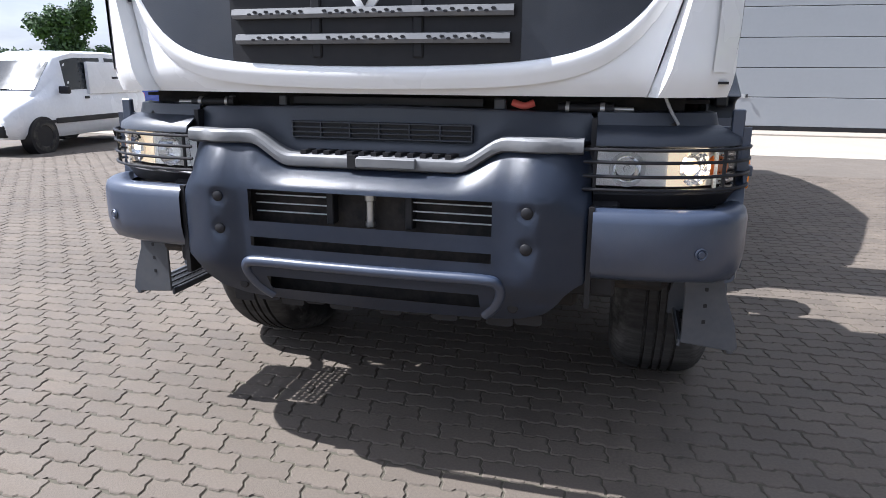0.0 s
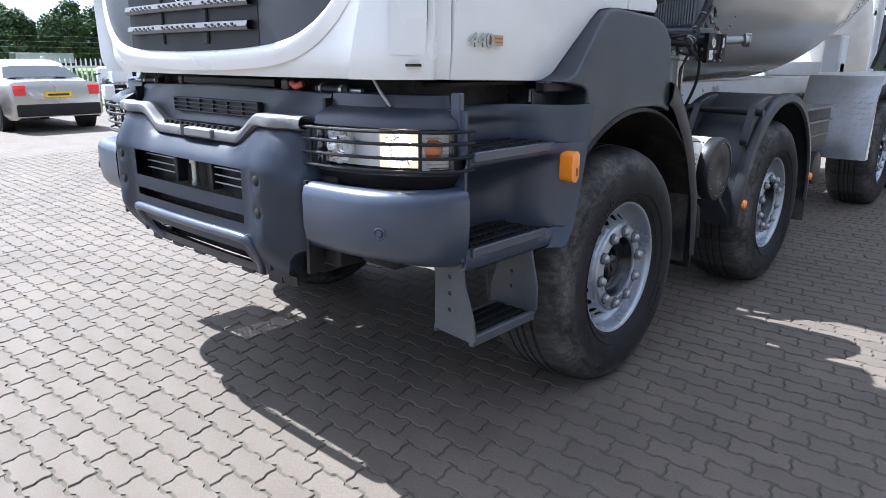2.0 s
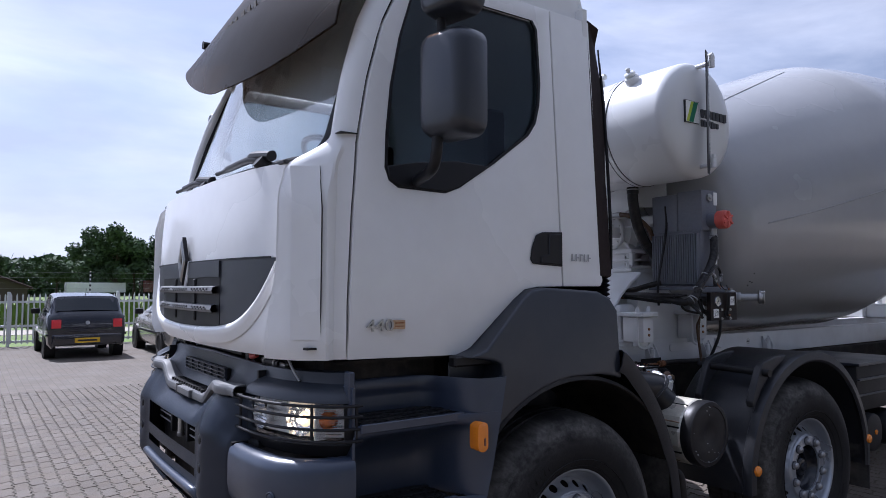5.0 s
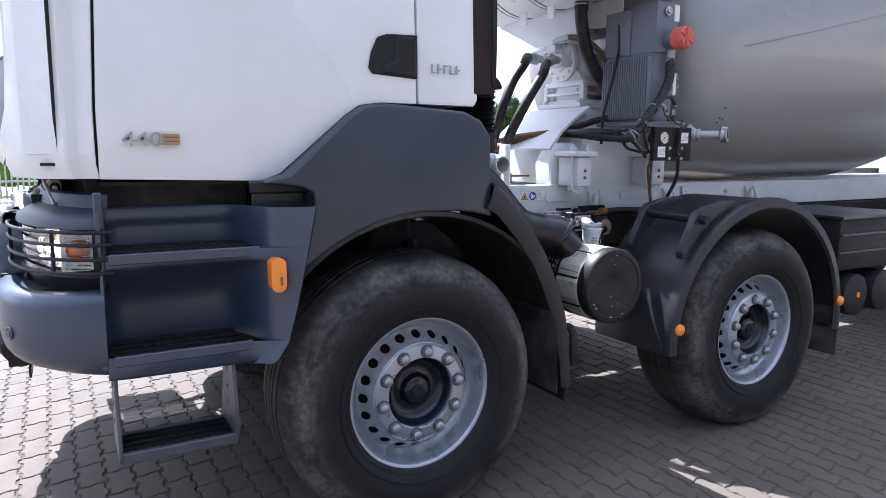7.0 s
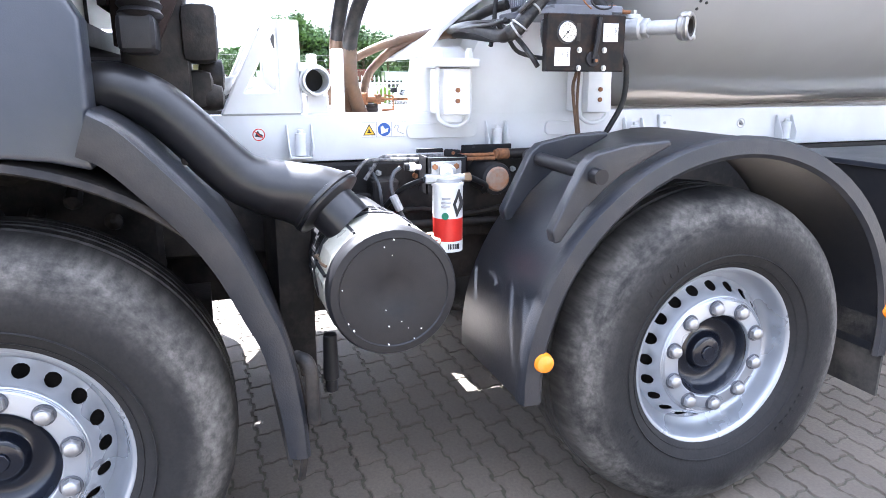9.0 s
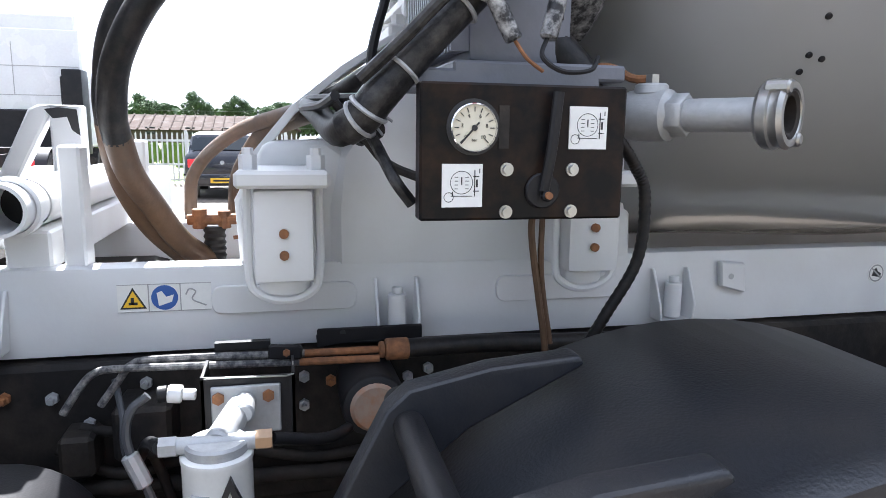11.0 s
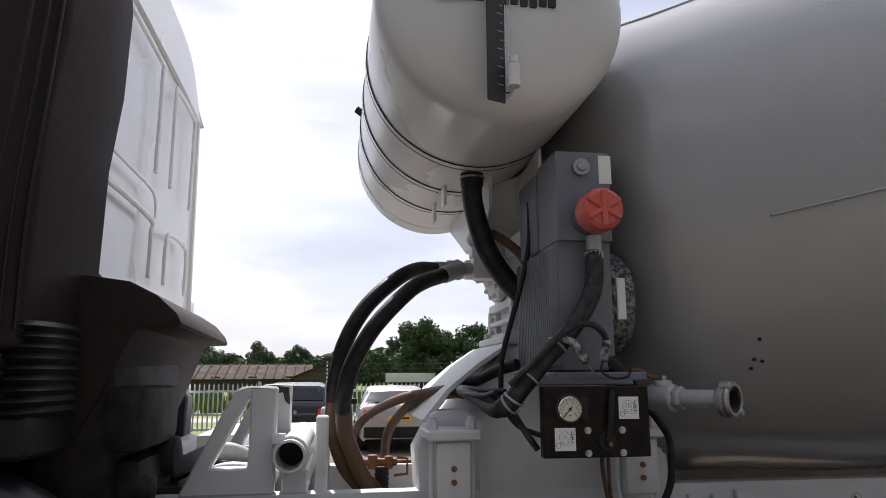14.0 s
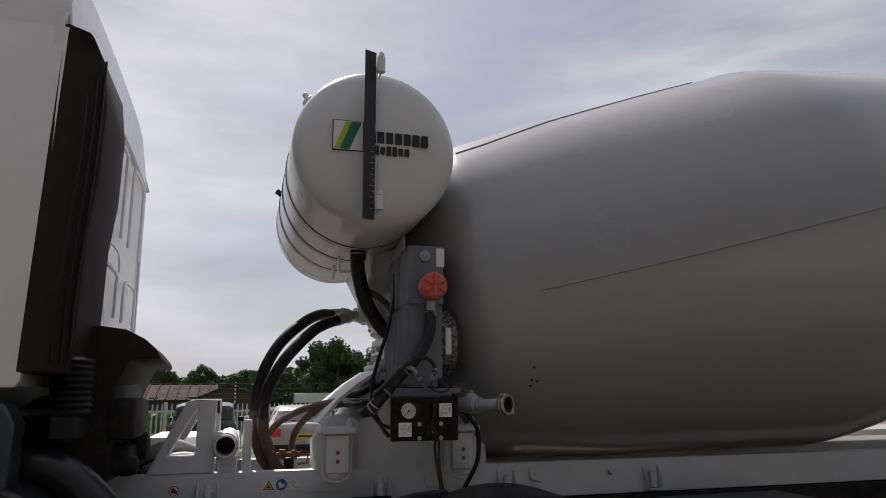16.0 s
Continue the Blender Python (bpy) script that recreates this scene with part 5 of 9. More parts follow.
def build_upper_front():
    # recessed panel over the bumper with a small grille, and the grey step moulding
    def panel(x, f):
        a = abs(x)
        dip = 1 - max(0.0, min(1.0, (a - 0.30) / 0.20))
        y0, z0 = bumper_y(x, bumper_top(x)) + 0.035, bumper_top(x) + 0.018
        y1, z1 = 0.30 + 0.03 * a * a, 1.335 - 0.02 * a
        y = y0 + (y1 - y0) * f ** (0.55 + 0.9 * dip)
        return (x, y + 0.05 * dip * math.sin(math.pi * min(1, f * 1.0)) * 0.6, z0 + (z1 - z0) * f ** (1.3 + 0.9 * dip))
    bm = bmesh.new()
    skin(bm, [[panel(x, f) for f in span(0, 1, 10)] for x in span(-0.715, 0.715, 44)], 0.015)
    p = part("upper_panel", bm, COVER, truck, "dark grey panel over the bumper", smooth=50)
    part("panel_rim", tubes(([(x, 0.302 + 0.03 * x * x, 1.335 - 0.02 * abs(x)) for x in span(-0.71, 0.71, 16)], 0.012), smooth=False, n=8), PLASTIC, p)
    part("vent_back", boxed((-0.33, 0.33, 0.262, 0.275, 1.228, 1.288)), BLACK, p)
    split("vent_slat", boxed(*[(-0.33, 0.33, 0.250, 0.268, z, z + 0.005) for z in (1.230, 1.247, 1.264, 1.282)], *[(x, x + 0.005, 0.252, 0.266, 1.228, 1.288) for x in span(-0.33, 0.325, 6)]), PLASTIC, p, bevel=0.001)
    # moulding
    bm = bmesh.new()
    rows = []
    for x in span(-0.70, 0.70, 60):
        t = bumper_top(x)
        y = min(bumper_y(x, t), 0.19) - 0.022
        deep = 0.085 - 0.030 * soft01((abs(x) - 0.28) / 0.16)
        rows.append([(x, y + deep, t + 0.046), (x, y + 0.026, t + 0.047), (x, y + 0.012, t + 0.044), (x, y + 0.004, t + 0.036), (x, y, t + 0.022), (x, y + 0.003, t + 0.004), (x, y + 0.03, t - 0.006)])
    skin(bm, rows, 0.004)
    m = part("step_moulding", bm, MOULD, truck, "worn grey step moulding", smooth=28)
    bm = bmesh.new()
    for k in range(13):
        x = -0.24 + 0.043 * k
        plate(bm, [(x - 0.016, 0.165), (x + 0.004, 0.165), (x + 0.016, 0.222), (x - 0.004, 0.222)], "z", 1.182, 1.196)
    split("step_tooth", bm, BLACK, m)
    part("hood_latch", boxed((-0.045, 0.165, 0.140, 0.20, 1.146, 1.180)), MOULD, m, bevel=0.004)
    part("latch_gap", boxed((-0.075, -0.045, 0.143, 0.21, 1.143, 1.186)), BLACK, m)


build_upper_front()


def offset_plan(plan, off):
    pts = [Vector((p[0], p[1], 0)) for p in plan]
    out = []
    for i, p in enumerate(pts):
        d = (pts[min(i + 1, len(pts) - 1)] - pts[max(i - 1, 0)]).normalized()
        out.append(p + Vector((-d.y, d.x, 0)) * off)
    return out


LAMP_PLAN = [(0.735, 0.215), (0.80, 0.219), (0.89, 0.232), (0.975, 0.256), (1.050, 0.290), (1.112, 0.334), (1.155, 0.378), (1.180, 0.420), (1.188, 0.456)]


def build_headlight(sx):
    def strip(i0, i1, off, zs, thick=0.0):
        pts = offset_plan(LAMP_PLAN, off)
        fine = curve_points(pts, 4)[i0 * 4 : i1 * 4 + 1]
        bm = bmesh.new()
        skin(bm, [[(sx * p.x, p.y, z) for z in zs] for p in fine], thick)
        return bm
    body = part("headlight", strip(0, 8, 0.06, (1.09, 1.24), 0.02), BLACK, truck, "rectangular headlight behind a wire guard, dipped beam lit")
    # reflector units: faceted bowls, the dipped beam lit, an amber bulb in the side unit
    part("main_beam", strip(0, 3, 0.055, (1.105, 1.125, 1.145, 1.165, 1.185, 1.205, 1.225), 0.006), REFLECT, body, "clear main beam reflector", smooth=10)
    inner = offset_plan(LAMP_PLAN, 0.03)
    c = inner[1].lerp(inner[2], 0.4)
    bm = bmesh.new()
    revolve(bm, [(0.056, -0.020), (0.050, 0.002), (0.036, 0.022), (0.016, 0.032), (0.0, 0.034)], (sx * c.x, c.y, 1.165), (sx * -0.12, 1, 0), 24)
    part("reflector_bowl", bm, CHROME, body, smooth=60)
    bm = bmesh.new()
    revolve(bm, [(0.0, -0.016), (0.010, -0.012), (0.013, 0.0), (0.010, 0.02)], (sx * c.x, c.y, 1.165), (sx * -0.12, 1, 0), 14)
    part("beam_bulb", bm, LENS, body)
    part("dipped_beam", strip(3, 5, 0.048, (1.105, 1.125, 1.145, 1.165, 1.185, 1.205, 1.225), 0.006), LAMP_ON, body, "lit warm dipped beam", smooth=10)
    c = offset_plan(LAMP_PLAN, 0.032)[4]
    bm = bmesh.new()
    revolve(bm, [(0.0, -0.014), (0.012, -0.010), (0.017, 0.002), (0.012, 0.014)], (sx * c.x, c.y, 1.168), (sx * 0.55, -0.83, 0), 14)
    part("beam_bulb", bm, LAMP_BULB, body, "glowing bulb")
    bm = bmesh.new()
    revolve(bm, [(0.058, -0.012), (0.054, 0.0), (0.042, 0.012), (0.022, 0.019), (0.0, 0.021)], (sx * c.x, c.y, 1.166), (sx * -0.55, 0.83, 0), 14)
    part("beam_bowl", bm, CHROME, body, "faceted dipped beam bowl", smooth=10)
    part("side_unit", strip(5, 7, 0.046, (1.105, 1.125, 1.145, 1.165, 1.185, 1.205, 1.225), 0.006), REFLECT, body, smooth=10)
    inner = offset_plan(LAMP_PLAN, 0.030)
    c = inner[6].lerp(inner[5], 0.35)
    bm = bmesh.new()
    revolve(bm, [(0.0, 0.026), (0.016, 0.023), (0.028, 0.014), (0.034, 0.0), (0.035, -0.02)], (sx * c.x, c.y, 1.168), (sx * 0.80, -0.60, 0), 24)
    part("indicator", bm, ORANGE_IN, body, "orange indicator bulb", smooth=60)
    part("lamp_divider", boxed((min(sx * 1.100, sx * 1.110), max(sx * 1.100, sx * 1.110), 0.338, 0.380, 1.10, 1.23)), REFLECT, body)
    part("end_block", strip(7, 8, 0.004, (1.100, 1.228), 0.02), BLACK, body)
    lens = part("lens", strip(0, 7, 0.004, (1.100, 1.228), 0.003), LENS, body, smooth=40)
    lens.visible_shadow = False
    # moulded lens ribs on the side unit
    bm = bmesh.new()
    pts = curve_points(offset_plan(LAMP_PLAN, 0.010), 4)
    for z in span(1.110, 1.220, 8):
        tube(bm, [(sx * p.x, p.y, z) for p in pts[21:28]], 0.0032, n=5, smooth=False)
    split("lens_rib", bm, LENS, body)
    # wire guard
    for z in (1.228, 1.190, 1.146, 1.104):
        pts = [(sx * p.x, p.y, z) for p in curve_points(offset_plan([(0.700, 0.215)] + LAMP_PLAN[1:] + [(1.190, 0.474)], -0.030), 4)]
        part("guard_wire", tubes((pts, 0.0055), smooth=False, n=8), BLACK, body, "black guard wire")
    a = offset_plan(LAMP_PLAN, -0.024)
    bm = bmesh.new()
    for p in (a[0], a[5], a[8]):
        cyl(bm, (sx * p.x, p.y, 1.098), (sx * p.x, p.y, 1.234), 0.006, n=8)
    split("guard_post", bm, BLACK, body)
    # covers above and below
    rows = []
    bm = bmesh.new()
    for off, z in ((0.010, 1.232), (-0.006, 1.238), (0.0, 1.262), (0.04, 1.285), (0.075, 1.296), (0.085, 1.335), (0.11, 1.34)):
        rows.append([(sx * p.x, p.y, z - 0.02 * max(0, (p.x - 1.0))) for p in curve_points(offset_plan(LAMP_PLAN, off), 2)])
    skin(bm, rows, 0.006)
    part("headlight_cover", bm, COVER, truck, "dark grey cover over the headlight", smooth=50)
    bm = bmesh.new()
    rows = []
    for off, z in ((0.01, 1.094), (0.002, 1.085), (0.018, 1.062), (0.03, 1.04)):
        rows.append([(sx * p.x, p.y, z) for p in curve_points(offset_plan(LAMP_PLAN, off), 2)])
    skin(bm, rows, 0.006)
    part("headlight_base", bm, BLACK, truck, smooth=50)
    part("panel_gap", boxed((min(sx * 0.716, sx * 0.732), max(sx * 0.716, sx * 0.732), 0.262, 0.33, 1.06, 1.318)), BLACK, truck)


build_headlight(1)
build_headlight(-1)


def lattice(bm, x0, x1, y0, y1, z):
    """A perforated tread: strips with slots between."""
    n = 7
    for k in range(n):
        x = x0 + (x1 - x0) * k / (n - 1)
        box(bm, x - 0.009, x + 0.009, y0, y1, z - 0.006, z + (0.004 if k % 2 else 0.0))
    m = max(3, int((y1 - y0) / 0.028))
    for i in range(n - 1):
        xa, xb = x0 + (x1 - x0) * i / (n - 1), x0 + (x1 - x0) * (i + 1) / (n - 1)
        for k in range(m):
            y = y0 + (y1 - y0) * (k + (0.5 if i % 2 else 0.0)) / m
            box(bm, xa, xb, y, y + 0.013, z - 0.006, z)


def build_steps(sx):
    side = lambda b: b if sx > 0 else mirror_x(b)
    # one moulded shell: two deep recesses with rounded corners, flush beams under the treads, a flared rear wing
    flush = [(1.214, 0.443), (1.222, 0.470), (1.227, 0.520), (1.229, 0.620), (1.229, 0.760), (1.229, 0.830), (1.231, 0.868), (1.236, 0.895), (1.244, 0.925), (1.258, 0.952), (1.270, 0.975)]
    deep = [(1.214, 0.443), (1.110, 0.450), (1.040, 0.468), (1.012, 0.515), (1.008, 0.690), (1.012, 0.790), (1.036, 0.845), (1.090, 0.880), (1.165, 0.908), (1.228, 0.940), (1.266, 0.975)]
    edge = ((0.758, 0.93), (0.785, 0.965), (0.80, 0.978), (0.87, 1.005), (1.10, 1.056), (1.28, 1.092), (1.30, 1.094))
    levels = [(0.758, 1.0, -0.030), (0.764, 1.0, -0.010), (0.776, 1.0, 0), (0.832, 1.0, 0), (0.838, 0.97, 0), (0.8385, 0.0, 0), (0.95, 0.0, 0), (0.99, 0.03, 0), (1.02, 0.10, 0), (1.045, 0.22, 0), (1.068, 0.40, 0), (1.088, 0.62, 0), (1.104, 0.84, 0), (1.115, 0.97, 0), (1.122, 1.0, 0), (1.150, 1.0, 0), (1.156, 0.97, 0), (1.1565, 0.0, 0), (1.215, 0.0, 0), (1.232, 0.0, 0), (1.236, 0.015, 0), (1.282, 0.015, 0), (1.290, -0.02, 0)]
    rows = []
    for z, k, tuck in levels:
        e = float(np.interp(z, [p[0] for p in edge], [p[1] for p in edge]))
        row = []
        for n, (d, f) in enumerate(zip(deep, flush)):
            y = d[1] + (f[1] - d[1]) * k
            row.append((d[0] + (f[0] - d[0]) * k + tuck, min(y, e - 0.020 * (11 - n)) if n > 7 else y, z))
        row += [(1.280 + tuck, e - 0.010, z), (1.284 + tuck, e - 0.003, z), (1.274 + tuck, e + 0.004, z), (1.240 + tuck, e + 0.004, z)]
        rows.append(row)
    bm = bmesh.new()
    skin(bm, rows, 0.010)
    bm.normal_update()
    bmesh.ops.delete(bm, geom=[f for f in bm.faces if abs(f.normal.z) > 0.9 and 1.02 < f.calc_center_median().x < 1.20 and (0.82 < f.calc_center_median().z < 0.845 or 1.14 < f.calc_center_median().z < 1.16)], context="FACES")
    s = part("step_panel", side(bm), BUMPER, truck, "blue-grey moulded entry step panel with two recessed steps", smooth=45)
    for z, y1 in ((1.158, 0.915), (0.840, 0.885)):
        bm = bmesh.new()
        lattice(bm, 1.03, 1.212, 0.470, y1 - 0.03, z + 0.004)
        part("step_tread", side(bm), BLACK, s, "black perforated tread")
        part("tread_edge", side(boxed((1.214, 1.2335, 0.460, y1, z - 0.030, z + 0.003))), BUMPER, s, bevel=0.003)
    part("recess_lining", side(boxed((0.985, 0.998, 0.45, 0.93, 0.76, 1.36))), DARK, s)
    # hanging step under the panel
    for y, outline in ((0.455, [(1.060, 0.520), (1.240, 0.505), (1.252, 0.520), (1.236, 0.60), (1.196, 0.71), (1.188, 0.80), (1.050, 0.80), (1.060, 0.70)]), (0.812, [(1.03, 0.505), (1.235, 0.510), (1.250, 0.54), (1.250, 0.63), (1.215, 0.775), (1.08, 0.775), (1.05, 0.65), (1.03, 0.59)])):
        hanger = part("step_hanger", side(plated(outline, "y", y, y + 0.012)), HANGER, s, "dusty grey step hanger plate", bevel=0.003)
        split("hanger_slot", side(boxed(*[(1.125, 1.137, y - 0.0015, y + 0.0135, z, z + 0.014) for z in (0.60, 0.66, 0.72)])), BLACK, hanger)
    bm = bmesh.new()
    lattice(bm, 1.065, 1.215, 0.470, 0.810, 0.524)
    part("step_tread", side(bm), BLACK, s)
    for bx in ((1.218, 1.240, 0.456, 0.822, 0.494, 0.530), (1.05, 1.062, 0.46, 0.818, 0.502, 0.532)):
        part("tread_edge", side(boxed(bx)), HANGER, s, bevel=0.004)
    part("mount_post", side(boxed((1.150, 1.190, 0.430, 0.455, 1.18, 1.345))), BUMPER, s, bevel=0.004)
    bm = plated([(0.92, 1.02), (0.92, 1.345), (1.14, 1.345), (1.13, 1.20), (1.09, 1.02)], "x", 1.110, 1.122)
    part("fender_lining", bm if sx > 0 else mirror_x(bm), PLASTIC, s, bevel=0.004)
    # side marker
    bm = plated(round_rect(0.050, 0.115, 0.024, 6, cx=0.957, cy=1.069), "x", 1.245, 1.300)
    mk = part("side_marker", bm if sx > 0 else mirror_x(bm), ORANGE, truck, "amber side marker lamp", bevel=0.005, seg=2)
    bm = plated(round_rect(0.008, 0.03, 0.003, 2, cx=0.965, cy=1.05), "x", 1.298, 1.3025)
    part("marker_mark", bm if sx > 0 else mirror_x(bm), RUST, mk)


build_steps(1)
build_steps(-1)


# fenders and mudguards -----------------------------------------------------
def band(bm, yc, zc, prof, a0, a1, n=28):
    """A curved guard round an axle: prof gives (radius, x); angles in degrees from the rear over the top."""
    rows = []
    for k in range(n + 1):
        t = radians(a0 + (a1 - a0) * k / n)
        rows.append([(x, yc + r * math.cos(t), zc + r * math.sin(t)) for r, x in prof])
    skin(bm, rows, 0.008)


def build_fenders(sx):
    side = lambda b: b if sx > 0 else mirror_x(b)
    out = [(0.935, 1.370), (1.02, 1.398), (1.25, 1.60), (1.31, 1.638), (1.39, 1.650), (1.73, 1.632), (1.80, 1.60), (1.835, 1.54), (1.832, 1.222), (1.75, 1.243), (1.67, 1.252), (1.51, 1.252), (1.42, 1.24), (1.33, 1.218), (1.24, 1.18), (1.16, 1.138), (1.05, 1.06), (1.085, 1.20), (1.105, 1.30), (1.10, 1.335), (1.06, 1.35)]
    bm = plated(out, "x", 1.10, 1.245)
    for v in bm.verts:
        if v.co.x > 1.2:
            v.co.x -= 0.055 * max(0.0, (v.co.z - 1.40) / 0.25) ** 1.5
    f = part("cab_fender", side(bm), PLASTIC, truck, "dark grey plastic fender over the front wheel", bevel=0.028, seg=4)
    part("fender_step", side(boxed((1.14, 1.19, 0.90, 1.10, 1.33, 1.375))), BLACK, f, bevel=0.008)
    bm = bmesh.new()
    band(bm, W1, WZ, [(0.705, 0.62), (0.725, 0.70), (0.725, 1.20), (0.72, 1.24), (0.705, 1.252)], -12, 134, 36)
    part("wheel_liner", side(bm), DARK, truck)
    bm = bmesh.new()
    rows = []
    rear = [(1.835, 1.355), (1.89, 1.320), (1.97, 1.235), (2.05, 1.140), (2.125, 1.02), (2.185, 0.88), (2.225, 0.77), (2.252, 0.60), (2.262, 0.455)]
    for i, p in enumerate(curve_points([(0, *q) for q in rear], 4)):
        c = Vector((W1, WZ))
        d = (Vector((p.y, p.z)) - c).normalized()
        w = 0.105 - 0.0015 * i
        q = Vector((p.y, p.z))
        rows.append([(0.72, q.x, q.y), (1.20, q.x, q.y), (1.245, q.x, q.y), (1.262, *(q - d * 0.012)), (1.266, *(q - d * w * 0.7)), (1.255, *(q - d * w))])
    skin(bm, rows, 0.006)
    part("rear_fender", side(bm), GUARD, truck, "dark grey rear section of the front fender", smooth=40)
    part("mud_flap", side(boxed((0.74, 1.22, 2.205, 2.215, 0.42, 0.78))), RUBBER, truck, "dirty black mud flap")
    part("flap_stay", side(tubes(([(1.20, 2.24, 0.72), (1.24, 2.27, 0.70), (1.25, 2.275, 0.55)], 0.018))), DARK, truck)
    # second axle
    prof = [(0.700, 0.72), (0.712, 0.74), (0.712, 1.20), (0.718, 1.205), (0.720, 1.235), (0.712, 1.256), (0.668, 1.262), (0.655, 1.250)]
    bm = bmesh.new()
    band(bm, W2, WZ, prof, -6, 183, 38)
    m = part("mudguard", side(bm), GUARD, truck, "black plastic mudguard over the second axle", smooth=38)
    for x in (0.865, 1.20):
        bm = plated([(2.960, 1.00), (2.970, 0.965), (2.990, 0.970), (3.06, 1.06), (3.17, 1.15), (3.34, 1.232), (3.33, 1.246), (3.20, 1.236), (3.085, 1.212), (3.055, 1.185)], "x", x - 0.022, x + 0.022)
        part("guard_bracket", side(bm), GUARD, m, bevel=0.010, seg=3)
    part("guard_rod", side(cyls(((0.80, 3.085, 1.165), (1.26, 3.085, 1.155), 0.022))), BLACK, m)
    part("guard_flap", side(boxed((0.78, 1.25, 4.288, 4.298, 0.30, 0.62))), RUBBER, m, "worn black mud flap")
    for y, z in ((2.93, 0.627), (4.273, 0.636)):
        bm = bmesh.new()
        revolve(bm, [(0.0, 0.016), (0.018, 0.015), (0.026, 0.010), (0.030, 0.0), (0.030, -0.012)], (1.262, y, z), (1, 0, 0), 24)
        part("round_marker", side(bm), ORANGE, truck, "small round amber marker")


build_fenders(1)
build_fenders(-1)


# things on the chassis side -----------------------------------------------
def build_chassis_side():
    # air filter
    c = (2.492, 0.884)
    bm = bmesh.new()
    revolve(bm, [(0.150, 0.62), (0.160, 0.64), (0.160, 0.900), (0.166, 0.904), (0.166, 0.914), (0.160, 0.918), (0.160, 1.02), (0.173, 1.024), (0.173, 1.044), (0.160, 1.048), (0.158, 1.20)], (0, *c), (1, 0, 0), 40)
    af = part("air_filter", bm, BLACK, truck, "round black air filter housing")
    bm = bmesh.new()
    revolve(bm, [(0.168, 1.052), (0.1725, 1.056), (0.1725, 1.185), (0.163, 1.20)], (0, *c), (1, 0, 0), 14)
    part("filter_label", bm, FOIL, af, "worn silver foil cover", smooth=10)
    bm = bmesh.new()
    revolve(bm, [(0.170, 1.200), (0.1725, 1.225), (0.171, 1.250), (0.165, 1.260), (0.146, 1.2625), (0.143, 1.2585), (0.06, 1.266), (0.052, 1.262), (0.0, 1.262)], (0, *c), (1, 0, 0), 40)
    part("filter_lid", bm, BLACK, af, "black filter lid speckled with cement")
    bm = bmesh.new()
    for k in range(14):
        t, r = random.uniform(0, 6.28), random.uniform(0.05, 0.15)
        cyl(bm, (1.258, c[0] + r * math.cos(t), c[1] + r * math.sin(t)), (1.2655, c[0] + r * math.cos(t), c[1] + r * math.sin(t)), random.uniform(0.0006, 0.0022), n=6)
    split("cement_speck", bm, STICKER, af)
    for t in (0.62, 2.75):
        clip = [(xx, c[0] + rr * math.cos(t), c[1] + rr * math.sin(t)) for xx, rr in ((1.195, 0.176), (1.17, 0.186), (1.13, 0.182), (1.10, 0.190), (1.075, 0.178))]
        part("wire_clip", tubes((clip, 0.004), n=6), BRONZE, af, "brassy wire clip")
    split("filter_clip", boxed(*[(1.05, 1.19, c[0] + 0.170 * math.cos(t) - 0.004, c[0] + 0.170 * math.cos(t) + 0.004, c[1] + 0.170 * math.sin(t) - 0.004, c[1] + 0.170 * math.sin(t) + 0.004) for t in (0.3, 1.2, 2.1, 2.9, 3.7)]), BLACK, af)
    part("filter_strap", tubes(([(1.034, c[0] + 0.171 * math.cos(t), c[1] + 0.171 * math.sin(t)) for t in span(-2, 4, 24)], 0.004), smooth=False, n=6), STEEL, af)
    ax = Vector((0.42, 0.62, -0.66)).normalized()
    bm = bmesh.new()
    path = curve_points([(0.985, 1.76, 1.375), (0.985, 1.82, 1.392), (0.985, 1.875, 1.390), (0.985, 1.945, 1.358), (0.985, 2.000, 1.310), (0.985, 2.044, 1.264), (0.985, 2.095, 1.208), (0.986, 2.145, 1.162), (0.989, 2.200, 1.136), (0.992, 2.256, 1.122), (0.996, 2.318, 1.107), (1.000, 2.366, 1.086)], 5)
    grow = [(0.0, 0.062), (0.45, 0.067), (0.62, 0.070), (0.72, 0.075), (0.82, 0.085), (0.91, 0.098), (1.0, 0.106)]
    rings = []
    for k, p in enumerate(path):
        q0, q1 = path[max(0, k - 1)], path[min(len(path) - 1, k + 1)]
        f = k / (len(path) - 1)
        late = max(0.0, (f - 0.62) / 0.38)
        d = (q1 - q0).normalized().lerp(ax, late * late * (3 - 2 * late)).normalized()
        u = d.cross(Vector((1, 0, 0))).normalized()
        w = d.cross(u)
        rr = float(np.interp(f, [g[0] for g in grow], [g[1] for g in grow]))
        rings.append([p + rr * (math.cos(t) * u + math.sin(t) * w) for t in [2 * math.pi * i / 32 for i in range(32)]])
    skin(bm, rings, closed=True)
    part("intake_elbow", bm, HOSE_GLOSS, truck, "black rubber intake pipe flaring into the air filter", smooth=70)
    bm = bmesh.new()
    revolve(bm, [(0.102, -0.010), (0.110, -0.008), (0.112, 0.003), (0.108, 0.006), (0.110, 0.010), (0.108, 0.016), (0.096, 0.018), (0.072, 0.026), (0.070, 0.100)], (1.000, 2.366, 1.086), ax, 40)
    part("elbow_rim", bm, HOSE_GLOSS, truck, "rubber collar of the intake elbow")
    # made-up dark block that hides sunlit ground between fender and air filter
    part("dark_gap_filler", boxed((0.42, 0.86, 2.235, 2.345, 0.50, 1.06), (0.42, 0.60, 2.20, 2.60, 0.62, 0.74)), DARK, truck, "dirty black filler block behind the front fender", bevel=0.02, seg=2)
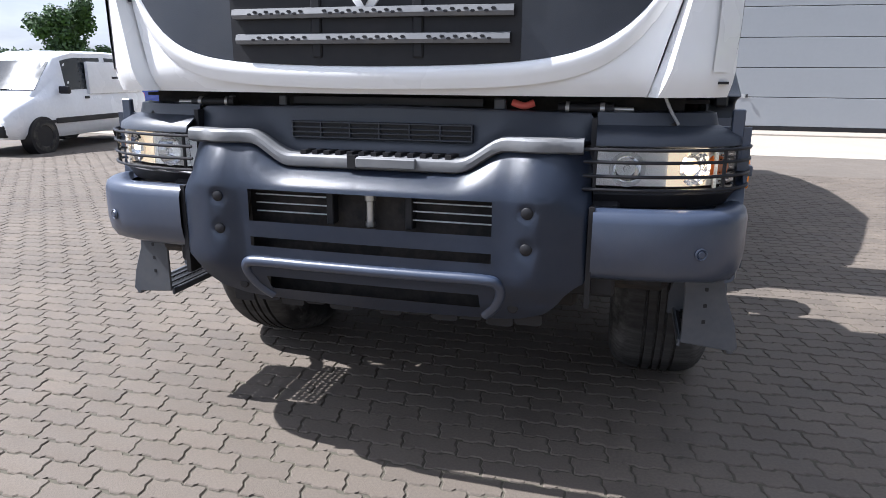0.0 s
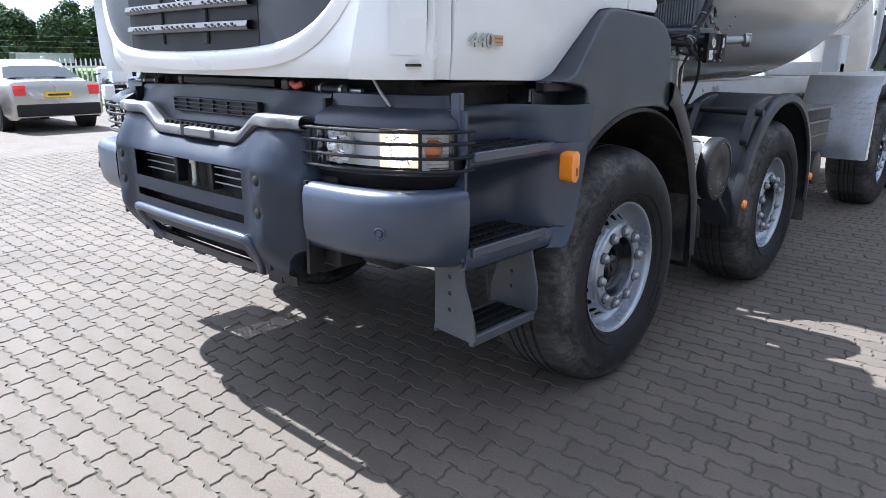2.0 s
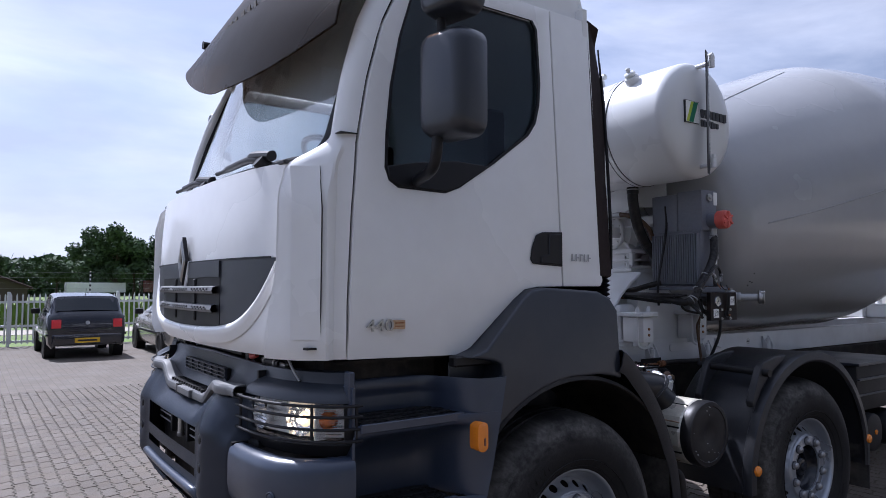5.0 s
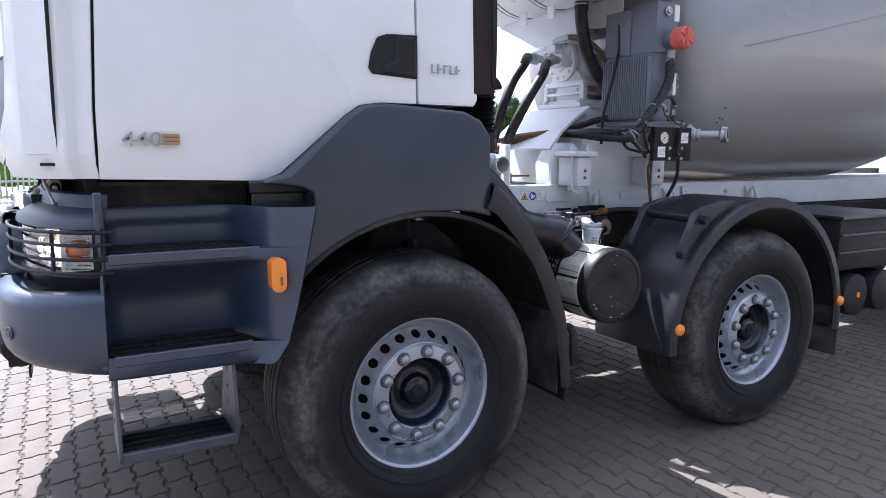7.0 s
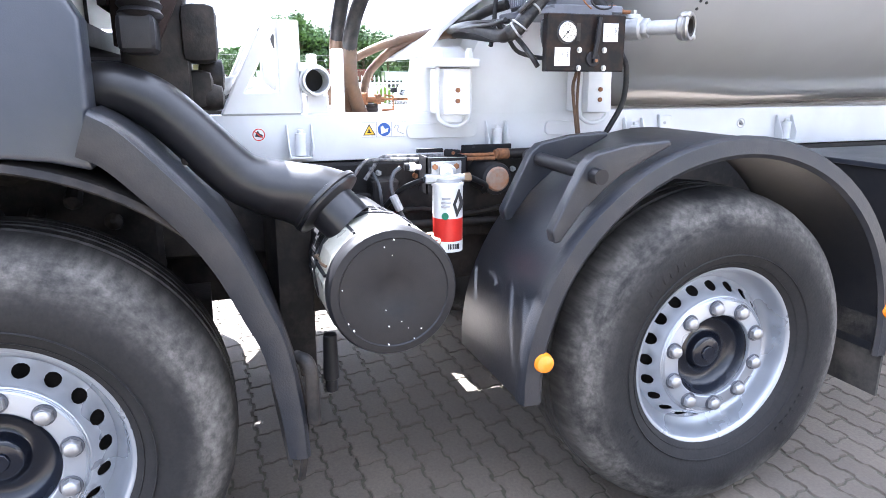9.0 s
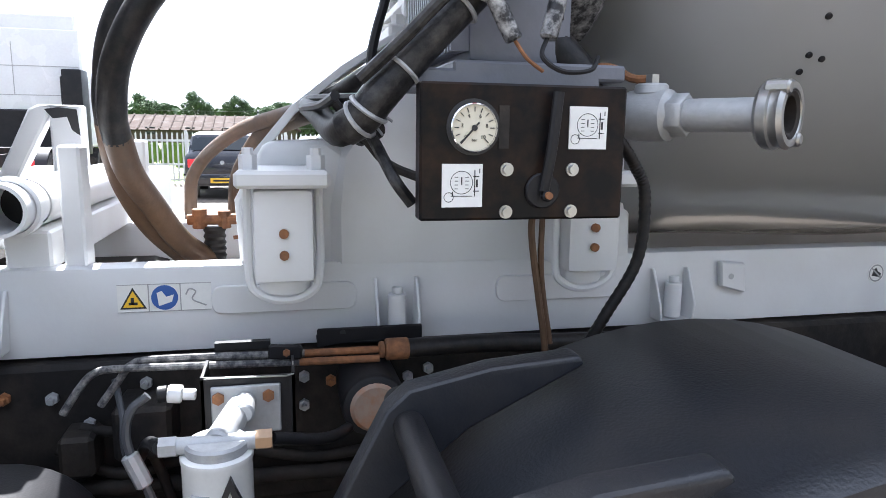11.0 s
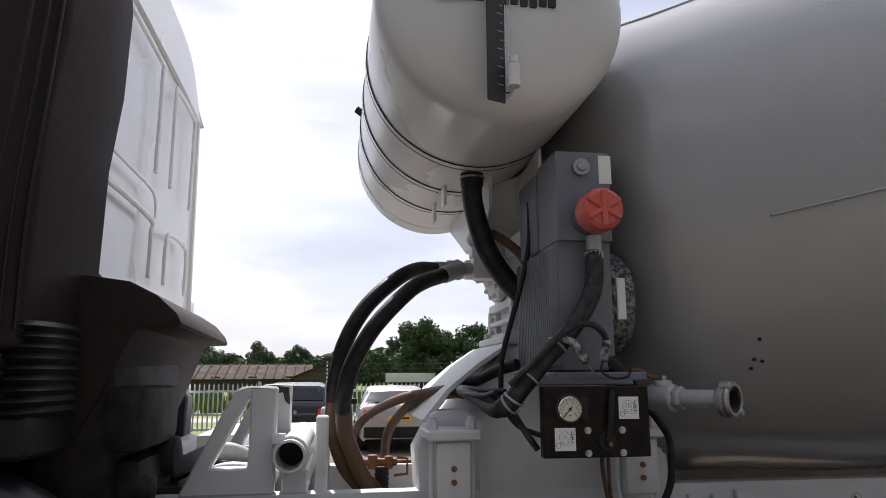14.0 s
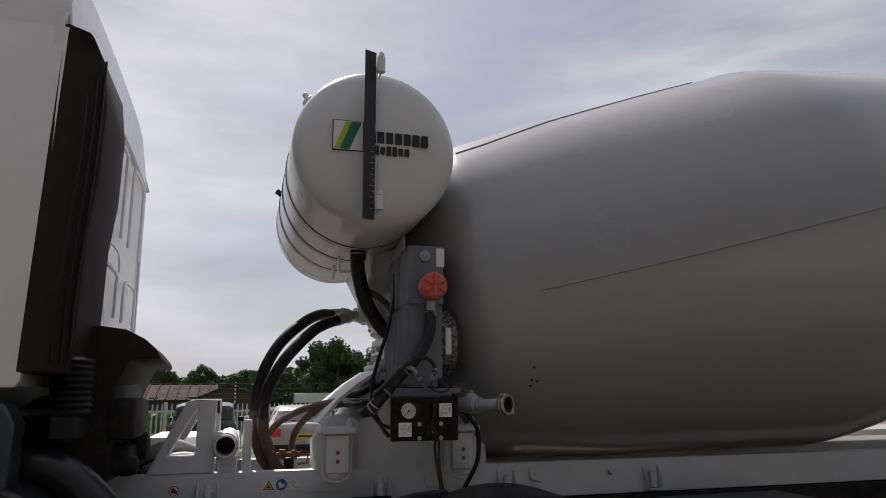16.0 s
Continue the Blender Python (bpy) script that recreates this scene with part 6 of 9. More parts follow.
    part("pump_block", boxed((0.94, 1.02, 2.00, 2.05, 1.20, 1.27), (0.95, 1.01, 2.05, 2.10, 1.18, 1.21)), DARK, truck, bevel=0.012, seg=2)
    part("drain_valve", cyls(((1.02, 2.36, 0.56), (1.02, 2.36, 0.70), 0.024, 0.02), ((1.02, 2.36, 0.52), (1.02, 2.36, 0.57), 0.018), n=14), BLACK, truck, bevel=0.004)
    bm = bmesh.new()
    for k in range(36):
        t = 2 * math.pi * k / 36
        m4 = Matrix.Translation((0.970, c[0] + 0.164 * math.cos(t), c[1] + 0.164 * math.sin(t))) @ pose(0, 0, 0, math.degrees(t), 0, 0) @ Matrix.Diagonal((0.096, 0.010, 0.009, 1))
        bmesh.ops.create_cube(bm, size=1, matrix=m4)
    for xx in (0.945, 0.970, 0.995):
        revolve(bm, [(0.160, xx - 0.004), (0.1675, xx - 0.003), (0.1675, xx + 0.003), (0.160, xx + 0.004)], (0, *c), (1, 0, 0), 40)
    part("rib_grid", bm, BLACK, af)["kind"] = "stuff"
    bm = bmesh.new()
    revolve(bm, [(0.1612, 0.922), (0.1625, 0.926), (0.1625, 1.016), (0.1612, 1.019)], (0, *c), (1, 0, 0), 40)
    part("grid_backing", bm, FOIL, af, "cream paper showing through the rib grid")
    # fuel filter
    x, y = 0.735, 2.822
    bm = bmesh.new()
    revolve(bm, [(0.0, 0.846), (0.045, 0.846), (0.051, 0.852), (0.051, 0.962)], (x, y, 0), (0, 0, 1), 28)
    ff = part("fuel_filter", bm, RED, truck, "red and white fuel filter canister")
    bm = bmesh.new()
    revolve(bm, [(0.0514, 0.847), (0.0514, 0.884)], (x, y, 0), (0, 0, 1), 28)
    part("filter_foot", bm, STICKER, ff)
    bm = bmesh.new()
    revolve(bm, [(0.0512, 0.962), (0.0512, 1.068), (0.053, 1.071), (0.053, 1.078), (0.045, 1.081)], (x, y, 0), (0, 0, 1), 28)
    part("filter_sleeve", bm, STICKER, ff, "white printed sleeve")
    bm = plated([(y + 0.022, 1.062), (y + 0.0, 1.012), (y + 0.014, 0.968), (y + 0.038, 1.015)], "x", x + 0.030, x + 0.0535, [[(y + 0.021, 1.040), (y + 0.010, 1.012), (y + 0.016, 0.990), (y + 0.027, 1.015)]])
    part("diamond_mark", bm, INK, ff)
    split("print_bar", boxed((x + 0.035, x + 0.0505, y - 0.034, y - 0.008, 1.028, 1.034), (x + 0.035, x + 0.0505, y - 0.036, y - 0.006, 1.014, 1.019), (x + 0.035, x + 0.0505, y - 0.036, y - 0.010, 1.002, 1.006)), GREY_INK, ff)
    part("colour_spot", cyls(((x + 0.040, y - 0.022, 0.972), (x + 0.0475, y - 0.026, 0.972), 0.012), n=14), GREEN, ff)
    split("code_bar", boxed(*[(x + 0.040, x + 0.0525, y - 0.016 + 0.006 * k, y - 0.013 + 0.006 * k + 0.001 * (k % 2), 0.858, 0.876) for k in range(7)]), INK, ff)
    bm = cyls(((x, y, 1.078), (x, y, 1.098), 0.046), ((x - 0.12, y + 0.036, 1.108), (x - 0.06, y + 0.036, 1.108), 0.017), n=20)
    for dy in (-1, 1):
        cyl(bm, (x, y, 1.092), (x, y + dy * 0.062, 1.092), 0.013, n=12)
    cyl(bm, (x, y, 1.09), (x - 0.10, y + 0.030, 1.106), 0.022, n=12)
    fh = part("filter_head", bm, GALV, ff, "pale cast filter head", bevel=0.004)
    part("head_plate", boxed((0.610, 0.618, 2.803, 2.915, 1.05, 1.134)), GALV, fh, bevel=0.002)
    for dy in (2.815, 2.895):
        part("head_bolt", cyls(((0.616, dy, 1.116), (0.625, dy, 1.116), 0.0105), n=6), RUST, fh, "rusty bolt")
    for dy in (-0.070, 0.070):
        part("union_nut", cyls(((x, y + dy * 0.8, 1.092), (x, y + dy * 1.15, 1.092), 0.016), n=6), BRONZE if dy > 0 else GALV, fh)
    hb = part("head_bracket", boxed((0.52, 0.610, 2.787, 2.792, 1.02, 1.150), (0.52, 0.610, 2.934, 2.939, 1.02, 1.150), (0.602, 0.610, 2.787, 2.939, 1.02, 1.146)), BLACK, ff)
    part("bracket_edge", tubes(([(0.555, 2.7895, 1.150), (0.610, 2.7895, 1.150), (0.612, 2.80, 1.149), (0.612, 2.925, 1.145), (0.610, 2.9365, 1.147), (0.555, 2.9365, 1.150)], 0.0015), smooth=False, n=6), STEEL, hb)
    split("feed_line", tubes(([(0.735, 2.902, 1.092), (0.66, 2.99, 1.05), (0.5, 3.05, 1.0)], 0.010), ([(0.735, 2.742, 1.092), (0.6, 2.70, 1.04), (0.5, 2.66, 0.96)], 0.010)), BLACK, ff)
    # pipes along the frame: grey flaking paint, rusted towards the coupling
    for run, rusty in (([(0.485, 2.540, 1.055), (0.485, 2.570, 1.100), (0.485, 2.597, 1.127), (0.485, 2.640, 1.132), (0.485, 2.80, 1.128), (0.485, 2.95, 1.124)], [(0.485, 2.949, 1.124), (0.485, 3.10, 1.122)]), ([(0.470, 2.598, 1.06), (0.470, 2.629, 1.102), (0.470, 2.655, 1.134), (0.470, 2.70, 1.141), (0.470, 2.88, 1.138), (0.470, 2.96, 1.136)], [(0.470, 2.959, 1.136), (0.470, 3.105, 1.135)])):
        pp = part("frame_pipe", tubes((run, 0.0070), n=10), PEELED, truck, "grey frame pipe with flaking paint")
        part("pipe_end", tubes((rusty, 0.0072), smooth=False, n=10), RUST, pp, "rusted pipe end")
    cp = part("pipe_coupling", cyls(((0.479, 3.100, 1.137), (0.479, 3.112, 1.137), 0.0165), ((0.479, 3.112, 1.137), (0.479, 3.158, 1.137), 0.0215), n=16), RUST, truck, "rusty pipe coupling", bevel=0.003)
    part("pipe_hose", tubes(([(0.479, 3.156, 1.137), (0.480, 3.30, 1.138), (0.48, 3.5, 1.13), (0.46, 3.75, 1.12)], 0.019), n=12), HOSE, cp)
    pc = part("pipe_clamp", plated([(2.893, 1.137), (2.953, 1.133), (2.956, 1.156), (2.950, 1.160), (2.900, 1.164), (2.893, 1.160)], "x", 0.488, 0.499), BLACK, truck, "black pipe clamp", bevel=0.003)
    part("clamp_strip", boxed((0.455, 0.470, 2.797, 2.897, 1.150, 1.164)), BLACK, pc)
    part("clamp_bolt", cyls(((0.498, 2.926, 1.149), (0.505, 2.926, 1.149), 0.007), n=6), RUST, pc)
    rp = part("rail_plate", boxed((0.368, 0.430, 2.985, 3.195, 1.136, 1.143), (0.424, 0.430, 2.985, 3.195, 1.136, 1.170)), BLACK, truck, "black angle plate under the rail", bevel=0.003)
    part("plate_hole", cyls(((0.4295, 3.035, 1.160), (0.4308, 3.035, 1.160), 0.006), n=10), INK, rp)
    for k, (y, z) in enumerate(((2.664, 1.074), (2.806, 1.057), (2.909, 1.058), (2.959, 1.066), (3.012, 1.054), (2.958, 1.006), (3.17, 1.052), (3.213, 1.067), (2.42, 1.06), (2.50, 1.055), (2.56, 1.00), (2.71, 1.00))):
        part("frame_stud", cyls(((0.39, y, z), (0.424, y, z), 0.0065), ((0.40, y, z), (0.412, y, z), 0.0115), n=6), RUST if k in (1, 2, 4, 8) else GALV, truck)
    # wiring plug beside the filter head, grey cable below
    wp = part("wiring_plug", cyls(((0.58, 2.715, 1.115), (0.58, 2.732, 1.116), 0.014), n=14), BLACK, truck, "black and white wiring plug", bevel=0.002)
    part("plug_body", cyls(((0.58, 2.731, 1.116), (0.58, 2.754, 1.113), 0.0155), ((0.58, 2.754, 1.113), (0.58, 2.776, 1.111), 0.010), n=12), STICKER, wp, bevel=0.002)
    split("frame_cable", tubes(([(0.58, 2.70, 1.115), (0.585, 2.672, 1.09), (0.59, 2.665, 1.04), (0.60, 2.69, 0.97), (0.61, 2.715, 0.91), (0.62, 2.75, 0.84), (0.60, 2.80, 0.80)], 0.0075), ([(0.45, 2.62, 1.10), (0.50, 2.64, 1.05), (0.52, 2.645, 0.99), (0.48, 2.66, 0.92)], 0.006), n=8), HANGER, truck, "dusty grey cable below the frame")
    part("cable_gland", cyls(((0.595, 2.668, 1.02), (0.602, 2.692, 0.965), 0.0145), n=10), GALV, truck, bevel=0.003)
    # round tank end with rust
    bm = bmesh.new()
    revolve(bm, [(0.060, 0.36), (0.062, 0.54), (0.058, 0.552), (0.050, 0.556), (0.0, 0.557)], (0, 3.083, 1.052), (1, 0, 0), 28)
    ac = part("air_cylinder", bm, BLACK, truck, "small black air cylinder")
    bm = bmesh.new()
    revolve(bm, [(0.047, 0.556), (0.040, 0.562), (0.0, 0.563)], (0, 3.083, 1.052), (1, 0, 0), 24)
    part("cylinder_end", bm, material("rust_spotted_steel", (0.30, 0.22, 0.17), 0.6, 0.1, dirt=(0.30, 0.11, 0.03), dirt_amount=0.95, dirt_scale=22), ac, "rust-spotted end plate")
    # plain mass for the engine, added to stop sun passing under the chassis
    part("engine_light_block", boxed((-0.33, 0.33, 1.0, 2.62, 0.72, 1.20), (-0.33, 0.31, 2.62, 2.86, 0.8, 1.12)), DARK, truck, "dirty dark block in place of the engine, stops sun under the frame", bevel=0.05, seg=2)
    part("transmission", boxed((-0.30, 0.34, 1.9, 3.3, 0.60, 1.0), (-0.22, 0.2, 3.2, 3.7, 0.62, 0.95)), DARK, truck, "dirty dark transmission under the frame", bevel=0.06, seg=2)
    part("side_box", boxed((-1.10, -0.40, 2.02, 2.50, 1.18, 1.41)), FRAME_WHITE, truck, "white box beside the frame", bevel=0.01, seg=2)
    part("silencer", boxed((-1.15, -0.46, 2.26, 2.98, 0.40, 1.10)), DARK, truck, "dark exhaust silencer", bevel=0.06, seg=2)
    # battery box, tanks behind the second axle
    bx = part("battery_box", boxed((0.45, 1.10, 4.50, 5.30, 0.76, 1.09)), BLACK, truck, "black battery box", bevel=0.02, seg=2)
    split("box_ledge", boxed((1.098, 1.118, 4.50, 5.30, 0.98, 0.995), (1.098, 1.112, 4.50, 5.30, 0.87, 0.882), (0.44, 1.125, 4.48, 5.32, 1.085, 1.105)), PLASTIC, bx, bevel=0.003)
    split("air_tank", cyls(((0.62, 4.70, 0.60), (1.12, 4.70, 0.60), 0.135), ((0.62, 5.02, 0.60), (1.12, 5.02, 0.60), 0.135), n=28), BLACK, truck, "black compressed air tanks", bevel=0.02, seg=2)
    part("tank_reflector", cyls(((1.118, 4.72, 0.60), (1.126, 4.72, 0.60), 0.018)), ORANGE, truck)
    # aluminium checker plate guards over the rear axles
    for sx in (1, -1):
        side = lambda b: b if sx > 0 else mirror_x(b)
        bm = bmesh.new()
        prof = [(6.12, 0.56), (6.22, 1.10), (6.34, 1.325), (6.50, 1.345), (9.2, 1.345), (9.35, 1.30), (9.45, 0.75)]
        skin(bm, [[(x, y, z) for y, z in prof] for x in (0.62, 1.25)], 0.006)
        skin(bm, [[(1.25, y, z) for y, z in prof], [(1.25, 6.24 if y < 6.3 else y, z - (0.0 if y < 6.3 else 0.09)) for y, z in prof]], 0.004)
        g = part("rear_guard", side(bm), ALU, truck, "aluminium checker plate guard over the rear axles", smooth=20)
        bm = bmesh.new()
        for r in range(15):
            for cidx in range(13):
                f = (r + 0.5) / 15
                z = 0.58 + 0.72 * f
                y = 6.12 + 0.10 * min(1, f / 0.72) + 0.12 * max(0, (f - 0.72) / 0.28)
                x = 0.65 + 0.58 * (cidx + 0.5) / 13
                m4 = Matrix.Translation((x, y - 0.007, z)) @ pose(0, 0, 0, -10, 35 if (r + cidx) % 2 else -35, 0) @ Matrix.Diagonal((0.030, 0.006, 0.007, 1))
                bmesh.ops.create_cube(bm, size=1, matrix=m4)
        part("checker_bar", side(bm), ALU, g)["kind"] = "stuff"


build_chassis_side()


# mixer body ------------------------------------------------------------------
DRUM_O, DRUM_T = Vector((0, 3.40, 2.094)), 0.176
DRUM_A = Vector((0, math.cos(DRUM_T), math.sin(DRUM_T)))
DRUM_P = [(0.25, -0.06), (0.42, -0.03), (0.60, 0.02), (0.72, 0.065), (0.80, 0.115), (0.838, 0.175), (0.863, 0.25), (0.890, 0.40), (0.980, 0.82), (1.09, 1.50), (1.172, 2.03), (1.198, 2.15), (1.205, 2.27), (1.200, 2.45), (1.175, 2.9), (1.07, 4.0), (0.86, 5.0), (0.62, 5.6), (0.55, 5.8), (0.50, 5.8)]


def drum_point(s, ang, out=0.0):
    """A place on the drum's skin: s along the axis, ang from +x upwards."""
    r = float(np.interp(s, [p[1] for p in DRUM_P[:-1]], [p[0] for p in DRUM_P[:-1]])) + out
    up = Vector((0, -math.sin(DRUM_T), math.cos(DRUM_T)))
    return DRUM_O + DRUM_A * s + r * (math.cos(ang) * Vector((1, 0, 0)) + math.sin(ang) * up)


def build_mixer():
    bm = bmesh.new()
    revolve(bm, DRUM_P, DRUM_O, DRUM_A, 96)
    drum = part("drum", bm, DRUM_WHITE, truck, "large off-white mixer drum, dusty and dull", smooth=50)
    # weld seams: one along the flank, one over the shoulder, rings
    for s0, a0, s1, a1 in ((0.37, -0.085, 2.2, 0.045), (0.25, 1.02, 1.95, 1.30)):
        bm = bmesh.new()
        tube(bm, [drum_point(s0 + (s1 - s0) * k / 24, a0 + (a1 - a0) * k / 24, 0.001) for k in range(25)], 0.0045, n=6, smooth=False)
        part("weld_seam", bm, DRUM_WHITE, drum)
    bm = bmesh.new()
    for s, a in ((0.315, -0.49), (0.305, -0.565), (0.33, -0.575), (0.300, -0.60)):
        p, q = drum_point(s, a, -0.004), drum_point(s, a, 0.003)
        cyl(bm, p, q, 0.007, 0.005, n=10)
    split("drain_plug", bm, BLACK, drum, "dark bolt holes")
    # rear: rollers, hopper and chute seen past the drum
    split("roller_stand", boxed((-0.5, -0.3, 7.9, 8.2, 1.28, 1.75), (0.3, 0.5, 7.9, 8.2, 1.28, 1.75), (-0.5, 0.5, 7.95, 8.15, 1.28, 1.45)), FRAME_WHITE, truck, bevel=0.02)
    bm = bmesh.new()
    skin(bm, [[(0.42 * math.cos(t), y, z + 0.36 * math.sin(t)) for t in span(math.pi, 2 * math.pi, 12)] for y, z in ((9.1, 2.5), (9.7, 1.9), (10.2, 1.55))], 0.01)
    part("chute", bm, FRAME_WHITE, truck, "white discharge chute")
    bm = bmesh.new()
    skin(bm, [[(sx * w, y, z) for sx in (-1, 1)] for w, y, z in ((0.55, 9.0, 3.5), (0.45, 9.35, 2.6))], 0.01)
    part("hopper", bm, FRAME_WHITE, truck)
    split("rear_frame", tubes(([(0.6, 9.0, 1.3), (0.6, 9.1, 2.2), (0.5, 9.1, 3.3)], 0.04), ([(-0.6, 9.0, 1.3), (-0.6, 9.1, 2.2), (-0.5, 9.1, 3.3)], 0.04), ([(1.1, 8.9, 1.36), (1.1, 9.2, 1.9), (1.1, 9.5, 1.9), (1.1, 9.7, 1.4)], 0.02), smooth=False), FRAME_WHITE, truck)
    split("rear_hose", tubes(([(0.7, 8.6, 1.38), (0.8, 8.8, 1.85), (0.9, 9.1, 1.75), (0.95, 9.3, 1.38)], 0.022), ([(0.85, 8.5, 1.38), (0.95, 8.7, 1.95), (1.0, 9.0, 1.9), (1.05, 9.2, 1.4)], 0.022)), HOSE, truck)
    # pedestal
    bm = bmesh.new()
    rows = []
    for hx, y0, y1, z in ((0.365, 2.99, 3.68, 1.285), (0.365, 2.99, 3.66, 1.40), (0.355, 3.00, 3.62, 1.50), (0.24, 3.14, 3.54, 1.70), (0.19, 3.18, 3.50, 1.76)):
        rows.append([(-hx, y0 + 0.05, z), (-hx + 0.05, y0, z), (hx - 0.05, y0, z), (hx, y0 + 0.05, z), (hx, y1, z), (-hx, y1, z)])
    skin(bm, rows, closed=True)
    bm.faces.new([bm.verts.new(p) for p in rows[-1]])
    ped = part("pedestal", bm, FRAME_WHITE, truck, "grey-white cast drum pedestal", smooth=25)
    apron = [(2.862, 1.500), (2.945, 1.600), (3.05, 1.685), (3.16, 1.756), (3.16, 1.740), (3.055, 1.668), (2.957, 1.588), (2.878, 1.490)]
    part("apron_plate", plated(apron, "x", -0.33, 0.30), FRAME_WHITE, ped, "sloping steel apron over a recess", bevel=0.002)
    for dy in (0.0, 0.583):
        part("cast_leg", plated([(2.841 + dy, 1.268), (2.832 + dy, 1.415), (2.893 + dy, 1.530), (3.012 + dy, 1.536), (3.105 + dy, 1.473), (3.115 + dy, 1.268)], "x", 0.20, 0.345), FRAME_WHITE, ped, bevel=0.022, seg=3)
    part("pedestal_cap", boxed((-0.21, 0.21, 3.16, 3.52, 1.755, 1.785)), FRAME_WHITE, ped, bevel=0.006)
    # bearing housing with two open slots to the front and to the sides
    bb = part("bearing_block", boxed((-0.19, 0.19, 3.20, 3.46, 1.784, 1.806), (-0.19, 0.19, 3.20, 3.46, 1.838, 1.856), (-0.185, 0.185, 3.20, 3.46, 1.892, 1.925), (-0.10, 0.10, 3.23, 3.45, 1.80, 1.90)), FRAME_WHITE, ped, bevel=0.005, seg=2)
    for sx in (-1, 1):
        for yy in (3.215, 3.44):
            part("housing_post", boxed((sx * 0.178 - 0.016, sx * 0.178 + 0.016, yy - 0.018, yy + 0.018, 1.80, 1.90)), FRAME_WHITE, bb, bevel=0.004)
        for zz in (1.822, 1.874):
            part("housing_bolt", cyls(((sx * 0.135, 3.225, zz - 0.016), (sx * 0.135, 3.225, zz + 0.018), 0.016), ((sx * 0.135, 3.225, zz), (sx * 0.135, 3.225, zz + 0.012), 0.025), n=6), FRAME_WHITE, bb)
    part("type_plate", boxed((0.1895, 0.1925, 3.30, 3.38, 1.842, 1.885)), GREY_INK, bb)
    part("saddle", plated([(-0.16, 1.92), (0.16, 1.92), (0.13, 1.965), (0.10, 1.99), (-0.10, 1.99), (-0.13, 1.965)], "y", 3.215, 3.43), FRAME_WHITE, ped, bevel=0.006)
    for sx in (-1, 1):
        for yy in (3.19, 3.48):
            part("anchor_bolt", cyls(((sx * 0.165, yy, 1.785), (sx * 0.165, yy, 1.81), 0.018), n=6), FRAME_WHITE, ped)
    bm = bmesh.new()
    revolve(bm, [(0.0, -0.055), (0.050, -0.055), (0.056, -0.050), (0.056, -0.020), (0.075, -0.016), (0.078, 0.0), (0.136, 0.003), (0.141, 0.008), (0.141, 0.032), (0.136, 0.037), (0.118, 0.040), (0.118, 0.06), (0.165, 0.07), (0.18, 0.10), (0.20, 0.12), (0.20, 0.22), (0.26, 0.3)], (0, 3.155, 2.062), DRUM_A, 48)
    gb = part("gearbox", bm, FRAME_WHITE, truck, "white drum gearbox with hydraulic motor")
    for k in range(12):
        t = radians(15 + 30 * k)
        p = Vector((0.120 * math.cos(t), 3.160 - 0.021 * math.sin(t), 2.062 + 0.118 * math.sin(t)))
        part("flange_bolt", cyls((p, p + Vector((0, -0.014, -0.0025)), 0.009), n=6), GALV if k % 5 == 1 else FRAME_WHITE, gb)
    split("motor_block", boxed((-0.105, -0.045, 3.075, 3.165, 2.025, 2.100), (0.055, 0.120, 3.075, 3.165, 2.000, 2.080), (-0.03, 0.045, 3.085, 3.15, 2.095, 2.150)), FRAME_WHITE, gb, bevel=0.012, seg=2)
    part("case_port", tubes(([(0.02, 3.11, 2.14), (0.06, 3.08, 2.158), (0.16, 3.07, 2.162), (0.20, 3.07, 2.162)], 0.018), n=12), GALV, gb)
    part("port_hose", tubes(([(0.19, 3.07, 2.162), (0.26, 3.08, 2.150), (0.32, 3.13, 2.115), (0.345, 3.20, 2.05), (0.35, 3.23, 1.98)], 0.017), n=12), HOSE_DUSTY, gb, "brown-stained case drain hose")
    # hydraulic hoses: two big loops, dusty towards the frame
    for up, low in (
        ([(-0.075, 3.03, 2.062), (-0.06, 2.965, 2.060), (0.03, 2.880, 2.045), (0.13, 2.790, 1.992), (0.18, 2.678, 1.885), (0.20, 2.606, 1.756), (0.18, 2.578, 1.633), (0.155, 2.573, 1.56)], [(0.157, 2.573, 1.565), (0.12, 2.574, 1.49), (0.07, 2.586, 1.411), (0.0, 2.622, 1.317), (-0.06, 2.690, 1.233), (-0.09, 2.76, 1.17)]),
        ([(0.09, 3.03, 2.040), (0.125, 2.968, 2.012), (0.21, 2.885, 1.975), (0.285, 2.810, 1.922), (0.325, 2.700, 1.803), (0.315, 2.632, 1.684), (0.27, 2.606, 1.584), (0.235, 2.605, 1.53)], [(0.238, 2.605, 1.535), (0.18, 2.613, 1.46), (0.10, 2.638, 1.386), (0.02, 2.681, 1.290), (-0.04, 2.727, 1.236), (-0.08, 2.79, 1.17)]),
    ):
        part("hydraulic_hose", tubes((up, 0.028), n=16), HOSE, truck, "thick black hydraulic hose")
        part("hose_end", tubes((low, 0.0285), n=16), HOSE_DUSTY, truck, "brown dust-coated lower end of the hose")
        a, b = Vector(up[0]), Vector(up[1])
        d = b - a
        fr = part("hose_ferrule", cyls((a + 0.35 * d, a + 1.15 * d, 0.032), n=16), GALV, truck, bevel=0.004)
        part("ferrule_nut", cyls((a - 0.05 * d, a + 0.37 * d, 0.039), n=6), GALV, fr, bevel=0.002)
        part("ferrule_neck", cyls((a - Vector((0, -0.11, 0)), a + 0.10 * d, 0.024), n=14), GALV, fr)
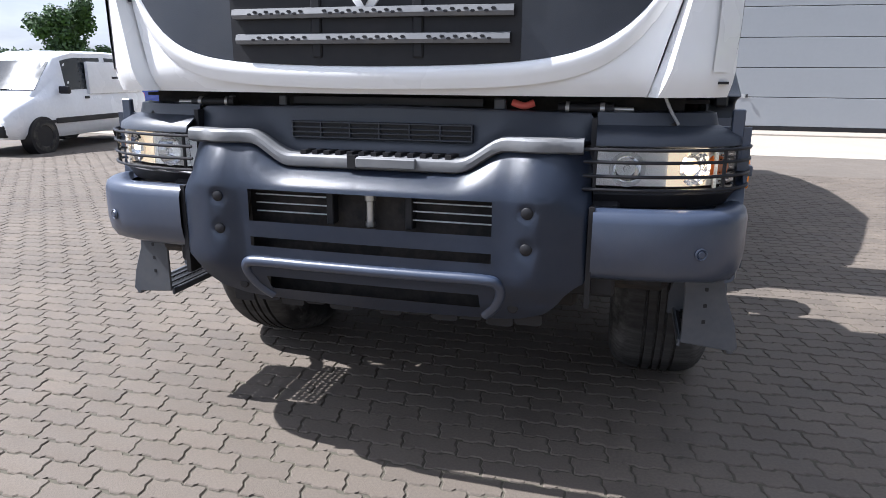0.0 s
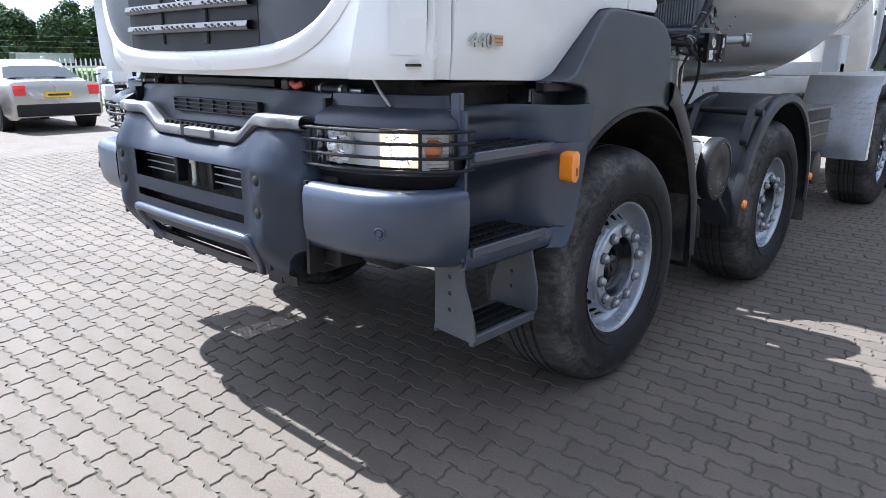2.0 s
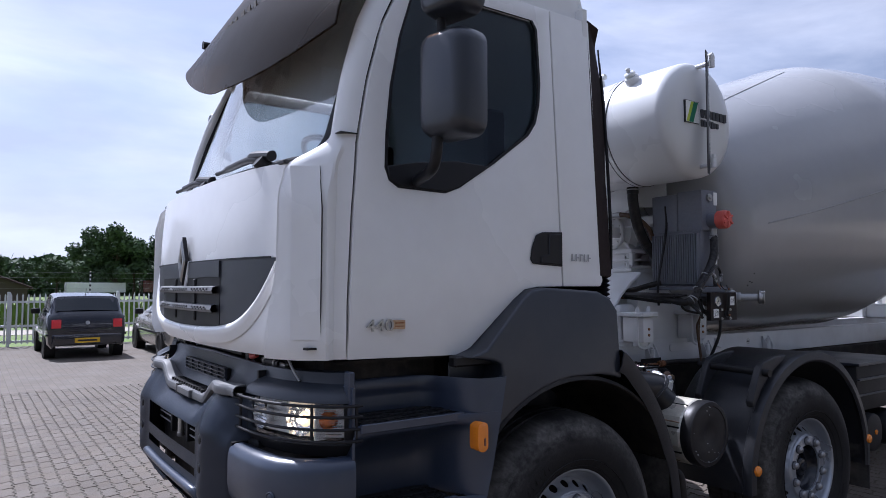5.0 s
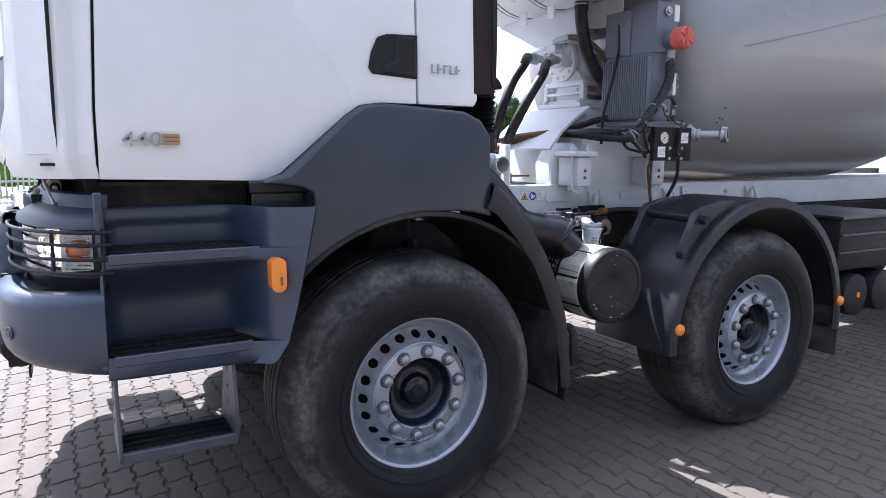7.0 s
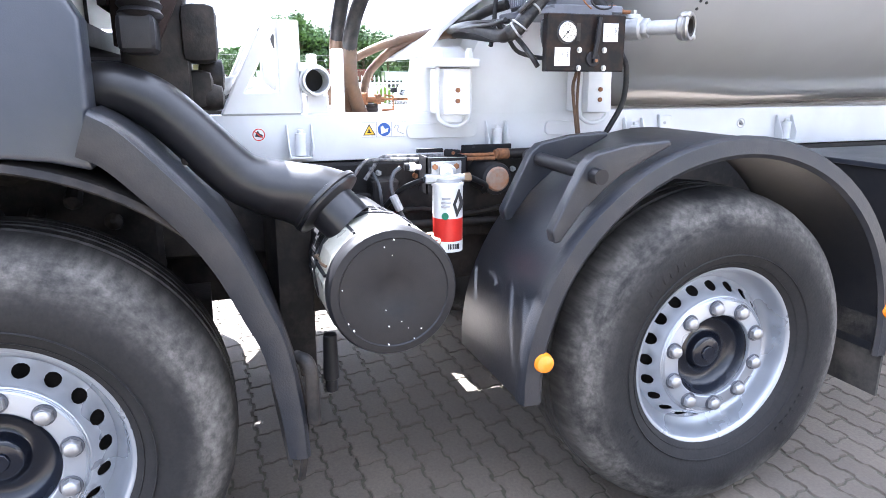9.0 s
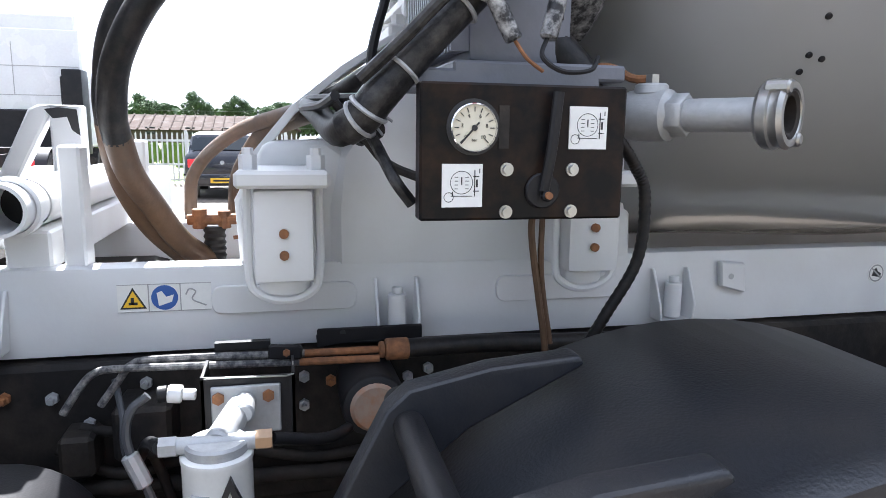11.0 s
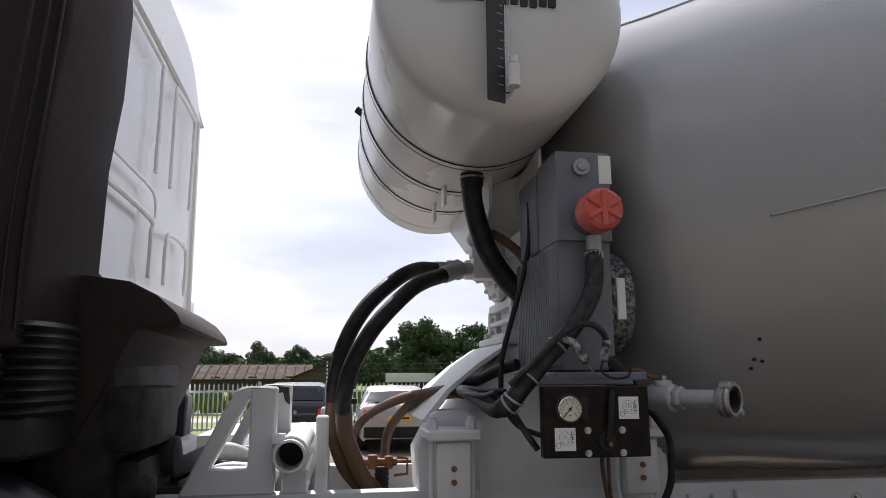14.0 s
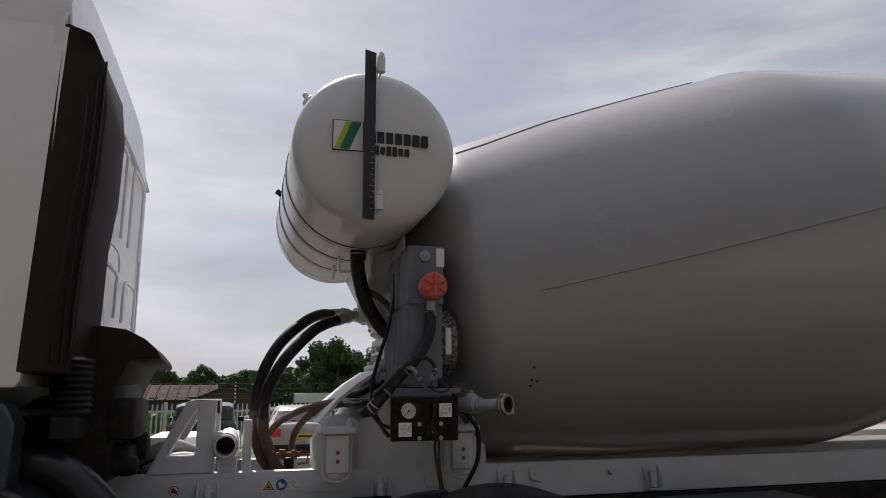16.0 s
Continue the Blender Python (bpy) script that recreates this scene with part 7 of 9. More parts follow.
    # dusty cross hose from the frame to the control box
    split("dusty_hose", tubes(([(-0.46, 2.648, 1.20), (-0.46, 2.649, 1.279), (-0.46, 2.651, 1.34), (-0.45, 2.661, 1.411), (-0.38, 2.720, 1.486), (-0.15, 2.826, 1.554), (0.05, 2.917, 1.582), (0.22, 2.989, 1.600), (0.27, 3.014, 1.613)], 0.019), ([(-0.35, 2.78, 1.22), (-0.35, 2.784, 1.316), (-0.33, 2.793, 1.403), (-0.28, 2.820, 1.466), (-0.12, 2.873, 1.539), (0.06, 2.946, 1.571), (0.22, 2.989, 1.586), (0.28, 3.01, 1.584)], 0.019), n=12), HOSE_DUSTY, truck, "brown dust-coated hose")
    split("cross_hose", tubes(([(0.26, 3.010, 1.611), (0.34, 3.05, 1.633), (0.42, 3.092, 1.660), (0.48, 3.14, 1.678)], 0.0185), ([(0.27, 3.008, 1.584), (0.38, 3.03, 1.575), (0.50, 3.06, 1.56), (0.60, 3.08, 1.555)], 0.016), n=12), HOSE, truck, "black rubber cross hose")
    hf = part("hose_fitting", cyls(((-0.06, 2.69, 1.328), (-0.06, 2.81, 1.328), 0.014), ((-0.06, 2.81, 1.328), (-0.06, 3.0, 1.328), 0.006), ((-0.06, 2.72, 1.305), (-0.06, 2.72, 1.355), 0.018), ((-0.06, 2.78, 1.305), (-0.06, 2.78, 1.350), 0.016), n=10), RUST, truck, "rusty hose coupling with a linkage rod", bevel=0.002)
    part("fitting_hook", tubes(([(-0.06, 2.81, 1.345), (-0.06, 2.85, 1.340), (-0.06, 2.85, 1.285), (-0.06, 2.80, 1.280)], 0.0055), smooth=False, n=6), RUST, hf)
    part("fitting_thread", tubes(([(-0.06, 2.755, z) for z in span(1.16, 1.31, 18)], 0.024), smooth=False, n=14, ribs=0.004), DARK, hf)
    # water tank
    y, z, r = 3.024, 2.700, 0.368
    bm = bmesh.new()
    dome = [(0.0, 0.921), (0.12, 0.918), (0.22, 0.908), (0.30, 0.888), (0.345, 0.864), (0.362, 0.838), (0.3665, 0.815)]
    prof = dome + [(r, 0.6), (r, -0.6)] + [(q, 0.14 - w) for q, w in reversed(dome)]
    revolve(bm, prof, (0, y, z), (1, 0, 0), 64)
    tank = part("water_tank", bm, TANK_WHITE, truck, "white cylindrical water tank with domed ends", smooth=40)
    for x in (0.42, 0.10, -0.22, -0.55):
        bm = bmesh.new()
        revolve(bm, [(r - 0.001, x - 0.018), (r + 0.004, x - 0.014), (r + 0.004, x + 0.014), (r - 0.001, x + 0.018)], (0, y, z), (1, 0, 0), 64)
        st = part("tank_strap", bm, TANK_WHITE, tank)
        bm = bmesh.new()
        for e in (-0.02, 0.02):
            revolve(bm, [(r + 0.0015, x + e - 0.003), (r + 0.0045, x + e), (r + 0.0015, x + e + 0.003)], (0, y, z), (1, 0, 0), 64)
        split("strap_edge", bm, BLACK, st) if x in (0.42, 0.10, -0.22) else bm.free()
    part("tank_cap", cyls(((0.57, 2.785, 2.960), (0.57, 2.752, 3.003), 0.046), ((0.57, 2.752, 3.003), (0.57, 2.735, 3.024), 0.036), ((0.57, 2.735, 3.024), (0.57, 2.718, 3.052), 0.014)), TANK_WHITE, tank, bevel=0.006)
    part("tank_plug", cyls(((-0.3, 2.668, 2.79), (-0.3, 2.638, 2.812), 0.016)), BLACK, tank)
    part("lifting_eye", cyls(((0.2, 2.89, 3.02), (0.2, 2.87, 3.11), 0.03), ((0.14, 2.86, 3.10), (0.26, 2.86, 3.10), 0.02)), TANK_WHITE, tank)
    # level gauge strip, fittings, marks
    def gauge(bm):
        bm.transform(Matrix.Translation((0.970, 2.972, 0)) @ Matrix.Rotation(0.40, 4, "Z"))
        return bm
    part("level_strip", gauge(boxed((-0.002, 0.003, -0.028, 0.028, 2.338, 3.100))), INK, tank, "black level gauge strip", bevel=0.001)
    split("gauge_tick", gauge(boxed(*[(0.003, 0.0042, 0.012 if k % 2 else 0.004, 0.022, 2.385 + 0.025 * k, 2.3875 + 0.025 * k) for k in range(12)])), GREY_INK, tank)
    part("gauge_tube", gauge(cyls(((0.0, 0.036, 2.37), (0.0, 0.036, 3.06), 0.006), n=10)), LENS, tank)
    split("gauge_fitting", cyls(((0.86, 3.022, 2.400), (0.985, 3.018, 2.400), 0.015), ((0.975, 3.018, 2.380), (0.975, 3.018, 2.440), 0.017), ((0.975, 3.018, 2.445), (0.975, 3.018, 2.462), 0.012), ((0.82, 3.018, 3.030), (0.985, 3.018, 3.035), 0.015), ((0.975, 3.018, 3.005), (0.975, 3.018, 3.075), 0.018), ((0.94, 3.018, 3.072), (0.985, 3.018, 3.085), 0.012), n=12), FRAME_WHITE, tank)
    la, lb, lc, ld = 2.824, 2.951, 2.653, 2.783
    lg = part("logo_square", plated([(la, lc), (lb, lc), (lb, ld), (la, ld)], "x", 0.890, 0.9235), STICKER, tank)
    part("logo_frame", plated([(la - 0.003, lc - 0.003), (lb + 0.003, lc - 0.003), (lb + 0.003, ld + 0.003), (la - 0.003, ld + 0.003)], "x", 0.890, 0.9225), INK, lg)
    part("logo_stripe", plated([(la + 0.028, lc + 0.002), (la + 0.070, lc + 0.002), (lb - 0.006, ld - 0.002), (lb - 0.050, ld - 0.002)], "x", 0.900, 0.9250), GREEN, lg)
    part("logo_stripe", plated([(la + 0.004, lc + 0.002), (la + 0.028, lc + 0.002), (lb - 0.050, ld - 0.002), (lb - 0.074, ld - 0.002)], "x", 0.900, 0.9250), LIME, lg)
    bm = bmesh.new()
    for k in range(7):
        plate(bm, round_rect(0.031, 0.052, 0.004, 2, cx=2.990 + 0.0395 * k, cy=2.722), "x", 0.890, 0.9248)
    for k in range(7):
        plate(bm, round_rect(0.021, 0.034 + 0.010 * (k in (0, 1, 3, 4)), 0.004, 2, cx=2.985 + 0.0270 * k, cy=2.662), "x", 0.890, 0.9248)
    split("maker_name_bar", bm, INK, tank, "black bars of printed maker's name")
    # cradle
    bm = plated([(-0.58, 2.372), (-0.58, 2.325), (-0.16, 2.142), (0.16, 2.142), (0.30, 2.23), (0.30, 2.36)], "y", 3.100, 3.112)
    cr = part("tank_cradle", bm, FRAME_WHITE, truck, "white shaped steel cradle plate under the water tank", bevel=0.003)
    part("cradle_plate", plated([(0.02, 2.345), (0.02, 2.285), (0.19, 2.225), (0.46, 2.20), (0.46, 2.40)], "y", 3.235, 3.247), FRAME_WHITE, cr, bevel=0.003)
    part("cradle_web", plated([(3.106, 2.345), (3.30, 2.41), (3.30, 2.12), (3.106, 2.142)], "x", 0.14, 0.152), FRAME_WHITE, cr, bevel=0.003)
    split("cradle_beam", boxed((-0.34, 0.40, 3.20, 3.34, 2.08, 2.15)), FRAME_WHITE, truck, bevel=0.01)
    split("tank_tab", boxed((0.12, 0.185, 2.955, 2.966, 2.262, 2.345), (-0.15, -0.085, 2.955, 2.966, 2.262, 2.345)), FRAME_WHITE, truck, bevel=0.002)
    # hose from the tank down to the cooler side
    part("tank_hose", tubes(([(0.345, 3.028, 2.345), (0.345, 3.032, 2.23), (0.345, 3.075, 2.078), (0.345, 3.148, 1.962), (0.350, 3.232, 1.888), (0.355, 3.30, 1.84)], 0.036), n=18), HOSE, truck, "thick black water hose")
    collar = part("hose_collar", tubes(([(0.345, 3.028, 2.352), (0.345, 3.029, 2.29)], 0.040), smooth=False, n=18), BLACK, truck)
    part("collar_clip", tubes(([(0.345 + 0.042 * math.cos(t), 3.029 + 0.042 * math.sin(t), 2.318) for t in span(0, 6.2832, 20)], 0.004), smooth=False, n=6), STEEL, collar)
    split("thin_line", tubes(([(0.49, 3.19, 2.20), (0.50, 3.184, 2.07), (0.50, 3.157, 1.941), (0.50, 3.112, 1.788), (0.50, 3.086, 1.69), (0.50, 3.08, 1.59), (0.52, 3.06, 1.53)], 0.0085), n=8), BLACK, truck)
    # oil cooler
    c = part("oil_cooler", boxed((0.40, 0.765, 3.175, 3.335, 1.655, 2.275)), COOLER, truck, "grey oil cooler with fins and fan", bevel=0.012, seg=2)
    part("cooler_frame", boxed((0.40, 0.60, 3.165, 3.178, 2.02, 2.27), (0.60, 0.785, 3.170, 3.335, 2.02, 2.285)), COOLER, c, bevel=0.01, seg=2)
    bm = bmesh.new()
    for k in range(20):
        x = 0.41 + 0.345 * k / 19
        box(bm, x - 0.004, x + 0.004, 3.150, 3.18, 1.67, 2.00)
    split("fin", bm, COOLER, c)
    bm = bmesh.new()
    revolve(bm, [(0.155, 0.0), (0.16, 0.02), (0.16, 0.07), (0.15, 0.08), (0.10, 0.08), (0.0, 0.07)], (0.59, 3.335, 1.86), (0, 1, 0), 32)
    part("fan_shroud", bm, material("chipped_black_white_paint", (0.012, 0.012, 0.014), 0.5, dirt=(0.62, 0.62, 0.62), dirt_amount=0.62, dirt_scale=70, vary=0.2), c, "black fan shroud with flaked white paint")
    part("shroud_band", boxed((0.742, 0.754, 3.352, 3.378, 1.80, 1.92)), STICKER, c, "pale metal band", bevel=0.002)
    part("name_plate", boxed((0.766, 0.787, 3.30, 3.338, 2.19, 2.275)), STICKER, c)
    part("cooler_plug", cyls(((0.785, 3.245, 2.235), (0.80, 3.245, 2.235), 0.026), ((0.80, 3.245, 2.235), (0.808, 3.245, 2.235), 0.014), n=16), STEEL, c, bevel=0.002)
    bm = bmesh.new()
    cyl(bm, (0.775, 3.26, 2.085), (0.85, 3.26, 2.085), 0.048, n=24)
    part("filler_neck", bm, COOLER, c)
    bm = bmesh.new()
    n = 24
    revolve(bm, [(0.0, 0.915), (0.046, 0.915), (0.056, 0.908), (0.060, 0.895), (0.060, 0.852), (0.0, 0.85)], (0, 3.26, 2.085), (1, 0, 0), n)
    cap = part("red_cap", bm, RED_CAP, c, "faded red filler cap")
    part("cap_rib", boxed((0.914, 0.924, 3.252, 3.268, 2.035, 2.135)), RED_CAP, cap, bevel=0.003)
    bm = bmesh.new()
    for a in (0, 60, 120):
        m4 = Matrix.Translation((0.917, 3.26, 2.085)) @ pose(0, 0, 0, a, 0, 0) @ Matrix.Diagonal((0.010, 0.014, 0.105, 1))
        bmesh.ops.create_cube(bm, size=1, matrix=m4)
    part("cap_star", bm, RED_CAP, cap, bevel=0.002)
    part("cap_pipe", cyls(((0.80, 3.27, 2.03), (0.80, 3.27, 1.975), 0.022), ((0.80, 3.27, 1.985), (0.80, 3.27, 1.965), 0.027), n=14), GALV, c)
    c.location = (-0.016, 0.020, 0.0)
    run = [(0.785, 3.290, 1.985), (0.795, 3.275, 1.87), (0.80, 3.210, 1.768), (0.80, 3.127, 1.680), (0.80, 3.057, 1.600), (0.792, 3.036, 1.572), (0.775, 3.014, 1.556)]
    rh = part("return_hose", tubes((run, 0.0255), n=18), HOSE_FLAKED, truck, "black return hose with flaked paint")
    part("return_elbow", tubes(([(0.782, 3.022, 1.562), (0.750, 3.008, 1.552), (0.69, 2.998, 1.560), (0.60, 2.985, 1.580), (0.48, 2.975, 1.594), (0.35, 2.982, 1.598), (0.25, 2.998, 1.594)], (0.0235, 0.014)), n=14), HOSE, truck, "black elbow of the return hose")
    curve = curve_points(run, 6)
    for k in (15, 21, 27, 31):
        p, d = curve[k], (curve[k + 1] - curve[k - 1]).normalized()
        u = d.cross(Vector((0, 0, 1))).normalized()
        w = d.cross(u)
        ring = [p + 0.0275 * (math.cos(t) * u + math.sin(t) * w) for t in span(0, 6.2832, 16)]
        tie = part("cable_tie", tubes((ring, 0.0035), smooth=False, n=6), GALV, rh, "pale cable tie")
        part("tie_tail", tubes(([p + 0.028 * u, p + 0.036 * u + 0.012 * w, p + 0.040 * u + 0.026 * w], 0.0022), n=5), GALV, tie)
    # harness round the hose: conduit with flaked paint, plug sleeves, thin wires
    split("conduit", tubes(([(0.815, 3.03, 1.62), (0.835, 3.085, 1.672), (0.845, 3.14, 1.728), (0.84, 3.20, 1.770), (0.83, 3.255, 1.778), (0.825, 3.292, 1.750), (0.825, 3.300, 1.705)], 0.0085, ), ([(0.66, 3.02, 1.60), (0.75, 3.05, 1.55), (0.815, 3.075, 1.49), (0.82, 3.10, 1.455)], 0.0085), n=10), HOSE_FLAKED, truck, "thin black conduit with flaked paint")
    split("plug_sleeve", cyls(((0.835, 3.205, 1.730), (0.835, 3.235, 1.675), 0.0125), ((0.83, 3.285, 1.680), (0.825, 3.300, 1.735), 0.0125), ((0.835, 3.165, 1.742), (0.835, 3.207, 1.728), 0.010), n=12), FLAKED, truck, "plug sleeve with flaked white paint", bevel=0.003)
    split("loom_wire", tubes(([(0.835, 3.235, 1.676), (0.845, 3.250, 1.652), (0.84, 3.275, 1.636)], 0.0028), n=6), RUST, truck)
    split("loom_wire", tubes(([(0.83, 3.284, 1.682), (0.845, 3.272, 1.655), (0.85, 3.30, 1.636), (0.84, 3.345, 1.640), (0.82, 3.365, 1.66)], 0.0035), n=6), BLACK, truck)
    split("thin_conduit", tubes(([(0.72, 3.04, 1.60), (0.64, 3.005, 1.602), (0.50, 2.975, 1.606), (0.36, 2.985, 1.606), (0.26, 3.00, 1.604)], 0.008), ([(0.78, 3.00, 1.60), (0.70, 2.985, 1.590), (0.55, 2.965, 1.590), (0.40, 2.97, 1.590), (0.27, 2.995, 1.590)], 0.007), n=8), HOSE, truck)
    part("hose_back", tubes(([(0.70, 3.30, 1.745), (0.72, 3.335, 1.69), (0.735, 3.372, 1.645), (0.735, 3.39, 1.60)], 0.030)), HOSE, truck)
    part("tray", boxed((0.36, 0.80, 3.16, 3.42, 1.628, 1.652), (0.775, 0.80, 3.10, 3.38, 1.617, 1.640)), COOLER, truck, bevel=0.004)
    # control box
    cb = part("control_box", boxed((0.850, 0.880, 3.082, 3.366, 1.436, 1.613)), BLACK_GLOSS, truck, "black control box with a pressure gauge", bevel=0.003)
    # valve bodies and stays behind the panel
    split("panel_stay", boxed((0.70, 0.852, 3.190, 3.215, 1.585, 1.604), (0.70, 0.852, 3.320, 3.345, 1.585, 1.604)), COOLER, cb, bevel=0.003)
    bm = cyls(((0.76, 3.248, 1.478), (0.852, 3.248, 1.478), 0.032), ((0.74, 3.248, 1.478), (0.77, 3.248, 1.478), 0.022), ((0.80, 3.160, 1.478), (0.80, 3.30, 1.478), 0.018), ((0.79, 3.152, 1.556), (0.852, 3.152, 1.556), 0.030), n=16)
    part("valve_body", bm, DARK, cb, "dirty black valve body behind the panel", bevel=0.004)
    split("panel_line", tubes(([(0.80, 3.165, 1.478), (0.79, 3.135, 1.49), (0.77, 3.125, 1.55), (0.74, 3.14, 1.60)], 0.009), ([(0.75, 3.248, 1.478), (0.70, 3.26, 1.50), (0.66, 3.30, 1.56)], 0.011), n=8), HOSE, cb)
    bm = bmesh.new()
    revolve(bm, [(0.0315, 0.870), (0.0315, 0.887), (0.0300, 0.8885), (0.0290, 0.886)], (0, 3.152, 1.556), (1, 0, 0), 32)
    g = part("pressure_gauge", bm, CHROME, cb, "round pressure gauge with white dial")
    bm = bmesh.new()
    revolve(bm, [(0.0, 0.885), (0.0290, 0.885)], (0, 3.152, 1.556), (1, 0, 0), 32)
    part("dial", bm, material("dial_face", (0.66, 0.62, 0.50), 0.5, vary=0.03), g)
    bm = bmesh.new()
    for k in range(13):
        t = radians(225 - 22.5 * k)
        m4 = Matrix.Translation((0.8858, 3.152 + 0.0235 * math.cos(t), 1.556 + 0.0235 * math.sin(t))) @ pose(0, 0, 0, math.degrees(t), 0, 0) @ Matrix.Diagonal((0.0006, 0.006, 0.0011, 1))
        bmesh.ops.create_cube(bm, size=1, matrix=m4)
    m4 = Matrix.Translation((0.8862, 3.146, 1.5495)) @ pose(0, 0, 0, 48, 0, 0) @ Matrix.Diagonal((0.0008, 0.036, 0.0022, 1))
    bmesh.ops.create_cube(bm, size=1, matrix=m4)
    cyl(bm, (0.8855, 3.152, 1.556), (0.8872, 3.152, 1.556), 0.004, n=10)
    part("needle_and_scale", bm, INK, g)
    for y2, z2 in ((3.310, 1.558), (3.138, 1.482)):
        s = part("pictogram_sticker", boxed((0.8795, 0.8822, y2 - 0.027, y2 + 0.027, z2 - 0.028, z2 + 0.028)), STICKER, cb, "white pictogram sticker")
        bm = bmesh.new()
        revolve(bm, [(0.0142, 0.8820), (0.0148, 0.8828), (0.0154, 0.8820)], (0, y2 - 0.001, z2 + 0.004), (1, 0, 0), 24)
        revolve(bm, [(0.0056, 0.8820), (0.0062, 0.8828), (0.0068, 0.8820)], (0, y2 - 0.018, z2 - 0.015), (1, 0, 0), 16)
        marks = [(-0.001 + 0.007 * sy, 0.004 + dz, 0.0046, 0.0009) for sy in (-1, 1) for dz in (-0.008, -0.003, 0.002, 0.007)]
        marks += [(-0.001, 0.006, 0.0016, 0.010), (-0.001, -0.0135, 0.028, 0.0009), (-0.013, -0.0105, 0.0012, 0.006), (0.0165, 0.003, 0.0012, 0.034), (0.0195, 0.003, 0.0026, 0.010), (0.0185, 0.012, 0.008, 0.0012), (0.0185, -0.007, 0.008, 0.0012), (0.023, 0.019, 0.0012, 0.006)]
        for dy, dz, w, h in marks:
            box(bm, 0.8818, 0.8827, y2 + dy - w / 2, y2 + dy + w / 2, z2 + dz - h / 2, z2 + dz + h / 2)
        part("pictogram", bm, INK, s)
    for y2, z2 in ((3.198, 1.503), (3.290, 1.503), (3.198, 1.447), (3.290, 1.447)):
        part("panel_screw", cyls(((0.879, y2, z2), (0.883, y2, z2), 0.009), ((0.883, y2, z2), (0.888, y2, z2), 0.006), n=14), STEEL, cb)
    part("valve_knob", cyls(((0.879, 3.248, 1.475), (0.886, 3.248, 1.475), 0.024), ((0.886, 3.250, 1.470), (0.90, 3.250, 1.468), 0.007), n=20), BLACK, cb, bevel=0.002)
    part("knob_pin", cyls(((0.899, 3.250, 1.470), (0.905, 3.250, 1.470), 0.005), n=10), RUST, cb)
    part("valve_handle", tubes(([(0.888, 3.248, 1.475), (0.893, 3.255, 1.53), (0.893, 3.262, 1.603)], 0.0075), n=10), BLACK, cb, "black lever handle", bevel=0)
    part("gauge_opening", plated(circle(0.036, 28, 3.152, 1.557), "x", 0.879, 0.8812), INK, cb)
    part("gauge_slot", boxed((0.8795, 0.8815, 3.186, 3.200, 1.53, 1.585)), DARK, cb)
    for k, word in enumerate(("0", "2", "4", "6", "8", "10")):
        t = radians(225 - 54 * k)
        lettering("dial_digits", word, INK, g, 0.0068, facing_x(0.8856, 3.152 + 0.0165 * math.cos(t), 1.556 + 0.0165 * math.sin(t)), 0.0004)
    lettering("dial_digits", "bar", INK, g, 0.0055, facing_x(0.8856, 3.152, 1.5405), 0.0004)
    cb.location = (0, 0.016, 0.003)
    # water coupling
    d = Vector((0.80, 0.50, 0.0)).normalized()
    e = Vector((0.950, 3.575, 1.582))
    at = lambda k: e - d * k
    bm = bmesh.new()
    revolve(bm, [(0.022, -0.255), (0.029, -0.252), (0.030, -0.232), (0.038, -0.226), (0.0395, -0.195), (0.038, -0.164), (0.030, -0.158), (0.024, -0.150)], e, d, 28)
    vp = part("water_valve", bm, GALV, truck, "grey ball valve and pipe", smooth=40)
    part("valve_pipe", cyls((at(0.40), at(0.24), 0.0255), n=20), PEELED, vp, "rust-stained pipe with flaked paint")
    part("outlet_pipe", cyls((at(0.165), at(0.028), 0.0235), n=24), GALV, vp)
    for a, b in ((0.160, 0.135), (0.262, 0.236)):
        part("hex_nut", cyls((at(a), at(b), 0.033), n=6), GALV, vp, bevel=0.002)
    top = at(0.195)
    part("valve_bonnet", cyls((top + Vector((0, 0, 0.03)), top + Vector((0, 0, 0.047)), 0.027, 0.024), n=16), GALV, vp, bevel=0.003)
    part("stem_nut", cyls((top + Vector((0, 0, 0.045)), top + Vector((0, 0, 0.060)), 0.011), n=6), STEEL, vp)
    bm = bmesh.new()
    revolve(bm, [(0.024, -0.034), (0.040, -0.030), (0.046, -0.024), (0.047, -0.012), (0.043, -0.010), (0.043, -0.004), (0.046, 0.002), (0.042, 0.008), (0.034, 0.008), (0.031, 0.004)], e, d, 36)
    hc = part("hose_coupling", bm, STEEL, vp, "worn steel hose coupling")
    bm = bmesh.new()
    revolve(bm, [(0.033, 0.006), (0.030, 0.007), (0.0245, 0.004), (0.0220, -0.018), (0.0, -0.018)], e, d, 32)
    part("coupling_seal", bm, DARK, hc, "dark rubber seal with brown residue")
    for t in (0.9, 4.0):
        u = d.cross(Vector((0, 0, 1))).normalized()
        p = e + 0.043 * (math.cos(t) * u + math.sin(t) * Vector((0, 0, 1)))
        part("coupling_lug", cyls((p - 0.02 * d, p + 0.012 * d, 0.010), n=10), STEEL, hc, bevel=0.003)
    part("valve_lever", tubes(([at(0.195) + Vector((0, 0, 0.054)), at(0.225) + Vector((0, -0.004, 0.056)), at(0.26) + Vector((0, -0.012, 0.074)), at(0.32) + Vector((0.01, -0.03, 0.070)), at(0.42) + Vector((0.02, -0.05, 0.058))], 0.0065), n=8), RUST, vp, "rust-red valve lever")
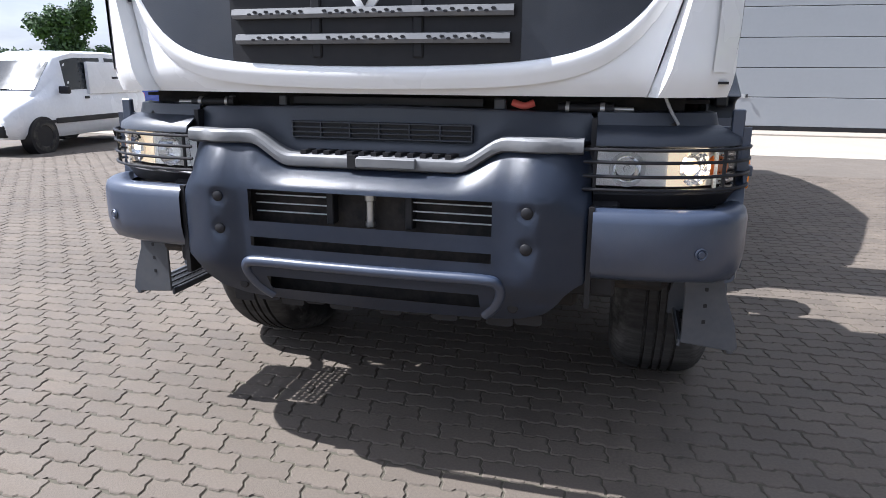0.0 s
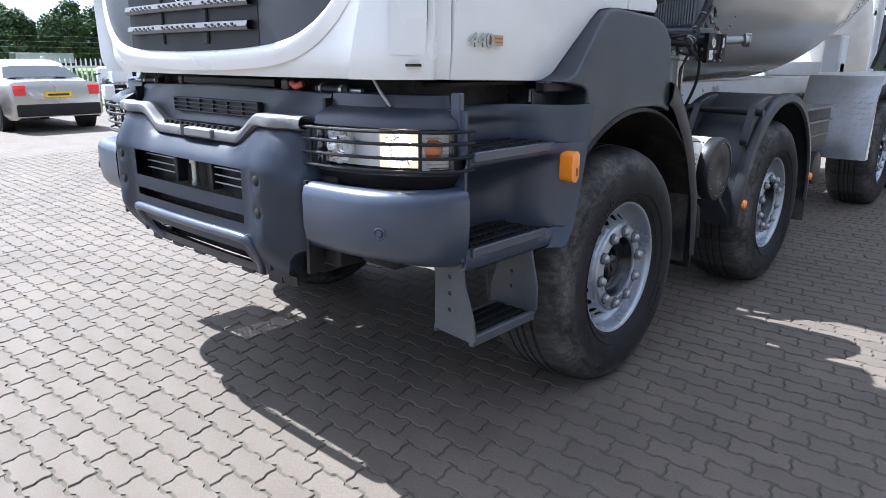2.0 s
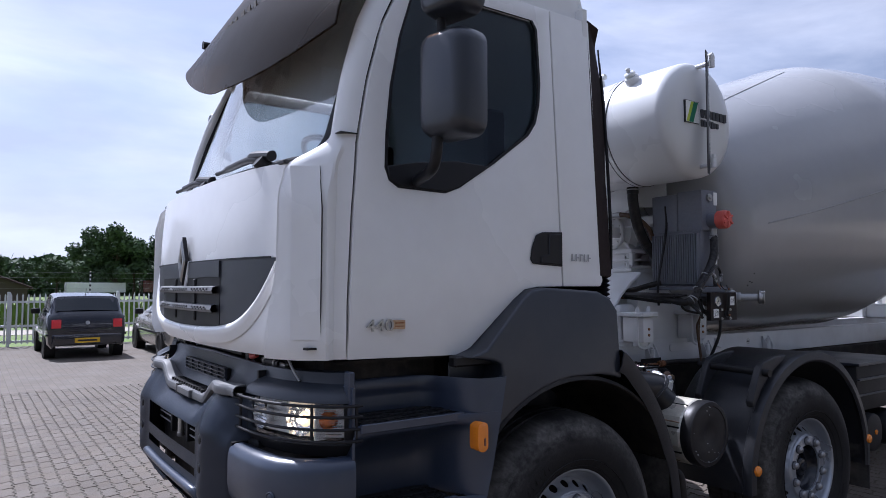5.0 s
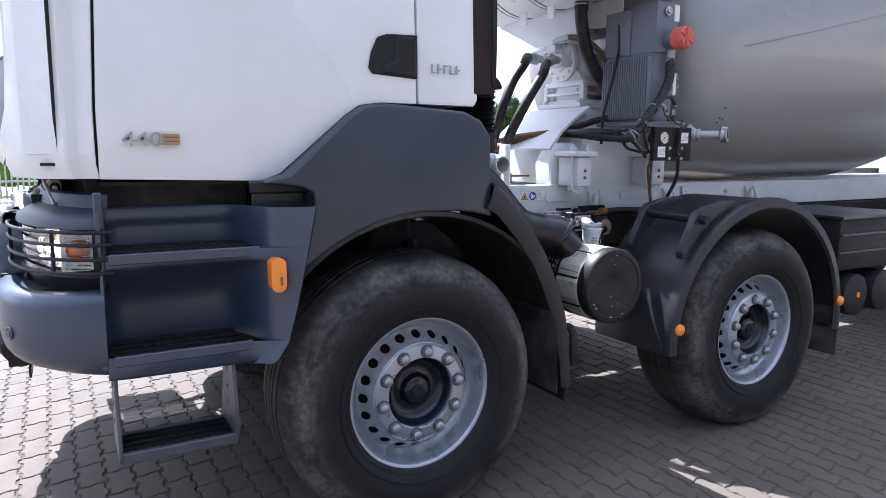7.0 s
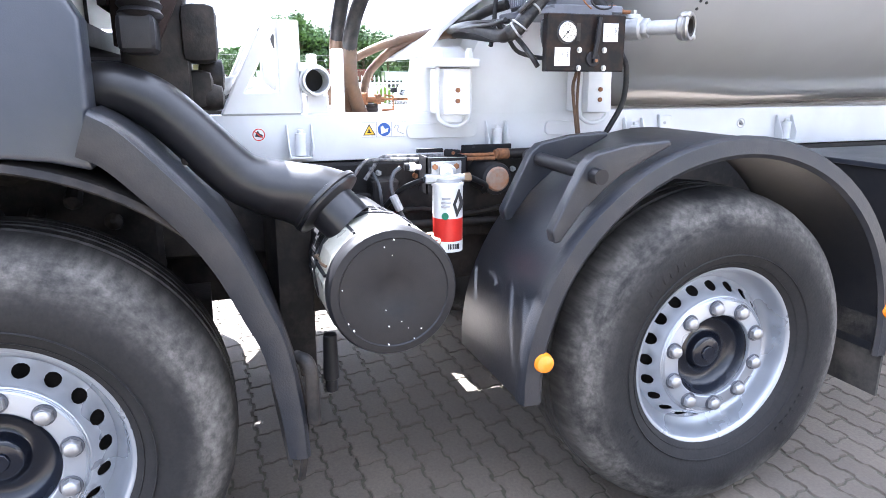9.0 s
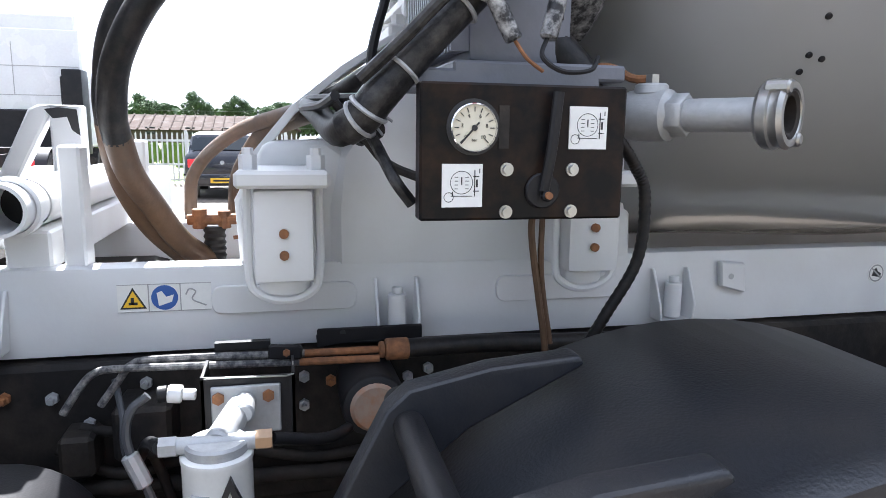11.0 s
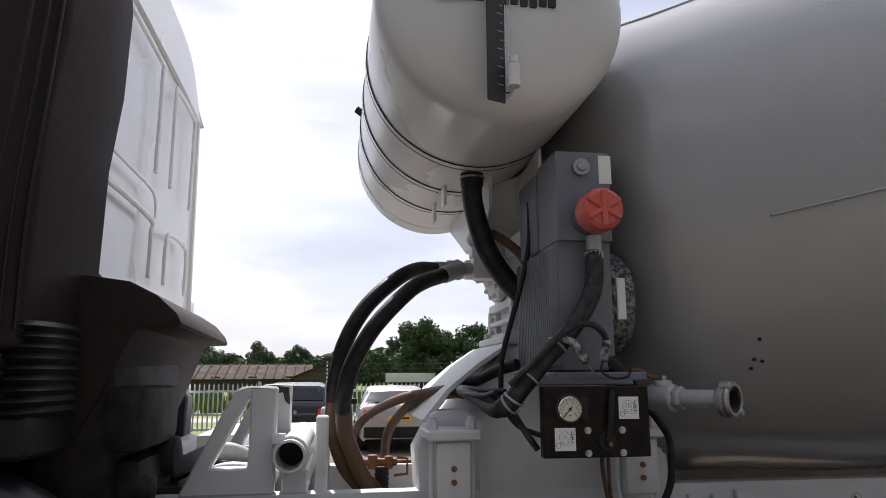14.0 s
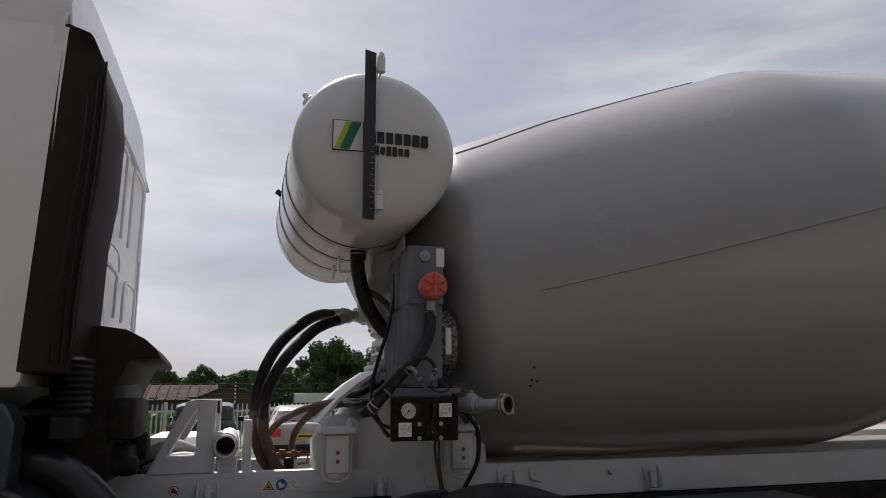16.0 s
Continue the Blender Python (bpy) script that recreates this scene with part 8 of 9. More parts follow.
    # drain hoses under the control box
    tubes_down = tubes(([(0.66, 3.350, 1.50), (0.62, 3.356, 1.43), (0.60, 3.358, 1.379), (0.60, 3.376, 1.26), (0.60, 3.391, 1.172), (0.60, 3.40, 1.08)], 0.0065), ([(0.64, 3.366, 1.50), (0.61, 3.374, 1.42), (0.60, 3.380, 1.30), (0.60, 3.402, 1.17)], 0.0055), n=8)
    split("drain_line", tubes_down, HOSE_DUSTY, truck, "thin brown drain line")
    part("drain_hose", tubes(([(0.70, 3.44, 1.56), (0.67, 3.48, 1.545), (0.65, 3.525, 1.50), (0.65, 3.548, 1.449), (0.65, 3.542, 1.335), (0.64, 3.49, 1.23), (0.62, 3.455, 1.15)], 0.0098), n=12, ribs=0.0012, per=16), HOSE, truck, "ribbed black drain hose")
    split("box_cable", tubes(([(0.70, 3.00, 1.60), (0.70, 3.049, 1.543), (0.70, 3.082, 1.506), (0.74, 3.12, 1.488), (0.79, 3.15, 1.480)], 0.0075), n=8), HOSE, truck, "black cable into the control box")
    # clamping blocks on the subframe
    for y0 in (2.927, 3.510):
        mb = part("clamp_block", boxed((0.37, 0.540, y0 - 0.052, y0 + 0.052, 1.288, 1.452)), FRAME_WHITE, truck, "white steel clamping block", bevel=0.012, seg=2)
        part("clamp_cap", boxed((0.36, 0.560, y0 - 0.080, y0 + 0.080, 1.455, 1.485)), FRAME_WHITE, mb, bevel=0.006)
        for s in (-1, 1):
            part("cap_nut", cyls(((0.50, y0 + s * 0.058, 1.485), (0.50, y0 + s * 0.058, 1.510), 0.016), ((0.50, y0 + s * 0.058, 1.510), (0.50, y0 + s * 0.058, 1.522), 0.010), n=6), FRAME_WHITE, mb)
        part("u_bolt", tubes(([(0.50, y0 - 0.062, 1.455), (0.50, y0 - 0.062, 1.30), (0.50, y0 - 0.045, 1.262), (0.50, y0, 1.248), (0.50, y0 + 0.045, 1.262), (0.50, y0 + 0.062, 1.30), (0.50, y0 + 0.062, 1.455)], 0.008), n=8), FRAME_WHITE, mb)
        part("pressed_plate", plated(round_rect(0.283, 0.056, 0.02, 4, cx=y0, cy=1.222), "x", 0.364, 0.375), FRAME_WHITE, mb, bevel=0.003)
        part("block_foot", cyls(((0.47, y0, 1.262), (0.47, y0, 1.292), 0.045, 0.048)), FRAME_WHITE, mb)
        for zz in (1.338, 1.376):
            part("side_bolt", cyls(((0.538, y0, zz), (0.547, y0, zz), 0.0085), n=10), RUST, mb, "rusty bolt")
    # U brackets: two sloping cheeks joined by a rounded foot, a sleeve and bolt between
    for y0 in (2.384, 3.150, 3.782, 4.6):
        ub = None
        for e in (-1, 1):
            bm = plated([(0.366, 1.255), (0.378, 1.255), (0.415, 1.180), (0.415, 1.150), (0.405, 1.139), (0.366, 1.139)], "y", -0.003, 0.003)
            for v in bm.verts:
                v.co.x, v.co.y = v.co.x, v.co.y + y0 + e * (0.043 - 0.25 * max(0.0, 1.165 - v.co.z))
            ub = part("rail_bracket", bm, FRAME_WHITE, truck, bevel=0.0015) if ub is None else ub
            if e > 0:
                part("bracket_cheek", bm, FRAME_WHITE, ub, bevel=0.0015)
        part("bracket_foot", boxed((0.366, 0.414, y0 - 0.037, y0 + 0.037, 1.137, 1.143)), FRAME_WHITE, ub, bevel=0.002)
        part("bracket_sleeve", cyls(((0.392, y0, 1.147), (0.392, y0, 1.226), 0.019), n=16), FRAME_WHITE, ub, bevel=0.002)
        part("bracket_bolt", cyls(((0.392, y0, 1.226), (0.392, y0, 1.240), 0.0125), n=6), FRAME_WHITE, ub, bevel=0.002)
    tb = part("bracket_tab", plated([(3.905, 1.268), (3.972, 1.262), (3.978, 1.190), (3.912, 1.208)], "x", 0.366, 0.384), FRAME_WHITE, truck, bevel=0.004)
    part("tab_hole", cyls(((0.383, 3.935, 1.232), (0.3848, 3.935, 1.232), 0.007), n=12), GALV, tb)
    # warning labels on the rail
    lab = part("warning_label", boxed((0.364, 0.3665, 2.614, 2.785, 1.203, 1.258)), STICKER, truck, "white label strip with warning signs")
    split("label_edge", boxed((0.3662, 0.3672, 2.669, 2.671, 1.203, 1.258), (0.3662, 0.3672, 2.727, 2.729, 1.203, 1.258), (0.3662, 0.3672, 2.614, 2.785, 1.2030, 1.2042), (0.3662, 0.3672, 2.614, 2.785, 1.2568, 1.258)), GREY_INK, lab)
    part("warning_triangle_rim", plated([(2.618, 1.210), (2.666, 1.210), (2.642, 1.252)], "x", 0.366, 0.3672), INK, lab)
    part("warning_triangle", plated([(2.6235, 1.2132), (2.6605, 1.2132), (2.642, 1.2455)], "x", 0.366, 0.3677), YELLOW, lab)
    part("triangle_mark", boxed((0.3676, 0.3682, 2.634, 2.650, 1.218, 1.223), (0.3676, 0.3682, 2.638, 2.644, 1.218, 1.232)), INK, lab)
    bm = bmesh.new()
    plate(bm, circle(0.0245, 28, 2.699, 1.2305), "x", 0.366, 0.3674)
    part("blue_disc", bm, BLUE, lab)
    part("disc_mark", plated([(2.688, 1.214), (2.712, 1.222), (2.716, 1.236), (2.702, 1.232), (2.694, 1.244), (2.685, 1.240)], "x", 0.367, 0.3679), STICKER, lab)
    part("grey_mark", tubes(([(0.3668, 2.738, 1.235), (0.3668, 2.745, 1.246), (0.3668, 2.756, 1.240), (0.3668, 2.750, 1.225), (0.3668, 2.775, 1.212)], 0.0016), n=5), GREY_INK, lab)
    for y0, m0 in ((2.243, RED), (4.36, GREY_INK)):
        bm = bmesh.new()
        plate(bm, circle(0.024, 24, y0, 1.222), "x", 0.364, 0.3668)
        s = part("round_label", bm, STICKER, truck, "round prohibition label")
        bm = bmesh.new()
        revolve(bm, [(0.018, 0.3665), (0.020, 0.3678), (0.0225, 0.3665)], (0, y0, 1.222), (1, 0, 0), 24)
        part("label_ring", bm, m0, s)
        part("label_mark", plated([(y0 - 0.013, 1.216), (y0 - 0.004, 1.214), (y0 + 0.012, 1.211), (y0 + 0.014, 1.221), (y0 + 0.004, 1.226), (y0 - 0.002, 1.236), (y0 - 0.008, 1.231)], "x", 0.3665, 0.3674), INK, s)
        bm = boxed((0.3668, 0.3680, -0.019, 0.019, -0.0018, 0.0018))
        bm.transform(Matrix.Translation((0, y0, 1.222)) @ Matrix.Rotation(-0.7, 4, "X"))
        part("label_slash", bm, m0, s)
    # A frames and cross pipe behind the cab
    for x in (0.34, -0.34):
        bm = plated([(2.12, 1.29), (2.27, 1.60), (2.295, 1.612), (2.40, 1.612), (2.40, 1.29)], "x", x - 0.03, x + 0.03, [[(2.21, 1.37), (2.32, 1.37), (2.32, 1.585)]])
        af = part("a_frame", bm, FRAME_WHITE, truck, "white steel A-frame with chipped paint", bevel=0.006)
        part("frame_bolt", cyls(((x, 2.33, 1.37), (x, 2.33, 1.385), 0.016), n=6), FRAME_WHITE, af)
        part("paint_chip", plated([(2.31, 1.60), (2.345, 1.605), (2.39, 1.60), (2.395, 1.53), (2.375, 1.545), (2.365, 1.58), (2.33, 1.575)], "x", x + 0.0301, x + 0.0312) if x < 0 else plated([(2.25, 1.565), (2.27, 1.59), (2.262, 1.575)], "x", x + 0.0301, x + 0.0308), INK, af)
    bm = bmesh.new()
    revolve(bm, [(0.040, 0.30), (0.046, 0.30), (0.048, 0.43), (0.041, 0.43), (0.041, -0.40), (0.048, -0.40), (0.048, 0.30)], (0, 2.447, 1.408), (1, 0, 0), 32)
    part("cross_pipe", bm, FRAME_WHITE, truck, "white open pipe across the frame")
    # black plug stands in for the shade inside the open pipe
    part("pipe_shade_plug", cyls(((0.25, 2.447, 1.408), (0.30, 2.447, 1.408), 0.0405)), BLACK, truck)
    bm = bmesh.new()
    revolve(bm, [(0.049, 0.355), (0.056, 0.357), (0.056, 0.385), (0.049, 0.387)], (0, 2.447, 1.408), (1, 0, 0), 32)
    box(bm, 0.358, 0.384, 2.39, 2.43, 1.44, 1.47)
    part("pipe_clip", bm, FRAME_WHITE, truck)
    split("frame_strut", boxed((0.28, 0.34, 2.52, 2.56, 1.285, 1.52), (-0.34, -0.28, 2.52, 2.56, 1.285, 1.52), (-0.34, 0.34, 2.42, 2.50, 1.285, 1.36), (-0.30, 0.30, 2.60, 3.0, 1.02, 1.10)), FRAME_WHITE, truck, bevel=0.005)


build_mixer()


# ---- surroundings ----
def loft_car(name, label, group, at, turn, sections, paint, wheels, plate_bar=True, tail=None, front_lamps=False, roof_z=1.45, trim=BLACK):
    """A parked car: body lofted along its length (front at +y of its own frame), glass band, wheels, lamps, plate.
    sections: y, half width, sill z, belt z, roof half width, roof z (roof z equals belt z where there is no cabin)."""
    car = thing(name, label, "car", group)
    car.matrix_basis = pose(at[0], at[1], 0, 0, 0, turn)
    bm = bmesh.new()
    rows = []
    for y, w, sill, belt, rw, rz in sections:
        mid = (sill + belt) / 2
        half = [(w * 0.90, sill), (w * 0.985, sill + 0.10), (w, mid), (w * 0.985, belt - 0.06), (w * 0.93, belt), (w * 0.90, belt + 0.012)]
        half = half[:5] + ([(rw + (w * 0.93 - rw) * 0.5, belt + (rz - belt) * 0.5), (rw, rz - 0.05), (rw * 0.85, rz - 0.01), (0, rz)] if rz > belt + 0.05 else [(w * 0.85, belt + 0.010), (w * 0.7, belt + 0.022), (w * 0.4, belt + 0.034), (0, belt + 0.04)])
        rows.append([(x, y, z) for x, z in half] + [(-x, y, z) for x, z in reversed(half[:-1])])
    skin(bm, rows)
    for r in (rows[0], rows[-1]):
        bm.faces.new([bm.verts.new(p) for p in r])
    bmesh.ops.remove_doubles(bm, verts=bm.verts, dist=1e-4)
    part("body", bm, paint, car, smooth=48)
    cab = [s for s in sections if s[5] > s[3] + 0.05]
    # side glass, windscreen and rear screen as slightly proud panes
    for sx in (1, -1):
        for a, b in ((0.06, 0.47), (0.53, 0.95)):
            ys = [cab[0][0] + (cab[-1][0] - cab[0][0]) * t for t in (a, b)]
            def wall(y, f):
                k = max(i for i in range(len(cab) - 1) if cab[i][0] <= y + 1e-6)
                t = (y - cab[k][0]) / (cab[k + 1][0] - cab[k][0])
                w, belt, rw, rz = [cab[k][j] + (cab[k + 1][j] - cab[k][j]) * t for j in (1, 3, 4, 5)]
                if f < 0.5:
                    u = f / 0.5
                    return (sx * (w * 0.93 + (rw + (w * 0.93 - rw) * 0.5 - w * 0.93) * u + 0.006), y, belt + (rz - belt) * 0.5 * u)
                u = (f - 0.5) / 0.5
                m = rw + (w * 0.93 - rw) * 0.5
                return (sx * (m + (rw - m) * u + 0.006), y, belt + (rz - belt) * 0.5 + ((rz - 0.05) - (belt + (rz - belt) * 0.5)) * u)
            bm = bmesh.new()
            skin(bm, [[wall(ys[0] + (ys[1] - ys[0]) * t, f) for f in (0.10, 0.5, 0.88)] for t in span(0, 1, 6)], 0.004)
            part("side_window", bm, CAR_GLASS, car)
    for i0, i1 in ((0, 1), (-1, -2)):
        s_out = sections[sections.index(cab[0]) - 1] if i0 == 0 else sections[sections.index(cab[-1]) + 1]
        s_in = cab[0] if i0 == 0 else cab[-1]
        sgn = -1 if i0 == 0 else 1
        bm = bmesh.new()
        r = []
        for f in (0.12, 0.5, 0.86):
            y = s_out[0] + (s_in[0] - s_out[0]) * f
            z = s_out[3] + 0.05 + (s_in[5] - s_out[3] - 0.06) * f
            w = s_out[1] * 0.84 + (s_in[4] * 0.93 - s_out[1] * 0.84) * f
            r.append([(x * w, y + sgn * (0.02 - 0.03 * x * x), z + 0.012 - 0.02 * x * x) for x in span(-1, 1, 6)])
        skin(bm, r, 0.004)
        part("windscreen" if i0 else "rear_window", bm, CAR_GLASS, car, smooth=50)
    y_end, w_end = sections[0][0], sections[0][1]
    for sx in (1, -1):
        zt = sections[1][3] - 0.08
        bm = boxed((sx * w_end * 0.72 if sx > 0 else sx * w_end * 0.99, sx * w_end * 0.99 if sx > 0 else sx * w_end * 0.72, y_end - 0.012, y_end + 0.14, zt - 0.16, zt + 0.04))
        part("tail_lamp", bm, TAIL, car, bevel=0.02, seg=2)
    yf, wf = sections[-1][0], sections[-1][1]
    for sx in (1, -1):
        zt = sections[-1][3] - 0.06
        bm = boxed((min(sx * wf * 0.6, sx * wf * 0.98), max(sx * wf * 0.6, sx * wf * 0.98), yf - 0.12, yf + 0.012, zt - 0.14, zt + 0.0))
        part("headlamp", bm, REFLECT, car, bevel=0.02, seg=2)
    if plate_bar:
        yp = y_end - (0.030 if plate_bar < sections[0][2] + 0.26 else 0.003)
        pl = part("number_plate", boxed((-0.26, 0.26, yp - 0.015, yp, plate_bar - 0.055, plate_bar + 0.055)), YELLOW, car, "yellow number plate", bevel=0.004)
        part("plate_bar", boxed((-0.20, 0.20, yp - 0.018, yp - 0.014, plate_bar - 0.02, plate_bar + 0.02)), INK, pl)
    part("bumper", boxed((-w_end * 0.97, w_end * 0.97, y_end - 0.03, y_end + 0.12, sections[0][2] + 0.02, sections[0][2] + 0.26)), trim, car, bevel=0.04, seg=3)
    part("bumper", boxed((-wf * 0.97, wf * 0.97, yf - 0.12, yf + 0.03, sections[-1][2] + 0.02, sections[-1][2] + 0.24)), trim, car, bevel=0.04, seg=3)
    for sx in (1, -1):
        wm = max(s[1] for s in sections)
        part("door_mirror", boxed((min(sx * wm * 0.95, sx * (wm + 0.16)), max(sx * wm * 0.95, sx * (wm + 0.16)), cab[-1][0] + 0.02, cab[-1][0] + 0.12, cab[-1][3] + 0.02, cab[-1][3] + 0.16)), BLACK, car, bevel=0.03, seg=2)
        part("side_trim", boxed((min(sx * (wm - 0.01), sx * (wm + 0.012)), max(sx * (wm - 0.01), sx * (wm + 0.012)), sections[2][0], sections[-3][0], 0.52, 0.57)), trim, car, bevel=0.004)
        for y, r in wheels:
            bm = bmesh.new()
            x0 = sx * (wm - 0.09)
            revolve(bm, [(r * 0.62, -0.10), (r * 0.95, -0.10), (r, -0.07), (r, 0.07), (r * 0.95, 0.10), (r * 0.66, 0.105), (r * 0.62, 0.09)], (x0, y, r), (sx, 0, 0), 28)
            wh = part("wheel", bm, RUBBER, car)
            bm = bmesh.new()
            revolve(bm, [(r * 0.64, 0.088), (r * 0.58, 0.092), (r * 0.50, 0.07), (r * 0.2, 0.085), (0.0, 0.088)], (x0, y, r), (sx, 0, 0), 20)
            part("wheel_cover", bm, RIM, wh)
            bm = cyls(((sx * (wm - 0.22), y, r), (sx * (wm + 0.003), y, r), r * 1.16), n=28)
            part("wheel_arch", bm, BLACK, car)
    return car


HATCH = [(-1.80, 0.74, 0.30, 0.72, 0.6, 0.72), (-1.78, 0.79, 0.26, 0.94, 0.62, 0.94), (-1.73, 0.805, 0.25, 1.00, 0.66, 1.03), (-1.47, 0.82, 0.23, 1.01, 0.66, 1.43), (-0.9, 0.825, 0.22, 0.99, 0.665, 1.50), (-0.4, 0.825, 0.22, 0.97, 0.66, 1.51), (0.0, 0.825, 0.22, 0.96, 0.645, 1.49), (0.45, 0.82, 0.22, 0.95, 0.60, 1.41), (1.10, 0.80, 0.24, 0.91, 0.6, 0.91), (1.50, 0.77, 0.25, 0.82, 0.6, 0.82), (1.70, 0.70, 0.28, 0.70, 0.6, 0.70), (1.78, 0.60, 0.30, 0.56, 0.5, 0.56)]
SEDAN = [(-2.36, 0.82, 0.30, 0.84, 0.6, 0.84), (-2.28, 0.88, 0.25, 0.97, 0.6, 0.97), (-1.65, 0.90, 0.22, 0.98, 0.6, 0.98), (-1.05, 0.905, 0.20, 0.96, 0.62, 1.34), (-0.8, 0.908, 0.20, 0.95, 0.64, 1.40), (-0.4, 0.91, 0.20, 0.94, 0.65, 1.43), (0.2, 0.91, 0.20, 0.93, 0.60, 1.42), (0.55, 0.90, 0.20, 0.92, 0.57, 1.34), (1.20, 0.89, 0.22, 0.90, 0.6, 0.90), (2.0, 0.85, 0.24, 0.76, 0.6, 0.76), (2.36, 0.74, 0.28, 0.62, 0.5, 0.62)]
VAN = [(-2.0, 0.80, 0.32, 1.0, 0.70, 1.72), (-1.9, 0.84, 0.28, 1.02, 0.72, 1.80), (-0.8, 0.85, 0.25, 1.02, 0.73, 1.83), (0.2, 0.85, 0.25, 1.02, 0.72, 1.82), (0.62, 0.84, 0.25, 1.01, 0.68, 1.72), (1.30, 0.83, 0.26, 0.98, 0.6, 0.98), (1.85, 0.79, 0.28, 0.80, 0.6, 0.80), (2.0, 0.72, 0.30, 0.66, 0.5, 0.66)]
CARS = "cars parked along the fence"
hatch = loft_car("hatchback", "small blue-black hatchback parked nose to the white fence", CARS, (-16.0, 1.60), 90, HATCH, CAR_BLACK, ((-1.12, 0.29), (1.18, 0.29)), 0.42, trim=CAR_BLACK)
part("tailgate_badge", cyls(((0, -1.80, 0.82), (0, -1.815, 0.82), 0.045), n=20), RIM, hatch, "round silver badge")
part("tailgate_seam", boxed((-0.50, 0.50, -1.806, -1.795, 0.585, 0.593)), BLACK, hatch)
part("roof_aerial", cyls(((0, -1.30, 1.44), (0, -1.40, 1.60), 0.006), n=6), BLACK, hatch)
loft_car("sedan", "silver-beige sedan parked nose to the white fence", CARS, (-15.1, 3.96), 90, SEDAN, CAR_SILVER, ((-1.42, 0.31), (1.42, 0.31)), 0.74)
loft_car("coupe", "dark grey coupe parked beside a motorcycle", CARS, (-16.7, 8.35), 90, HATCH, CAR_DARK, ((-1.12, 0.31), (1.18, 0.31)), 0.62)
loft_car("sedan", "dark red sedan parked beyond the van", CARS, (-16.4, 15.6), 80, SEDAN, CAR_RED, ((-1.42, 0.31), (1.42, 0.31)), 0.82)
loft_car("sedan", "dark blue sedan parked along the fence", CARS, (-16.3, 12.2), 90, SEDAN, CAR_DARK, ((-1.42, 0.31), (1.42, 0.31)), 0.82)


def build_van():
    van = loft_car("delivery_van", "small white panel van with black bumper", "", (-10.35, 9.25), 186, VAN, CAR_WHITE, ((-1.30, 0.30), (1.28, 0.30)), 0.9)
    pl = part("number_plate", boxed((-0.26, 0.26, 2.028, 2.040, 0.42, 0.53)), YELLOW, van, "yellow number plate", bevel=0.004)
    part("plate_bar", boxed((-0.20, 0.20, 2.039, 2.044, 0.455, 0.495)), INK, pl)
    split("grille_slot", boxed((-0.32, -0.06, 1.99, 2.012, 0.60, 0.645), (0.06, 0.32, 1.99, 2.012, 0.60, 0.645)), BLACK, van, bevel=0.008)
    for sx in (1, -1):
        part("rub_strip", boxed((min(sx * 0.845, sx * 0.865), max(sx * 0.845, sx * 0.865), -1.0, 0.95, 0.50, 0.60)), BLACK, van, bevel=0.01)
        part("panel_side", boxed((min(sx * 0.78, sx * 0.856), max(sx * 0.78, sx * 0.856), -1.85, -0.08, 1.0, 1.62)), CAR_WHITE, van, bevel=0.03, seg=2)
        part("door_grip", boxed((min(sx * 0.84, sx * 0.868), max(sx * 0.84, sx * 0.868), -0.05, 0.08, 0.92, 0.97)), BLACK, van, bevel=0.01)


build_van()


def build_compact_blue():
    loft_car("hatchback", "blue hatchback standing behind the van", "", (-12.6, 13.9), 172, HATCH, CAR_BLUE, ((-1.12, 0.30), (1.18, 0.30)), 0.62)


build_compact_blue()


def build_motorcycle():
    mc = thing("motorcycle", "dark touring motorcycle with white top case", "motorcycle", at=(-15.6, 6.25, 0))
    mc.rotation_euler = (0, 0, radians(80))
    for y in (-0.72, 0.72):
        bm = bmesh.new()
        revolve(bm, [(0.25, -0.05), (0.30, -0.06), (0.32, 0.0), (0.30, 0.06), (0.25, 0.05)], (0, y, 0.32), (1, 0, 0), 28)
        cyl(bm, (-0.02, y, 0.32), (0.02, y, 0.32), 0.2, n=8)
        part("wheel", bm, RUBBER, mc)
    part("engine", boxed((-0.2, 0.2, -0.3, 0.35, 0.28, 0.68)), DARK, mc, bevel=0.06, seg=2)
    part("fuel_tank", boxed((-0.17, 0.17, 0.0, 0.5, 0.70, 0.98)), CAR_DARK, mc, bevel=0.09, seg=3)
    part("seat", boxed((-0.15, 0.15, -0.72, 0.02, 0.74, 0.84)), BLACK, mc, bevel=0.04, seg=2)
    part("top_case", boxed((-0.24, 0.24, -1.05, -0.62, 0.88, 1.2)), CAR_WHITE, mc, bevel=0.08, seg=3)
    for sx in (1, -1):
        part("side_case", boxed((min(sx * 0.18, sx * 0.42), max(sx * 0.18, sx * 0.42), -0.98, -0.5, 0.48, 0.84)), CAR_WHITE, mc, bevel=0.06, seg=2)
        part("fork", tubes(([(sx * 0.09, 0.75, 0.32), (sx * 0.09, 0.50, 1.0)], 0.025), smooth=False), STEEL, mc)
    part("fairing", boxed((-0.25, 0.25, 0.45, 0.75, 0.75, 1.25)), CAR_WHITE, mc, bevel=0.1, seg=3)
    part("handlebar", tubes(([(-0.38, 0.32, 1.05), (-0.15, 0.48, 1.08), (0.15, 0.48, 1.08), (0.38, 0.32, 1.05)], 0.016)), BLACK, mc)
    part("tail_plate", boxed((-0.1, 0.1, -1.02, -1.0, 0.55, 0.68)), YELLOW, mc)
    part("mudguard", boxed((-0.06, 0.06, -1.0, -0.6, 0.58, 0.66)), BLACK, mc, bevel=0.02)
    part("side_stand", cyls(((0.1, -0.05, 0.3), (0.3, -0.1, 0.0), 0.012), n=8), STEEL, mc)


build_motorcycle()


